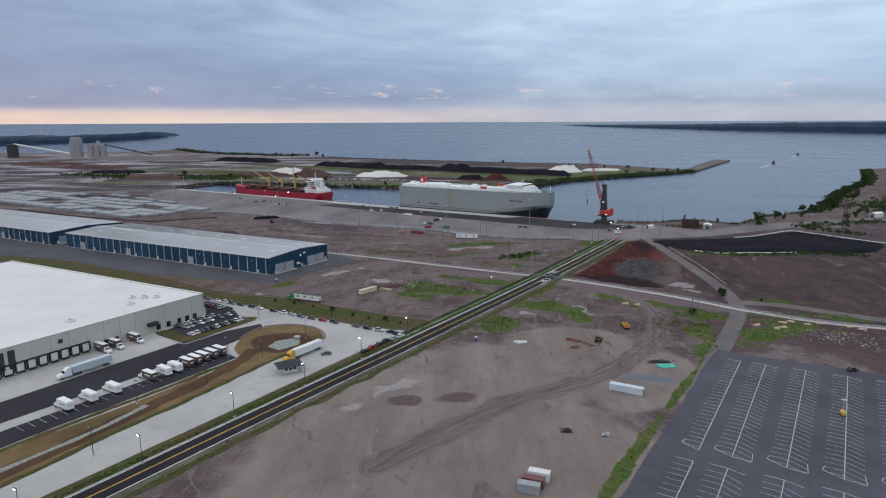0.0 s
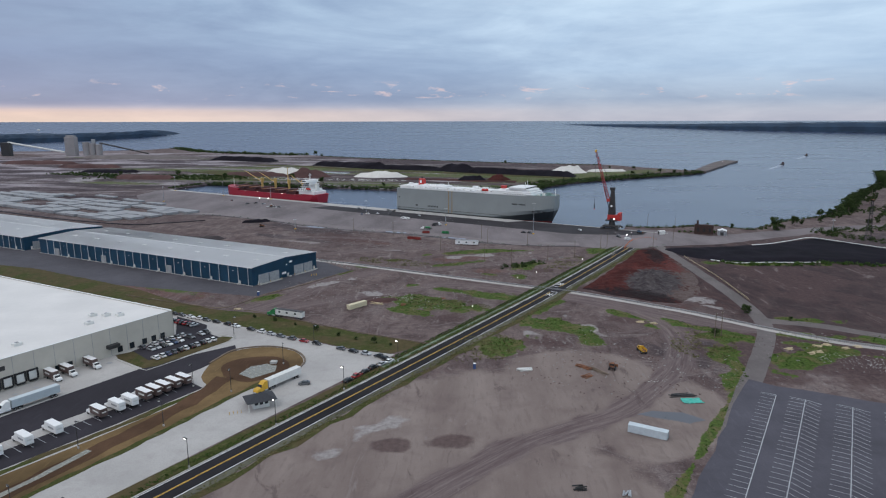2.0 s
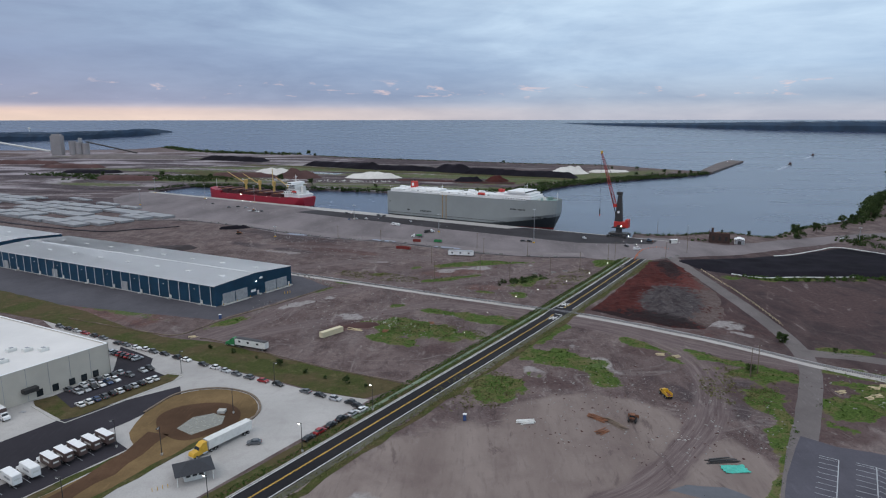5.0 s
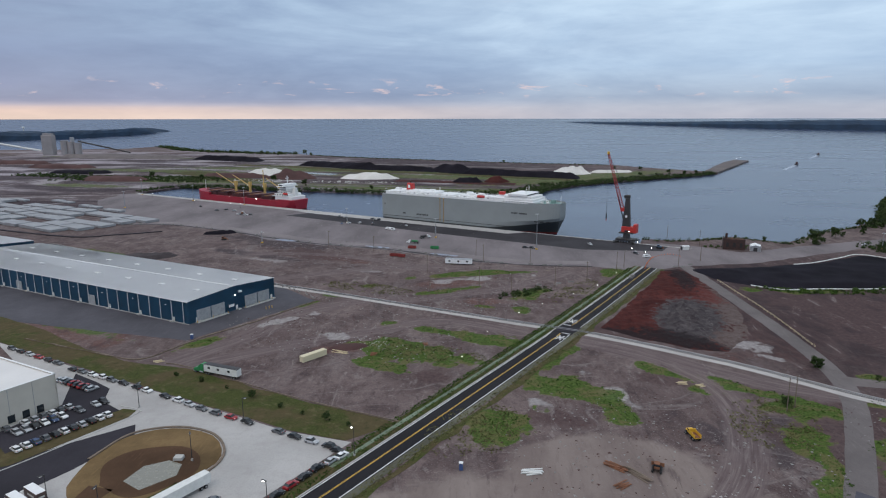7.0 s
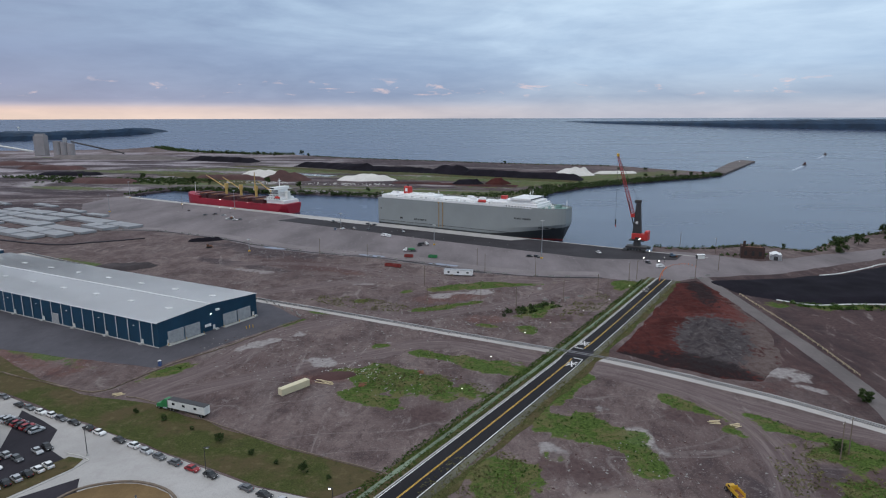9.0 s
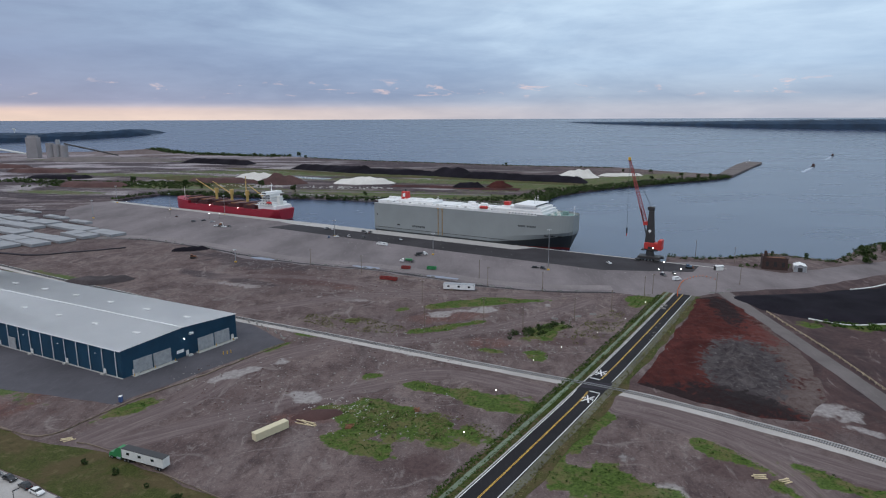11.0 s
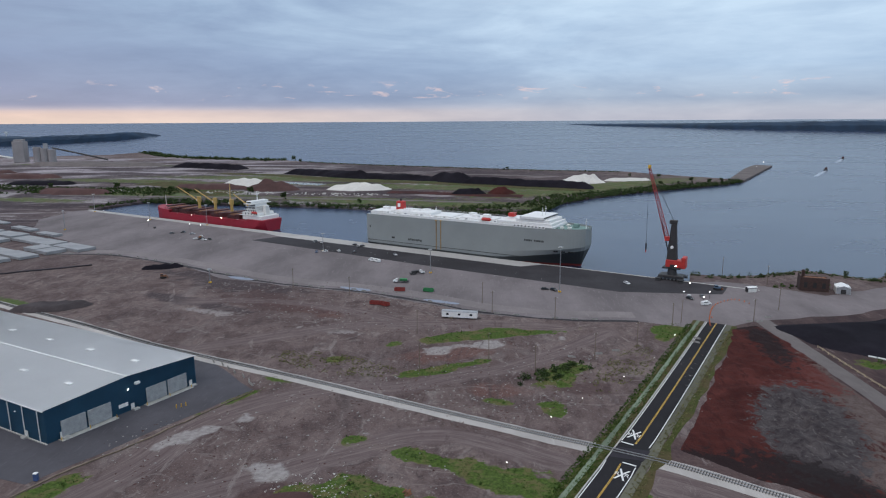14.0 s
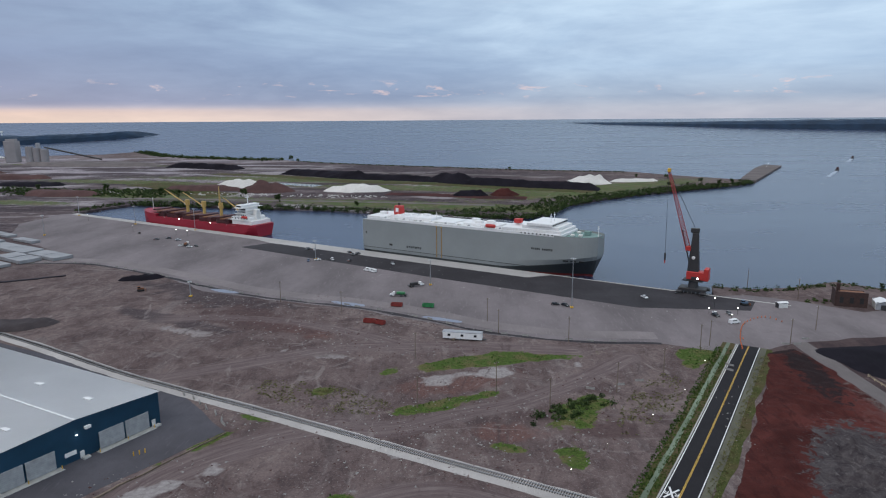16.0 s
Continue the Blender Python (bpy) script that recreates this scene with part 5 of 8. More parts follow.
def harbour_crane():
    c = thing("harbour_crane", Matrix.Translation((121.5, 617, 0)), "red and black mobile harbour crane on the quay", "crane")
    JIB_RED = plain("faded_red_steel", (0.36, 0.055, 0.060), 0.5)
    yaw = Matrix.Rotation(radians(-28), 4, "Z")
    part("chassis", box(0, 0, 2.2, 15, 8.5, 1.8, 0.3, yaw), DARK_STEEL, c)
    for x in (-6.5, 6.5):
        for y in (-6.0, 6.0):
            leg = part("outrigger", box(x, y, 1.4, 3.2, 4.5, 0.8, 0.15, yaw), DARK_STEEL, c)
            part("outrigger_pad", box(x, y * 1.2, 0.35, 3.6, 3.0, 0.5, 0.1, yaw), DARK_STEEL, leg)
    for i in range(6):
        for y in (-3.6, 3.6):
            part("wheel", rod(yaw @ Vector((-5.5 + i * 2.2, y - 0.5, 0.85)), yaw @ Vector((-5.5 + i * 2.2, y + 0.5, 0.85)), 0.8, None, 10), BLACK, c)
    part("slewing_ring", rod((0, 0, 3.1), (0, 0, 7.0), 3.0, 2.4, 14), DARK_STEEL, c)
    part("platform", box(0, 0, 7.4, 11, 6.5, 0.9, 0.15, yaw), DARK_STEEL, c)
    house = part("machine_house", box(1.5, 0, 10.3, 10.5, 6.0, 4.6, 0.3, yaw), RED, c, "bright red machinery house")
    part("counterweight", box(6.8, 0, 11.2, 2.6, 6.4, 7.0, 0.3, yaw), RED, house)
    part("house_vent", box(1, -3.06, 9.0, 4, 0.15, 1.6, 0.03, yaw), DARK_STEEL, house)
    part("house_lamp", box(2.5, -3.15, 9.0, 1.0, 0.2, 0.5, 0.03, yaw), LAMP, house)
    part("tower", box(-0.5, 0, 23.4, 6.2, 4.4, 22, 0.25, yaw, (0.5, 0.55)), DARK_STEEL, c, "black tapering tower")
    part("tower_head", box(-0.9, 0, 35.8, 4.6, 2.4, 2.6, 0.3, yaw), DARK_STEEL, c)
    part("tower_emblem", box(-0.6, -1.95, 20.5, 1.9, 0.7, 1.9, 0.6, yaw), WHITE, c)
    part("tower_cab", box(-3.8, -1.4, 25.6, 2.8, 2.4, 2.6, 0.2, yaw), RED, c)
    jib = bmesh.new()
    tip, foot = Vector((-16.4, 4.0, 69)), Vector((-3.6, 1.4, 24.6))
    lattice(jib, foot, tip, 2.6, 1.2, 22, 0.2)
    part("jib", jib, JIB_RED, c, "faded red lattice jib")
    part("jib_head", box(tip.x, tip.y, tip.z + 0.4, 1.7, 1.7, 2.2, 0.3), YELLOW, c)
    for k in (-0.5, 0.5):
        part("luffing_rope", rod((-1, k, 37), tip + Vector((0, k, 0)), 0.07, None, 4), DARK_STEEL, c)
    part("luffing_cylinder", rod((-2.2, 0.5, 14), (-7.5, 2.2, 36), 0.42, 0.3, 8), DARK_STEEL, c)
    part("hoist_rope", rod(tip, (tip.x + 0.6, tip.y, 22), 0.09, None, 4), DARK_STEEL, c)
    hook = part("hook_block", box(tip.x + 0.6, tip.y, 20, 0.9, 0.9, 4.2, 0.2), DARK_STEEL, c)
    part("hook", rod((tip.x + 0.6, tip.y, 18), (tip.x + 0.6, tip.y, 16.2), 0.4, 0.2, 6), RED, hook)
    return c


harbour_crane()

# ---- distribution yard paving ----
DRIVE = [(-226, 105), (-171, 205), (-155, 234), (-135, 269), (-120, 286), (-107, 298), (-103, 290), (-111, 270), (-130, 236), (-158, 191), (-205, 103)]
STALLS = [(-200, 100), (-153, 187), (-127, 230), (-110, 258), (-102, 252), (-119, 221), (-139, 188), (-187, 100)]
DITCH = [(-190, 60), (-160, 118), (-132, 167), (-121, 192), (-109, 219), (-102, 239), (-97, 262)]
setting("facility_paving", slab([(-199, 6), (-35, 290), (-57, 296), (-107, 320.5), (-139, 336), (-158, 345), (-210, 372), (-141, 309.5), (-255, 98), (-262, 0)], -0.4, 0.10), CONCRETE, "pale jointed concrete paving", "paving")
setting("truck_drive", slab(DRIVE, 0.0, 0.14), DRIVE_TAR, "dark asphalt truck drive", "paving")
setting("truck_stalls", slab(STALLS, 0.0, 0.13), DRIVE_TAR, "dark asphalt truck stalls", "paving")
setting("car_park", slab([(-149, 287), (-135.5, 277.5), (-115, 306), (-127, 314), (-131, 325), (-140, 331), (-152, 338), (-140, 311)], 0.0, 0.135), DRIVE_TAR, "dark asphalt car park", "paving")
setting("car_park_verge", slab([(-153, 283), (-150, 279.5), (-134, 269.5), (-130, 272), (-112, 303), (-112, 308), (-117, 309), (-136, 278), (-148, 288)], 0.0, 0.2), LAWN, "grassed kerb island", "verge")
setting("car_park_kerb", ribbon(smooth_line([(-151, 279), (-134, 268.6), (-129, 271.5), (-111.4, 303), (-112, 308.6), (-119, 311)], 2), 0.2, -0.2, 0.0, 0.27), KERB, "pale concrete kerb", "kerb")
BANK = [(-210, 60), (-187, 98), (-146, 170), (-136, 186), (-117, 217), (-101, 249), (-107, 262), (-109, 280), (-105, 290), (-98, 295), (-89, 296), (-79, 292), (-73, 284), (-71.5, 276), (-76, 267), (-89, 242), (-104, 209), (-119, 180), (-131, 152), (-160, 92), (-180, 55)]
setting("straw_bank", slab([(p.x, p.y) for p in smooth_line(BANK + BANK[:1], 4)[:-1]], 0.0, 0.16), STRAW, "straw-covered seeded bank", "bank")
setting("bank_kerb", ribbon(smooth_line([(-109.4, 276), (-105.6, 290.6), (-98, 295.8), (-89, 296.7), (-79, 292.7), (-72.4, 284.4), (-70.8, 276), (-74.4, 265.5)], 2), 0.35, -0.35, 0.0, 0.5), TIMBER, "dark timber edging of the bank", "kerb")
HOLLOW = [(-98.5, 263), (-103.2, 273.7), (-98.4, 281.9), (-86, 284.9), (-78.4, 280.2), (-75.4, 272.6), (-77.4, 266.2), (-87.2, 258), (-98.5, 263)]
setting("wet_hollow", slab([(p.x, p.y) for p in smooth_line(HOLLOW, 1.5)[:-1]], 0.05, 0.19), WET_EARTH, "wet brown earth hollow", "bank")
setting("stall_verge", ribbon(smooth_line([(-187, 99), (-139, 187), (-119, 220), (-103, 249)], 3), -0.2, -2.6, 0.0, 0.185, 1.0), LAWN, "dark grass strip beside the truck stalls", "verge")
setting("bank_verge", ribbon(smooth_line([(-160, 92), (-131, 152), (-119, 180), (-104, 209), (-89, 242), (-77, 265)], 3), 1.6, -0.4, 0.0, 0.19, 0.9), LAWN, "rough grass fringe of the bank", "verge")
setting("outlet_box", box(-83.2, 277.6, 0.6, 2.6, 2.2, 1.0, 0.1), KERB, "concrete pond outlet box", "outlet")
setting("wet_ditch", ribbon(smooth_line(DITCH), 3.4, -3.2, 0.05, 0.19, 1.6), WET_EARTH, "wet brown earth ditch", "bank")
setting("settling_pond", slab([(-93.2, 265.4), (-91.4, 273.3), (-85.6, 276.7), (-81, 274.8), (-79.9, 269), (-86.7, 261.4)], 0.1, 0.22), POND, "silty settling pond", "pond")
setting("swale", ribbon(smooth_line([(-180, 80), (-138, 160), (-125, 184), (-117, 205)]), 1.3, -1.1, 0.0, 0.21, 0.8), POND, "silty drainage swale", "pond")
setting("lawn_strip", slab(ragged([(-37, 291), (-22, 303), (-62, 320), (-110, 345), (-140, 352), (-163, 364), (-205, 392), (-300, 440), (-420, 470), (-420, 450), (-262, 392), (-210, 372.6), (-158, 346), (-139, 337), (-107, 321.5), (-57, 297)], 8, 0.7, 8), -0.2, 0.09), LAWN, "rough mown lawn strip", "lawn")
setting("lawn_edge", ribbon(smooth_line([(-22, 304), (-62, 321), (-110, 346), (-122, 350)], 3), 0.12, -0.12, 0, 0.4, 0.5), TIMBER, "low brown silt fence along the lawn", "silt fence")
for i in range(22):
    q = Vector((-141.5, 197.5, 0)) + Vector((0.508, 0.861, 0)) * (i * 3.5 - 14) + Vector((-0.861, 0.508, 0)) * 3.8
    bm = box(0, 0, 0.14, 10.5, 0.14, 0.02, 0, Matrix.Translation(q) @ Matrix.Rotation(math.atan2(0.508, -0.861) , 4, "Z"))
    setting(f"truck_stall_line_{i}", bm, PAINT_DULL, "white truck stall line", "road marking")
for i in range(7):
    q = Vector((-168, 243, 0)) + Vector((0.475, 0.88, 0)) * (i * 7.2)
    setting(f"drain_grate_{i}", box(q.x, q.y, 0.115, 2.0, 1.5, 0.04, 0.0), GREY_PAINT, "square drain grate in the concrete", "drain")


setting("yard_silt_fence", ribbon(smooth_line([(-200, 376), (-160, 361), (-136, 353.5), (-128, 364), (-120, 381), (-104, 405), (-83, 441)], 3), 0.14, -0.14, 0, 0.45, 0.9), TIMBER, "low brown silt fence round the warehouse yard", "silt fence")
# ---- vehicles ----
def wheel_set(parent, places, r, w):
    for x, y in places:
        wheel = part("wheel", rod((x, y - w / 2, r), (x, y + w / 2, r), r, None, 12), BLACK, parent)
        part("rim", rod((x, y - w / 2 - 0.02, r), (x, y + w / 2 + 0.02, r), r * 0.55, None, 8), STEEL, wheel)


def profile(points, width, taper=1.0, zt=0.8):
    """A side outline (x, z) given a width; above zt it narrows by taper."""
    bm = bmesh.new()
    sides = []
    for s in (-1, 1):
        sides.append([bm.verts.new((x, s * width / 2 * (taper if z > zt else 1.0), z)) for x, z in points])
    n = len(points)
    bm.faces.new(sides[0])
    bm.faces.new(sides[1][::-1])
    for i in range(n):
        bm.faces.new((sides[0][(i + 1) % n], sides[0][i], sides[1][i], sides[1][(i + 1) % n]))
    bmesh.ops.recalc_face_normals(bm, faces=bm.faces)
    return bm


def car(paint, label, tall=0.0):
    c = thing("car", pose(0, 0, 0), label, "car", "parked cars")
    part("body", profile([(-2.25, 0.35), (-2.3, 0.75), (-2.15, 0.95 + tall * 0.3), (-1.6, 1.0 + tall * 0.3), (1.0, 1.0), (2.05, 0.86), (2.3, 0.6), (2.25, 0.3)], 1.82, 0.95, 0.9), paint, c)
    part("glasshouse", profile([(-1.75 - tall * 0.4, 0.99 + tall * 0.2), (-1.2 - tall * 0.6, 1.42 + tall * 0.6), (0.35, 1.44 + tall * 0.6), (1.05, 0.99)], 1.70, 0.84, 1.2), TINT, c)
    part("roof", profile([(-1.15 - tall * 0.6, 1.41 + tall * 0.6), (-1.05 - tall * 0.6, 1.49 + tall * 0.6), (0.2, 1.50 + tall * 0.6), (0.36, 1.42 + tall * 0.6)], 1.46, 0.96, 1.46 + tall * 0.6), paint, c)
    wheel_set(c, [(x, y) for x in (-1.4, 1.4) for y in (-0.8, 0.8)], 0.34, 0.24)
    for y in (-0.62, 0.62):
        part("headlight", box(2.22, y, 0.68, 0.14, 0.36, 0.16, 0.03), WHITE, c)
        part("tail_light", box(-2.26, y, 0.8, 0.1, 0.3, 0.2, 0.03), RED, c)
    return c


CAR_PAINT = {n: plain("car_" + n, col, 0.3, 0.1, 0.05) for n, col in
             {"black": (0.02, 0.02, 0.023), "white": (0.75, 0.75, 0.75), "silver": (0.42, 0.43, 0.45), "grey": (0.11, 0.115, 0.125), "red": (0.30, 0.02, 0.025), "blue": (0.04, 0.07, 0.15)}.items()}
MODELS = {}
for n in CAR_PAINT:
    MODELS[n] = (car(CAR_PAINT[n], f"{n} saloon car parked on the paving"), car(CAR_PAINT[n], f"{n} tall estate car parked on the paving", 0.35))
USED = set()


def park(colour, x, y, deg, tall=0, z=0.14):
    m = pose(x, y, z, 0, 0, deg)
    first = MODELS[colour][tall]
    if (colour, tall) in USED:
        return copy_thing(first, m)
    USED.add((colour, tall))
    first.matrix_basis = m
    return first


dice = random.Random(7)
LINE_DEG = math.degrees(math.atan2(-49, 101))
for i, (x, y, col, tall) in enumerate([(-155, 341, "black", 0), (-150, 339, "grey", 0), (-144, 336, "white", 0), (-139, 334, "white", 1), (-128, 329, "black", 0), (-134, 331.5, "grey", 1), (-121, 325.5, "black", 1), (-116, 323, "white", 0),
                                       (-107, 318.5, "black", 0), (-101, 315.5, "white", 1), (-95.5, 312.5, "silver", 0), (-90, 309.5, "grey", 0), (-84, 306.5, "grey", 1), (-77.5, 303.5, "red", 0), (-71, 300.5, "black", 1),
                                       (-59, 294.8, "grey", 0), (-53, 291.8, "black", 0), (-47, 289, "silver", 1), (-41, 286.4, "black", 1), (-38, 284, "black", 0), (-165, 347, "grey", 0), (-171, 350, "black", 1), (-177, 353, "red", 0), (-183, 356, "silver", 0),
                                       (-189, 359, "black", 0), (-195, 362, "grey", 1)]):
    park(col, x, y, LINE_DEG + dice.uniform(-4, 4) + (180 if i % 3 == 0 else 0), tall)
for x, y, col, tall in ((-36, 281, "white", 0), (-38.5, 278, "silver", 0), (-41.5, 274, "black", 1), (-44, 269.5, "black", 0), (-46.5, 265, "red", 1), (-49, 260.5, "black", 0)):
    park(col, x, y, 60 + dice.uniform(-5, 5), tall)
park("grey", -65, 257, 195)
for k, (bx, by) in enumerate(((-134, 280), (-141, 290), (-146, 292))):
    for i in range(11 if k < 2 else 8):
        if dice.random() < 0.85:
            x, y = bx + 0.53 * 2.75 * i, by + 0.848 * 2.75 * i
            park(dice.choice(["black", "white", "silver", "grey", "white", "black", "grey", "blue", "white", "black", "silver"]), x, y, 148 + dice.uniform(-3, 3) + (180 if k % 2 else 0), dice.randint(0, 1))
for i in range(8):
    park(dice.choice(["red", "grey", "black", "black", "silver"]), -153 + 2.6 * i * 0.9, 331 - 2.6 * i * 0.42, 62 + dice.uniform(-3, 3), dice.randint(0, 1))


def semi_trailer(parent, mat, x0=0.0, length=16.0):
    t = part("trailer", box(x0 - length / 2, 0, 2.62, length, 2.6, 2.85, 0.06), mat, parent)
    part("trailer_frame", box(x0 - length / 2, 0, 1.05, length - 1, 1.1, 0.35, 0.04), DARK_STEEL, t)
    part("skirt", box(x0 - length * 0.48, -1.2, 0.85, 6.0, 0.06, 0.7, 0.01), GREY_PAINT, t)
    wheel_set(parent, [(x0 - length + d, y) for d in (1.6, 2.9) for y in (-1.0, 1.0)], 0.5, 0.5)
    part("landing_gear", box(x0 - 3.4, 0, 0.55, 0.3, 1.8, 1.0, 0.03), DARK_STEEL, t)
    return t


def tractor(parent, paint):
    part("cab", profile([(0.4, 0.8), (0.4, 3.9), (1.6, 3.95), (2.9, 3.0), (3.3, 2.2), (5.0, 1.95), (5.3, 1.5), (5.35, 0.7)], 2.35, 0.92, 2.0), paint, parent)
    part("windscreen", profile([(2.55, 2.25), (2.45, 3.05), (2.92, 3.0), (3.36, 2.22)], 2.1, 0.95, 2.6), TINT, parent)
    part("chassis", box(0.8, 0, 0.85, 8.6, 1.0, 0.35, 0.04), DARK_STEEL, parent)
    for y in (-1.1, 1.1):
        part("stack", rod((0.3, y, 1.2), (0.3, y, 4.1), 0.09, None, 6), STEEL, parent)
        part("fuel_tank", rod((0.6, y, 0.75), (2.2, y, 0.75), 0.32, None, 8), STEEL, parent)
    part("bumper", box(5.4, 0, 0.6, 0.25, 2.4, 0.5, 0.06), STEEL, parent)
    wheel_set(parent, [(x, y) for x in (4.2, -0.9, -2.3) for y in (-1.0, 1.0)], 0.5, 0.42)


def semi(paint, trailer_mat, m, label, dark_roof=False):
    t = thing("semi_truck", m, label, "truck")
    tractor(t, paint)
    semi_trailer(t, trailer_mat)
    if dark_roof:
        part("trailer_roof", box(-8, 0, 4.08, 16.05, 2.65, 0.14, 0.03), DARK_STEEL, t, "dark trailer roof")
        for x in (-2.5, -7, -12):
            part("trailer_window", box(x, 1.32, 2.9, 1.2, 0.08, 0.8, 0.02), TINT, t)
    return t


TRAILER_SILVER = plain("pale_blue_trailer", (0.50, 0.56, 0.60), 0.45, 0.1, 0.06)
semi(WHITE, TRAILER_SILVER, pose(-160, 230, 0.13, 0, 0, 240), "white articulated truck with silver trailer on the drive")
semi(YELLOW, OFF_WHITE, pose(-77.5, 251.5, 0.13, 0, 0, 239), "yellow articulated truck with white trailer at the gate")
semi(GREEN, OFF_WHITE, pose(-101.5, 341.2, 0.06, 0, 0, 160), "green truck with a long grey trailer on the dirt", True)


BROWN_BOX = plain("dark_brown_livery", (0.10, 0.065, 0.06), 0.5)


def box_truck(body, label):
    t = thing("box_truck", pose(0, 0, 0), label, "truck", "parked box trucks")
    b = part("cargo_box", box(-1.2, 0, 2.35, 6.8, 2.45, 2.65, 0.06), body, t)
    part("roof_panel", box(-1.2, 0, 3.72, 6.7, 2.4, 0.1, 0.02), WHITE, b)
    for y in (-1.25, 1.25):
        part("side_band", box(-1.6, y, 2.5, 3.4, 0.04, 0.6, 0.01), OFF_WHITE if body is BROWN_BOX else GREY_PAINT, b)
    part("rear_door", box(-4.62, 0, 2.3, 0.06, 2.2, 2.3, 0.01), body, b)
    part("rear_band", box(-4.66, 0, 2.5, 0.04, 1.5, 0.5, 0.01), OFF_WHITE, b)
    part("cab", profile([(2.3, 0.6), (2.3, 2.4), (3.2, 2.4), (3.7, 1.6), (4.9, 1.4), (5.0, 0.6)], 2.1, 0.92, 1.8), WHITE, t)
    part("windscreen", profile([(3.1, 1.7), (3.1, 2.3), (3.26, 2.3), (3.75, 1.62)], 1.95, 0.95, 2.0), TINT, t)
    part("chassis", box(0, 0, 0.8, 9.0, 0.9, 0.3, 0.04), DARK_STEEL, t)
    wheel_set(t, [(x, y) for x in (4.0, -2.6) for y in (-0.95, 0.95)], 0.45, 0.36)
    return t


white_box, brown_box = box_truck(WHITE, "white box truck parked in a stall"), box_truck(BROWN_BOX, "dark brown box truck with white roof in a stall")
SLOT = 149.5
for i, (x, y, dark) in enumerate([(-142, 200, 0), (-137.5, 207, 0), (-133, 214.5, 0), (-125.5, 226.5, 1), (-122, 231.5, 0), (-119.6, 235.6, 0), (-117.2, 240.6, 1), (-115.4, 244, 1), (-113.5, 247.4, 1), (-111.4, 251, 1), (-109.2, 254.6, 1)]):
    m = pose(x - 2.5, y + 1.2, 0.13, 0, 0, SLOT)
    first = brown_box if dark else white_box
    if i in (0, 3):
        first.matrix_basis = m
    else:
        copy_thing(first, m)
for x, y in ((-165.5, 258.5), (-162.6, 263.5), (-157.8, 271.5)):
    copy_thing(brown_box, pose(x + 2.5, y - 1.4, 0.13, 0, 0, -30))


def van(m, label, paint):
    v = thing("van", m, label, "van")
    part("body", profile([(-2.7, 0.4), (-2.75, 2.2), (1.2, 2.3), (2.0, 1.4), (2.7, 1.15), (2.75, 0.4)], 1.95, 0.92, 1.5), paint, v)
    part("windscreen", profile([(1.15, 1.5), (1.15, 2.2), (1.3, 2.2), (2.02, 1.42)], 1.8, 0.95, 1.9), TINT, v)
    part("side_window", box(-0.6, 0, 1.75, 2.6, 1.9, 0.5, 0.04), TINT, v)
    wheel_set(v, [(x, y) for x in (-1.7, 1.8) for y in (-0.85, 0.85)], 0.36, 0.25)
    return v


# vehicles and machines spread over the terminal
for x, y, col, tall in ((-270, 771, "grey", 0), (-262, 776, "black", 0), (-250, 768, "silver", 1), (-237, 745, "white", 0), (-228, 740, "white", 1), (-224, 743, "black", 0), (-132, 733, "grey", 1), (-126, 731, "white", 0),
                        (-97, 721, "black", 0), (-90, 716, "grey", 1), (-93, 713, "black", 0), (-115, 695, "white", 0), (-121, 693, "blue", 0), (-105, 697, "white", 1), (-92, 693, "grey", 0), (-60, 684, "silver", 0), (40, 589, "black", 0), (45, 587, "black", 1),
                        (91, 604, "white", 0), (118, 571, "black", 1), (126, 575, "grey", 0), (119, 575, "white", 0), (300, 610, "silver", 0), (-300, 800, "black", 0)):
    park(col, x, y, dice.uniform(0, 360), tall, 0.10)
van(pose(-74, 664, 0.06, 0, 0, 150), "white minibus on the terminal yard", WHITE)
van(pose(-70, 661, 0.06, 0, 0, 140), "white van on the terminal yard", WHITE)
van(pose(123, 560, 0.06, 0, 0, 20), "white van beside the works at the crane", WHITE)


def flatbed(m, label, load):
    t = thing("flatbed_truck", m, label, "truck")
    part("bed", box(-2.2, 0, 1.15, 7.2, 2.4, 0.3, 0.04), DARK_STEEL, t)
    part("load", box(-2.0, 0, 1.95, 4.8, 1.8, 1.3, 0.2), load, t)
    part("cab", profile([(1.6, 0.6), (1.6, 2.6), (2.7, 2.6), (3.3, 1.6), (4.3, 1.4), (4.4, 0.6)], 2.2, 0.92, 1.9), WHITE, t)
    part("windscreen", profile([(2.6, 1.8), (2.6, 2.5), (2.78, 2.5), (3.36, 1.62)], 2.05, 0.95, 2.1), TINT, t)
    wheel_set(t, [(x, y) for x in (3.4, -2.2, -4.2) for y in (-1.0, 1.0)], 0.48, 0.36)
    return t


flatbed(pose(-38, 626, 0.06, 0, 0, 30), "white flatbed truck with machinery on the yard", DARK_STEEL)
flatbed(pose(-47, 604, 0.06, 0, 0, 175), "dark flatbed truck with a green load", GREEN)
flatbed(pose(-234, 748, 0.06, 0, 0, 100), "flatbed truck loaded with scrap on the yard", RUST)


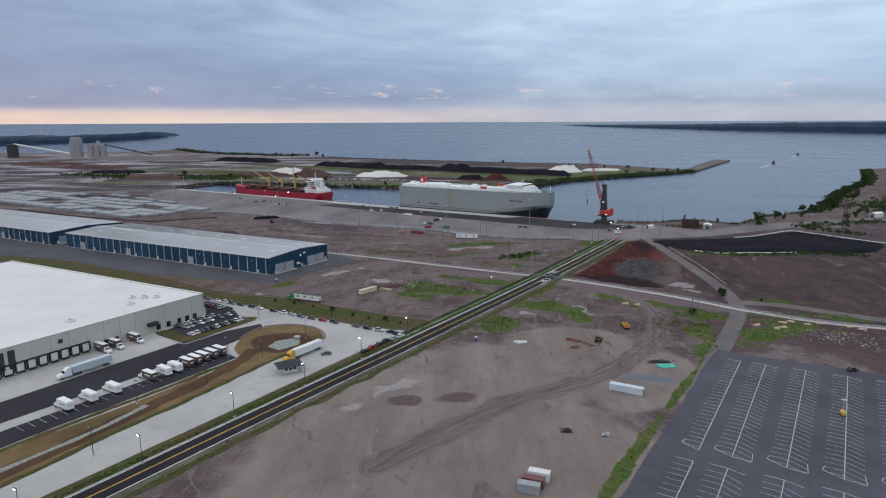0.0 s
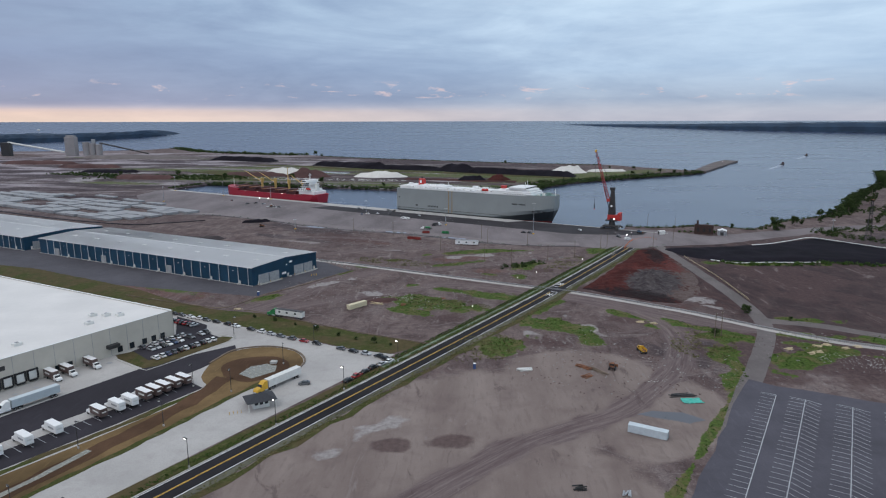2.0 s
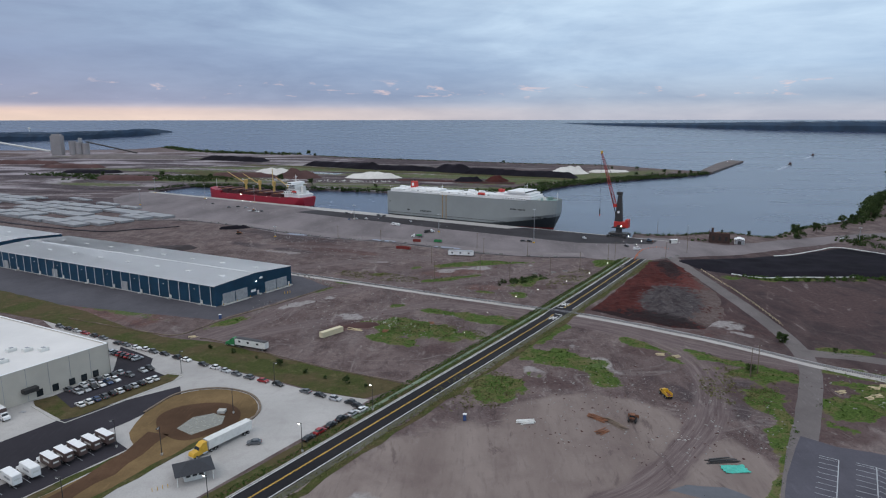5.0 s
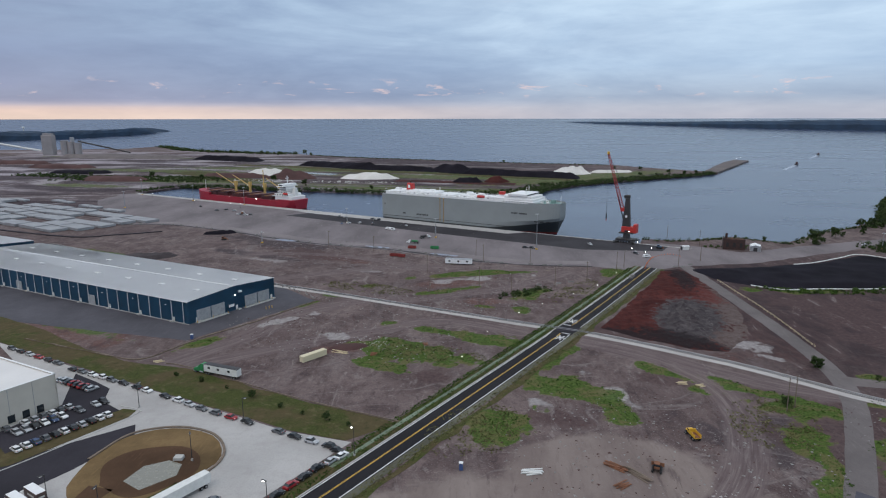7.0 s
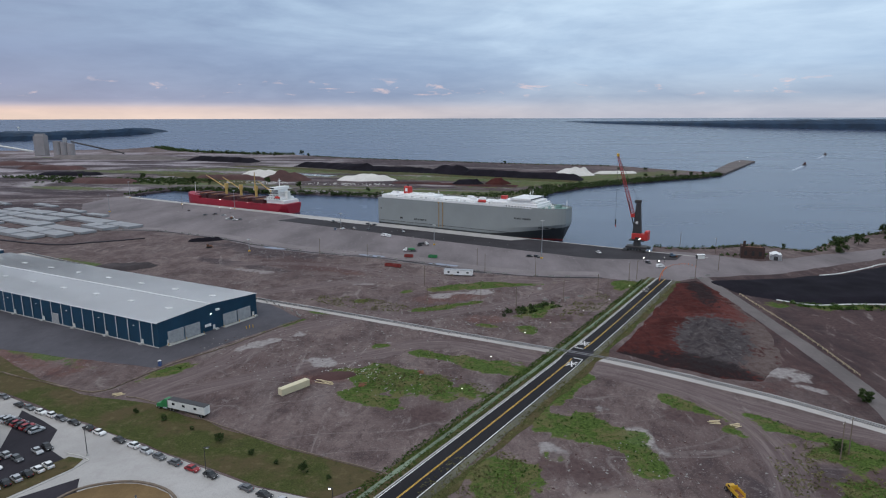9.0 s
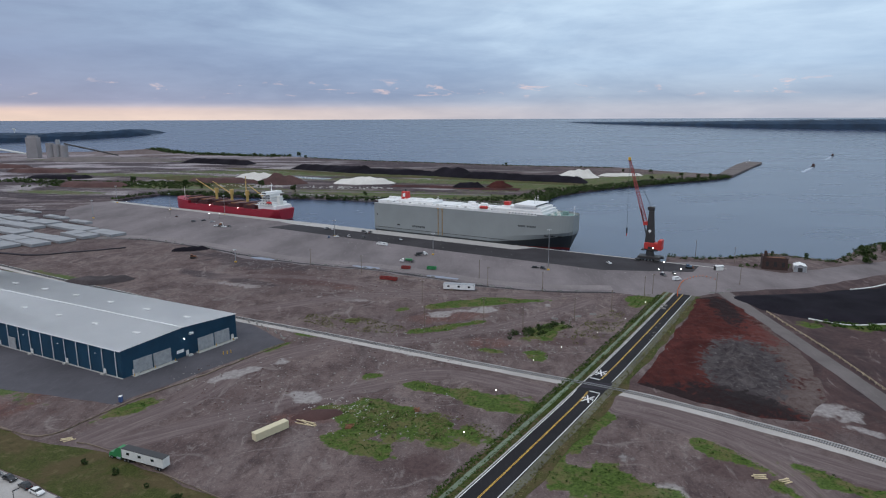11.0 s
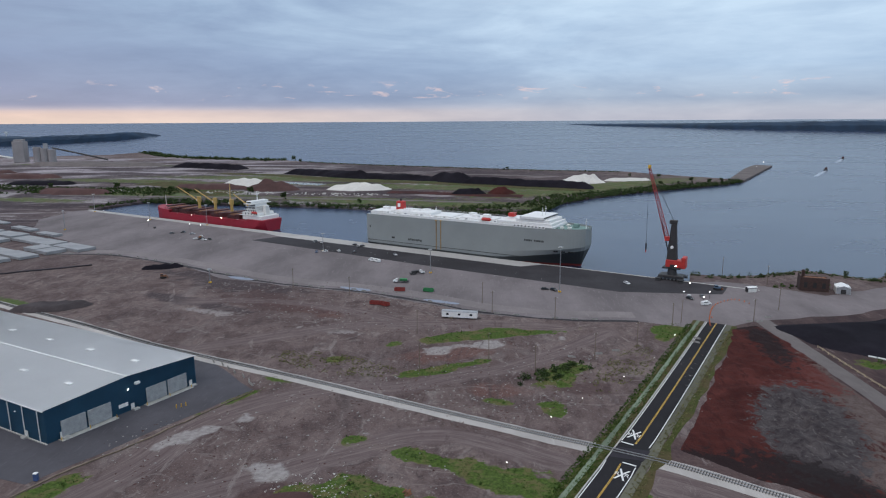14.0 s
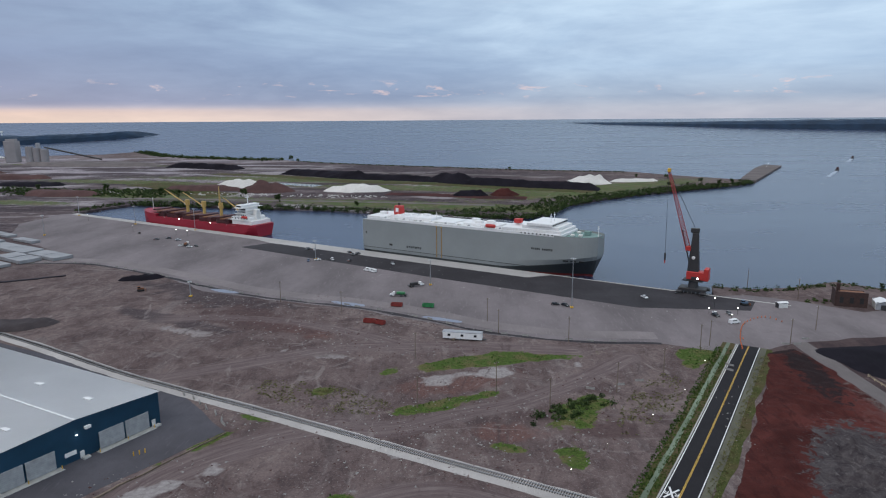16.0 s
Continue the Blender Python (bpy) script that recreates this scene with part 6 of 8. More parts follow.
def skip(m, paint, label):
    s = thing("roll_off_skip", m, label, "skip")
    part("floor", box(0, 0, 0.3, 6.0, 2.3, 0.2, 0.03), DARK_STEEL, s)
    for y in (-1.15, 1.15):
        part("side_wall", box(0, y, 1.15, 6.1, 0.1, 1.7, 0.02), paint, s)
        for i in range(6):
            part("rib", box(-2.6 + i * 1.04, y * 1.06, 1.15, 0.12, 0.12, 1.6, 0.02), paint, s)
    for x in (-3.0, 3.0):
        part("end_wall", box(x, 0, 1.15, 0.1, 2.3, 1.7, 0.02), paint, s)
    return s


skip(pose(-45, 584, 0.06, 0, 0, 172), BOOT_RED, "red steel skip on the yard")
skip(pose(-28, 583, 0.06, 0, 0, 168), GREEN, "dark green steel skip on the yard")
skip(pose(-55, 556, 0.0, 0, 0, 170), BOOT_RED, "large red steel skip on the dirt")
skip(pose(-50, 554, 0.0, 0, 0, 150), BOOT_RED, "tilted red steel skip on the dirt")


def office_trailer(m, label):
    t = thing("office_trailer", m, label, "trailer")
    b = part("cabin", box(0, 0, 2.2, 18, 3.4, 3.0, 0.08), WHITE, t)
    part("cabin_roof", box(0, 0, 3.78, 18.2, 3.6, 0.16, 0.04), GREY_PAINT, b)
    for x in (-6, 0, 6):
        part("window", box(x, -1.72, 2.4, 1.3, 0.1, 1.0, 0.02), TINT, b)
    part("steps", box(-4, -2.3, 0.5, 1.6, 1.2, 0.9, 0.1), TIMBER, t)
    wheel_set(t, [(x, y) for x in (-1, 1) for y in (-1.3, 1.3)], 0.4, 0.3)
    part("drawbar", box(9.8, 0, 0.6, 2.0, 0.8, 0.2, 0.03), DARK_STEEL, t)
    return t


office_trailer(pose(-8.6, 533, 0.0, 0, 0, -9), "long white office trailer beside the yard edge")


def dumper():
    d = thing("dump_truck", pose(70.5, 298, 0, 0, 0, 100) @ Matrix.Scale(0.78, 4), "yellow articulated dump truck on the dirt", "dump truck")
    bm = bmesh.new()
    for y in (-1.3, 1.3):
        bevel_box(bm, -1.2, y, 2.2, 4.8, 0.14, 1.5, 0.03)
    bevel_box(bm, -1.2, 0, 1.55, 4.8, 2.6, 0.2, 0.03)
    bevel_box(bm, 1.2, 0, 2.4, 0.2, 2.7, 1.9, 0.03)
    part("dump_body", bm, YELLOW, d)
    part("body_floor", box(-1.2, 0, 1.72, 4.5, 2.4, 0.1, 0.02), RUST, d)
    cab = part("cab", box(2.4, 0, 2.0, 1.6, 2.0, 1.8, 0.15), YELLOW, d)
    part("cab_window", box(2.45, 0, 2.4, 1.66, 2.06, 0.7, 0.05), TINT, cab)
    part("bonnet", box(3.9, 0, 1.5, 1.6, 1.8, 1.1, 0.2), YELLOW, d)
    wheel_set(d, [(x, y) for x in (3.4, -0.2, -2.4) for y in (-1.2, 1.2)], 0.8, 0.6)


dumper()


def bulldozer(m, paint, label):
    b = thing("bulldozer", m, label, "bulldozer")
    for y in (-1.1, 1.1):
        part("track", box(0, y, 0.6, 3.8, 0.6, 1.1, 0.35), BLACK, b)
    part("engine_hood", box(0.9, 0, 1.5, 2.2, 1.3, 1.1, 0.15), paint, b)
    part("cab", box(-0.8, 0, 2.2, 1.6, 1.6, 1.7, 0.12), paint, b)
    part("cab_window", box(-0.8, 0, 2.5, 1.66, 1.66, 0.7, 0.05), TINT, b)
    part("blade", box(2.6, 0, 0.8, 0.25, 3.6, 1.2, 0.08), RUST, b)
    return b


bulldozer(pose(-200, 611, 0, 0, 0, 30), RUST, "rust-brown bulldozer on the bare ground")
bulldozer(pose(54, 278, 0, 0, 0, 70), RUST, "small rusty tracked machine beside scrap")
bulldozer(pose(140, 591, 0.06, 0, 0, 10), plain("faded_blue_paint", (0.10, 0.16, 0.24), 0.5), "blue tracked machine beside the crane")


# ---- containers ----
def shipping_container(m, paint, label, length=12.2, height=2.6):
    c = thing("shipping_container", m, label, "container")
    part("shell", box(0, 0, height / 2 + 0.08, length, 2.44, height, 0.05), paint, c)
    for y in (-1.23, 1.23):
        bm = bmesh.new()
        for i in range(int(length / 0.55)):
            bevel_box(bm, -length / 2 + 0.4 + i * 0.55, y, height / 2 + 0.08, 0.2, 0.07, height - 0.3)
        part("side_ribs", bm, paint, c)
    for y in (-0.6, 0.6):
        door = part("door", box(length / 2 + 0.03, y, height / 2 + 0.08, 0.06, 1.15, height - 0.2, 0.02), paint, c)
        for d in (-0.25, 0.25):
            part("lock_rod", rod((length / 2 + 0.09, y + d, 0.2), (length / 2 + 0.09, y + d, height), 0.03, None, 5), STEEL, door)
    return c


PALE_BLUE = plain("pale_blue_container", (0.52, 0.58, 0.62), 0.5, 0.0, 0.1)
shipping_container(pose(54.2, 223.6, 0, 0, 0, -26), PALE_BLUE, "pale blue shipping container on the bare ground")
shipping_container(pose(-63.8, 358.6, 0, 0, 0, 52), plain("cream_container", (0.62, 0.55, 0.38), 0.6, 0.0, 0.06), "cream shipping container on the dirt", 12.2, 2.5)
shipping_container(pose(13.2, 157, 0, 0, 0, -16), GREY_PAINT, "grey steel container beside two others", 6.1)
shipping_container(pose(14.6, 160, 0, 0, 0, -18), plain("maroon_container", (0.17, 0.055, 0.05), 0.6), "maroon steel container between two others", 6.1)
shipping_container(pose(16.6, 163.4, 0, 0, 0, -18), OFF_WHITE, "white steel container beside two others", 6.1)
park("black", 148, 247, 20, 1, 0.08)


def light_tower(m):
    t = thing("light_tower", m, "yellow mobile light tower on the empty lot", "light tower")
    part("engine_box", box(0, 0, 1.0, 2.4, 1.4, 1.2, 0.12), YELLOW, t)
    part("mast", rod((0.6, 0, 1.5), (0.6, 0, 5.2), 0.12, 0.08, 6), YELLOW, t)
    head = part("lamp_head", box(0.6, 0, 5.4, 0.4, 1.6, 0.5, 0.06), OFF_WHITE, t)
    wheel_set(t, [(-0.4, -0.8), (-0.4, 0.8)], 0.35, 0.22)
    part("drawbar", box(1.8, 0, 0.5, 1.4, 0.12, 0.12, 0.02), DARK_STEEL, t)


light_tower(pose(122.5, 207, 0.08, 0, 0, 70))

# ---- poles and lamps ----
def utility_pole(h, label):
    p = thing("utility_pole", pose(0, 0, 0), label, "pole", "utility poles")
    part("shaft", rod((0, 0, 0), (0, 0, h), 0.19, 0.12, 7), TIMBER, p)
    arm = part("cross_arm", box(0, 0, h - 0.7, 2.2, 0.14, 0.14, 0.02), TIMBER, p)
    for x in (-0.9, 0.9):
        part("insulator", rod((x, 0, h - 0.63), (x, 0, h - 0.35), 0.06, None, 6), OFF_WHITE, arm)
    return p


base_pole = utility_pole(12.0, "dark weathered timber utility pole")
POLES = [(-23, 462), (5, 476), (23, 462), (49, 477), (70, 492), (94, 522), (100, 528), (-28, 508), (-72, 571), (-110, 590), (157, 551), (136, 531), (156, 627), (174, 604), (8, 542), (39, 531), (108, 318), (112, 321), (3, 560)]
for i, (x, y) in enumerate(POLES):
    m = pose(x, y, 0, random.uniform(-1, 1), random.uniform(-1, 1), 35 + random.uniform(-9, 9))
    if i:
        copy_thing(base_pole, m)
    else:
        base_pole.matrix_basis = m


def street_lamp(h, lit, label, arm=1.6):
    p = thing("street_lamp", pose(0, 0, 0), label, "street lamp", "yard lamps")
    part("foot", rod((0, 0, 0), (0, 0, 0.7), 0.32, 0.3, 8), KERB, p)
    part("shaft", rod((0, 0, 0.7), (0, 0, h), 0.13, 0.08, 7), DARK_STEEL, p)
    head = part("lamp_head", box(arm * 0.4, 0, h + 0.02, arm, 0.42, 0.2, 0.05), DARK_STEEL, p)
    part("lens", box(arm * 0.5, 0, h - 0.14, 0.62, 0.5, 0.26, 0.05), LAMP if lit else OFF_WHITE, head)
    return p


lit_lamp, dim_lamp = street_lamp(9.0, True, "lit steel lamp post beside the gate road"), street_lamp(9.0, False, "dark steel lamp post, unlit")
for i, (x, y) in enumerate([(-115, 138), (-98.5, 166.5), (-82.5, 197), (-65.5, 224), (-49, 253), (-32.5, 282)]):
    m = pose(x, y, 0.1, 0, 0, 150)
    lit_lamp.matrix_basis = m if i == 0 else lit_lamp.matrix_basis
    if i:
        copy_thing(lit_lamp, m)
for i, (x, y) in enumerate([(-116, 171), (-102, 221.5), (-106, 253), (-90, 249), (-79, 277), (-121, 206), (-72, 300), (-112, 310), (-140, 158)]):
    m = pose(x, y, 0.1, 0, 0, 140 + 40 * i)
    if i:
        copy_thing(dim_lamp, m)
    else:
        dim_lamp.matrix_basis = m


def light_mast(h, m, label):
    p = thing("light_mast", m, label, "light mast", "terminal light masts")
    part("base", box(0, 0, 0.4, 1.6, 1.6, 0.8, 0.1), YELLOW, p)
    part("shaft", rod((0, 0, 0.8), (0, 0, h), 0.32, 0.14, 9), STEEL, p)
    ring = part("lamp_ring", rod((0, 0, h - 0.4), (0, 0, h - 0.1), 1.0, None, 10), STEEL, p)
    for k in range(4):
        a = k * 1.5708
        part("floodlight", box(1.1 * math.cos(a), 1.1 * math.sin(a), h - 0.5, 0.6, 0.6, 0.35, 0.06), OFF_WHITE, ring)
    return p


for x, y, h in ((48, 584, 27), (-30, 629, 16), (-117, 698, 14), (-257, 817, 20), (-330, 850, 18), (-420, 905, 20), (-380, 790, 18), (306, 598, 12), (-165, 600, 9)):
    light_mast(h, pose(x, y, 0.05), "tall galvanised light mast on the terminal" if h > 10 else "short galvanised lamp mast")


def bollard_light():
    b = thing("bollard_light", pose(0, 0, 0), "small lit marker light on a post", "marker light", "verge marker lights")
    part("post", rod((0, 0, 0), (0, 0, 1.5), 0.09, None, 6), TIMBER, b)
    part("lens", rod((0, 0, 1.5), (0, 0, 1.72), 0.12, 0.08, 8), LAMP, b)
    return b


first_marker = bollard_light()
for i, (x, y) in enumerate([(-1, 358), (10, 390), (26, 420), (39, 435), (58, 455), (75, 476), (92, 505)]):
    m = pose(x - 1.5, y + 1, 0.1)
    if i:
        copy_thing(first_marker, m)
    else:
        first_marker.matrix_basis = m


def work_light(x, y, h):
    w = thing("work_light", pose(x, y, 0.08), "lit work light on a stand by the works", "work light", "work lights")
    part("stand", rod((0, 0, 0), (0, 0, h), 0.08, None, 6), DARK_STEEL, w)
    part("lens", box(0, -0.1, h + 0.25, 0.5, 0.3, 0.3, 0.05), LAMP, w)


for x, y, h in ((121.5, 583, 6), (129, 572, 4), (-262, 790, 5), (-250, 786, 5), (-312, 812, 5), (123, 564, 3), (116, 575, 3), (-390, 872, 6), (580, 1560, 7), (555, 1520, 7), (525, 1462, 6)):
    work_light(x, y, h)


# ---- small buildings ----
def gatehouse():
    g = thing("gatehouse", pose(-75.5, 238.2, 0.1, 0, 0, 31), "small gatehouse with a dark hipped roof", "gatehouse")
    part("walls", box(0, 0, 1.5, 5.6, 4.0, 3.0, 0.05), OFF_WHITE, g)
    roof = bmesh.new()
    low = [roof.verts.new((sx * 5.2, sy * 4.2, 3.0)) for sx, sy in ((-1, -1), (1, -1), (1, 1), (-1, 1))]
    high = [roof.verts.new((-1.4, 0, 4.9)), roof.verts.new((1.4, 0, 4.9))]
    for f in ((low[0], low[1], high[1], high[0]), (low[2], low[3], high[0], high[1]), (low[1], low[2], high[1]), (low[3], low[0], high[0]), (low[3], low[2], low[1], low[0])):
        roof.faces.new(f)
    part("roof", roof, plain("dark_shingles", (0.035, 0.037, 0.045), 0.85, 0, 0.25, 2.0), g, "dark shingled roof")
    for x in (-1.7, 0, 1.7):
        part("window", box(x, -2.03, 1.8, 1.2, 0.1, 1.1, 0.02), TINT, g)
    part("door", box(2.83, 0, 1.15, 0.1, 1.0, 2.1, 0.02), DARK_STEEL, g)
    for sx in (-4.6, 4.6):
        for sy in (-3.6, 3.6):
            part("porch_post", rod((sx, sy, 0), (sx, sy, 3.0), 0.12, None, 6), OFF_WHITE, g)
    for k in range(4):
        part("guard_rail", rod((-7 - k * 1.3, -2.5, 0), (-7 - k * 1.3, -2.5, 1.1), 0.08, None, 6), YELLOW, g)


gatehouse()
BRICK = plain("sooty_brick", (0.055, 0.030, 0.026), 0.9, 0, 0.35, 0.8, 3.0)


def ruin():
    r = thing("brick_pump_house", pose(195.5, 594, 0, 0, 0, -17), "roofless dark brick pump house on the shore", "ruin")
    for y, h in ((-4.5, 8.0), (4.5, 7.0)):
        part("long_wall", box(0, y, h / 2, 15, 0.5, h, 0.04), BRICK, r)
    for x, h in ((-7.3, 8.6), (7.3, 6.4)):
        part("end_wall", box(x, 0, h / 2, 0.5, 8.5, h, 0.04), BRICK, r)
    for x in (-4.5, 0.2, 4.8):
        part("window_opening", box(x, -4.8, 3.6, 1.8, 0.12, 3.2, 0.02), BLACK, r)
    part("chimney", box(-5.2, 2, 9.0, 1.6, 1.6, 4.0, 0.05), BRICK, r)
    part("roof_remnant", box(1, 0, 6.6, 12, 8.6, 0.3, 0.05), RUST, r)


ruin()


def shed(m, label, l=9.0, w=7.0, h=3.4):
    s = thing("shed", m, label, "shed")
    for y in (-w / 2, w / 2):
        part("side_wall", box(0, y, h / 2, l, 0.2, h, 0.02), OFF_WHITE, s)
    for x in (-l / 2, l / 2):
        part("gable_wall", box(x, 0, h / 2 + 0.4, 0.2, w, h + 0.8, 0.02), GREY_PAINT, s)
    for sgn in (-1, 1):
        part("roof_slope", box(0, sgn * w * 0.26, h + 0.75, l + 1, w * 0.56, 0.14, 0.02, Matrix.Translation((0, sgn * w * 0.26, h + 0.75)) @ Matrix.Rotation(-sgn * 0.32, 4, "X") @ Matrix.Translation((0, -sgn * w * 0.26, -h - 0.75))), WHITE, s)
    part("door", box(-l / 2 - 0.12, 0, 1.4, 0.1, 2.6, 2.7, 0.02), DARK_STEEL, s)
    return s


shed(pose(209, 588, 0, 0, 0, 70), "small white gabled shed on the shore")
shed(pose(158, 588, 0, 0, 0, 10), "ochre storage box by the shore", 5, 3, 2.2)
shed(pose(400, 660, 0, 0, 0, 30), "low grey open shed by the road", 14, 6, 4)


def lattice_tower(m, h, label):
    t = thing("lattice_tower", m, label, "tower")
    bm = bmesh.new()
    lattice(bm, (0, 0, 0), (0, 0, h), 4.0, 1.0, 9, 0.16)
    part("frame", bm, DARK_STEEL, t)
    part("platform", box(0, 0, h, 2.4, 2.4, 0.3, 0.05), RUST, t)


lattice_tower(pose(315, 562, 0), 34, "dark lattice tower beside the coal yard")


# ---- stacked slabs in the storage yard ----
SLAB_TOP = plain("pale_stacked_sheets", (0.27, 0.275, 0.29), 0.7, 0, 0.18, 0.15, 1.0)


def slab_stack(s, n, ls, ln, h):
    o = quay(s, n)
    m = Matrix(((AX.x, -AY.x, 0, o.x), (AX.y, -AY.y, 0, o.y), (0, 0, 1, 0.06), (0, 0, 0, 1)))
    st = thing("slab_stack", m, "low stack of pale grey slabs on timber", "stack", "slab stacks")
    rows = max(2, int(ls / 22))
    for i in range(rows):
        hh = h * random.choice((0.8, 1.0, 1.0, 1.15))
        blk = part("slab_block", box(-ls / 2 + (i + 0.5) * ls / rows, 0, hh / 2 + 0.2, ls / rows - 0.9, ln * random.uniform(0.86, 1.0), hh, 0.08), SLAB_TOP, st)
        part("timber_bearer", box(-ls / 2 + (i + 0.5) * ls / rows, 0, 0.1, ls / rows - 1.5, ln * 0.8, 0.2, 0.02), TIMBER, blk)


place = random.Random(4)
for r, n in enumerate((-134, -152, -171, -190, -208)):
    s = 318 + r * 4 + place.uniform(0, 12)
    while s < 660:
        ln = place.uniform(34, 66)
        if place.random() < 0.88:
            slab_stack(s + ln / 2, n + place.uniform(-1, 1), ln, place.uniform(14.5, 17), place.uniform(1.8, 2.8))
        s += ln + place.uniform(1.5, 5)
for s, n, l in ((420, -112, 30), (470, -108, 36), (540, -100, 40), (600, -118, 30)):
    slab_stack(s, n, l, 8, 1.8)
setting("yard_berm", ribbon(smooth_line([(-268, 646), (-300, 628), (-330, 618), (-420, 650), (-520, 700)]), 1.3, -1.3, -0.1, 0.6, 1.0), DRIVE_TAR, "dark earth berm round the stacks", "berm")


# ---- barriers, fence, cones ----
def jersey(m):
    b = thing("concrete_barrier", m, "pale concrete barrier at the yard edge", "barrier", "yard barriers")
    part("block", profile([(-0.3, 0), (-0.3, 0.12), (-0.12, 0.4), (-0.09, 0.82), (0.09, 0.82), (0.12, 0.4), (0.3, 0.12), (0.3, 0)], 3.2, 1.0, 9), BARRIER, b)
    return b


def oval_ring(cx, cy, rx, ry, rot, n=18):
    c, s = math.cos(radians(rot)), math.sin(radians(rot))
    return [(cx + rx * math.cos(6.283 * i / n) * c - ry * math.sin(6.283 * i / n) * s, cy + rx * math.cos(6.283 * i / n) * s + ry * math.sin(6.283 * i / n) * c) for i in range(n)]


EDGE = smooth_line([(-326, 681), (-274, 682), (-200, 646), (-163, 622), (-119, 600), (-65, 582), (-25, 562), (3, 545), (40, 534), (80, 532)], 9)
setting("haul_road", ribbon(EDGE, 14, 4, -0.1, 0.075, 1.2), asphalt("pale_haul_road", (0.215, 0.190, 0.192), 0.15), "pale haul road along the yard edge", "road")
setting("edge_ditch", ribbon(EDGE, -0.5, -3.0, -0.1, 0.065, 1.6), APRON_TAR, "dark wet ditch along the yard edge", "ditch")
for i, (x, y) in enumerate(((-150, 612), (-72, 588), (-20, 562))):
    setting(f"drain_sheet_{i}", slab(ragged(oval_ring(x, y, 11, 2.4, -22), 2, 0.8, i), 0, 0.1), plain(f"blue_grey_sheet_{i}", (0.20, 0.23, 0.30), 0.5), "blue-grey plastic sheet in the ditch", "sheet")
one = jersey(pose(EDGE[0].x, EDGE[0].y, 0.05))
for i, p in enumerate(EDGE[1:-1], 1):
    d = EDGE[i + 1] - p
    if i % 4 != 3:
        copy_thing(one, pose(p.x + random.uniform(-1, 1), p.y + random.uniform(-1, 1), 0.05, 0, 0, math.degrees(math.atan2(d.y, d.x)) + 90 + random.uniform(-8, 8)))
for x, y, a in ((134, 531, 80), (139, 531, 100), (146, 538, 95), (-86, 447, 40), (-88, 450, 20), (-92, 455, 30), (-97, 459, 30), (-101, 463, 30), (-105, 467, 30), (-110, 470, 30), (40, 480, 70), (52, 484, 100), (60, 488, 90), (100, 505, 60), (98, 500, 50)):
    copy_thing(one, pose(x, y, 0.03, 0, 0, a))


def cone(m):
    c = thing("traffic_cone", m, "orange traffic cone on the paving", "cone", "traffic cones")
    part("body", rod((0, 0, 0.05), (0, 0, 0.95), 0.26, 0.06, 8), plain("orange_plastic", (0.75, 0.16, 0.03), 0.5), c)
    part("foot", box(0, 0, 0.04, 0.7, 0.7, 0.08, 0.01), BLACK, c)
    return c


one_cone = cone(pose(118, 537, 0.06))
for i in range(1, 26):
    t = i / 26
    q = smooth_line([(112, 522), (118, 540), (128, 560), (142, 570), (148, 556), (142, 540)], 2.6)[min(i, 24)]
    copy_thing(one_cone, pose(q.x, q.y, 0.06))


def rail_fence(points):
    f = thing("timber_fence", pose(0, 0, 0), "weathered low timber post fence along the track", "fence")
    line = smooth_line(points, 4.0)
    for a, b in zip(line, line[1:]):
        part("post", rod((a.x, a.y, 0), (a.x, a.y, 1.2), 0.12, None, 5), PALE_TIMBER, f)
        for z in (0.6, 1.05):
            part("rail", rod((a.x, a.y, z), (b.x, b.y, z), 0.07, None, 4), PALE_TIMBER, f)


rail_fence([(148.6, 495), (149.5, 467), (150.5, 440), (150, 410), (148.6, 380)])


def silt_fence(points, label):
    f = thing("sandbag_line", pose(0, 0, 0), label, "sandbag line")
    line = smooth_line(points, 3.2)
    for a, b in zip(line, line[1:]):
        d = b - a
        part("sandbag", box(0, 0, 0.3, d.length * 0.96, 0.95, 0.6, 0.22, Matrix.Translation((a + b) / 2) @ Matrix.Rotation(math.atan2(d.y, d.x) + random.uniform(-0.1, 0.1), 4, "Z")), OFF_WHITE, f)


silt_fence([(164, 485), (172, 479), (181, 475.5), (200, 478), (220, 478.5), (238, 480)], "white sandbag line at the foot of the coal")
silt_fence([(215, 541), (231, 547), (255, 562), (276, 575), (290, 562), (301, 547), (324, 518)], "white sandbag line along the coal yard road")


# ---- loose things on the bare ground ----
def plank_pile(m, mat, label, n=7, l=4.0, category="timber pile"):
    p = thing("plank_pile", m, label, category)
    for i in range(n):
        part("plank", box(random.uniform(-0.5, 0.5), -1.1 + i * 2.2 / n, 0.15 + (i % 3) * 0.22, l * random.uniform(0.7, 1.1), 0.42, 0.18, 0.02, Matrix.Rotation(random.uniform(-0.25, 0.25), 4, "Z")), mat, p)


plank_pile(pose(43, 279.5, 0, 0, 0, -35), RUST, "heap of rusty beams on the ground", 10, 7.0)
plank_pile(pose(48, 276, 0, 0, 0, -55), TIMBER, "weathered beams lying on the ground", 8, 9.0)
plank_pile(pose(42.6, 270, 0, 0, 0, 30), RUST, "rusty plates on the ground", 6, 5.0)
plank_pile(pose(19, 275.5, 0, 0, 0, 0), OFF_WHITE, "white slabs stacked on the ground", 9, 6.0, "slab stack")
plank_pile(pose(74, 254, 0, 0, 0, 0), DARK_STEEL, "black pipes lying in a row", 6, 9.0, "pipes")
plank_pile(pose(-54, 366, 0, 0, 0, -30), PALE_TIMBER, "pale boards lying on the dirt", 4, 7.0)
plank_pile(pose(-40, 364, 0, 0, 0, 20), RUST, "rusty scrap lying in the dirt", 6, 3.0)
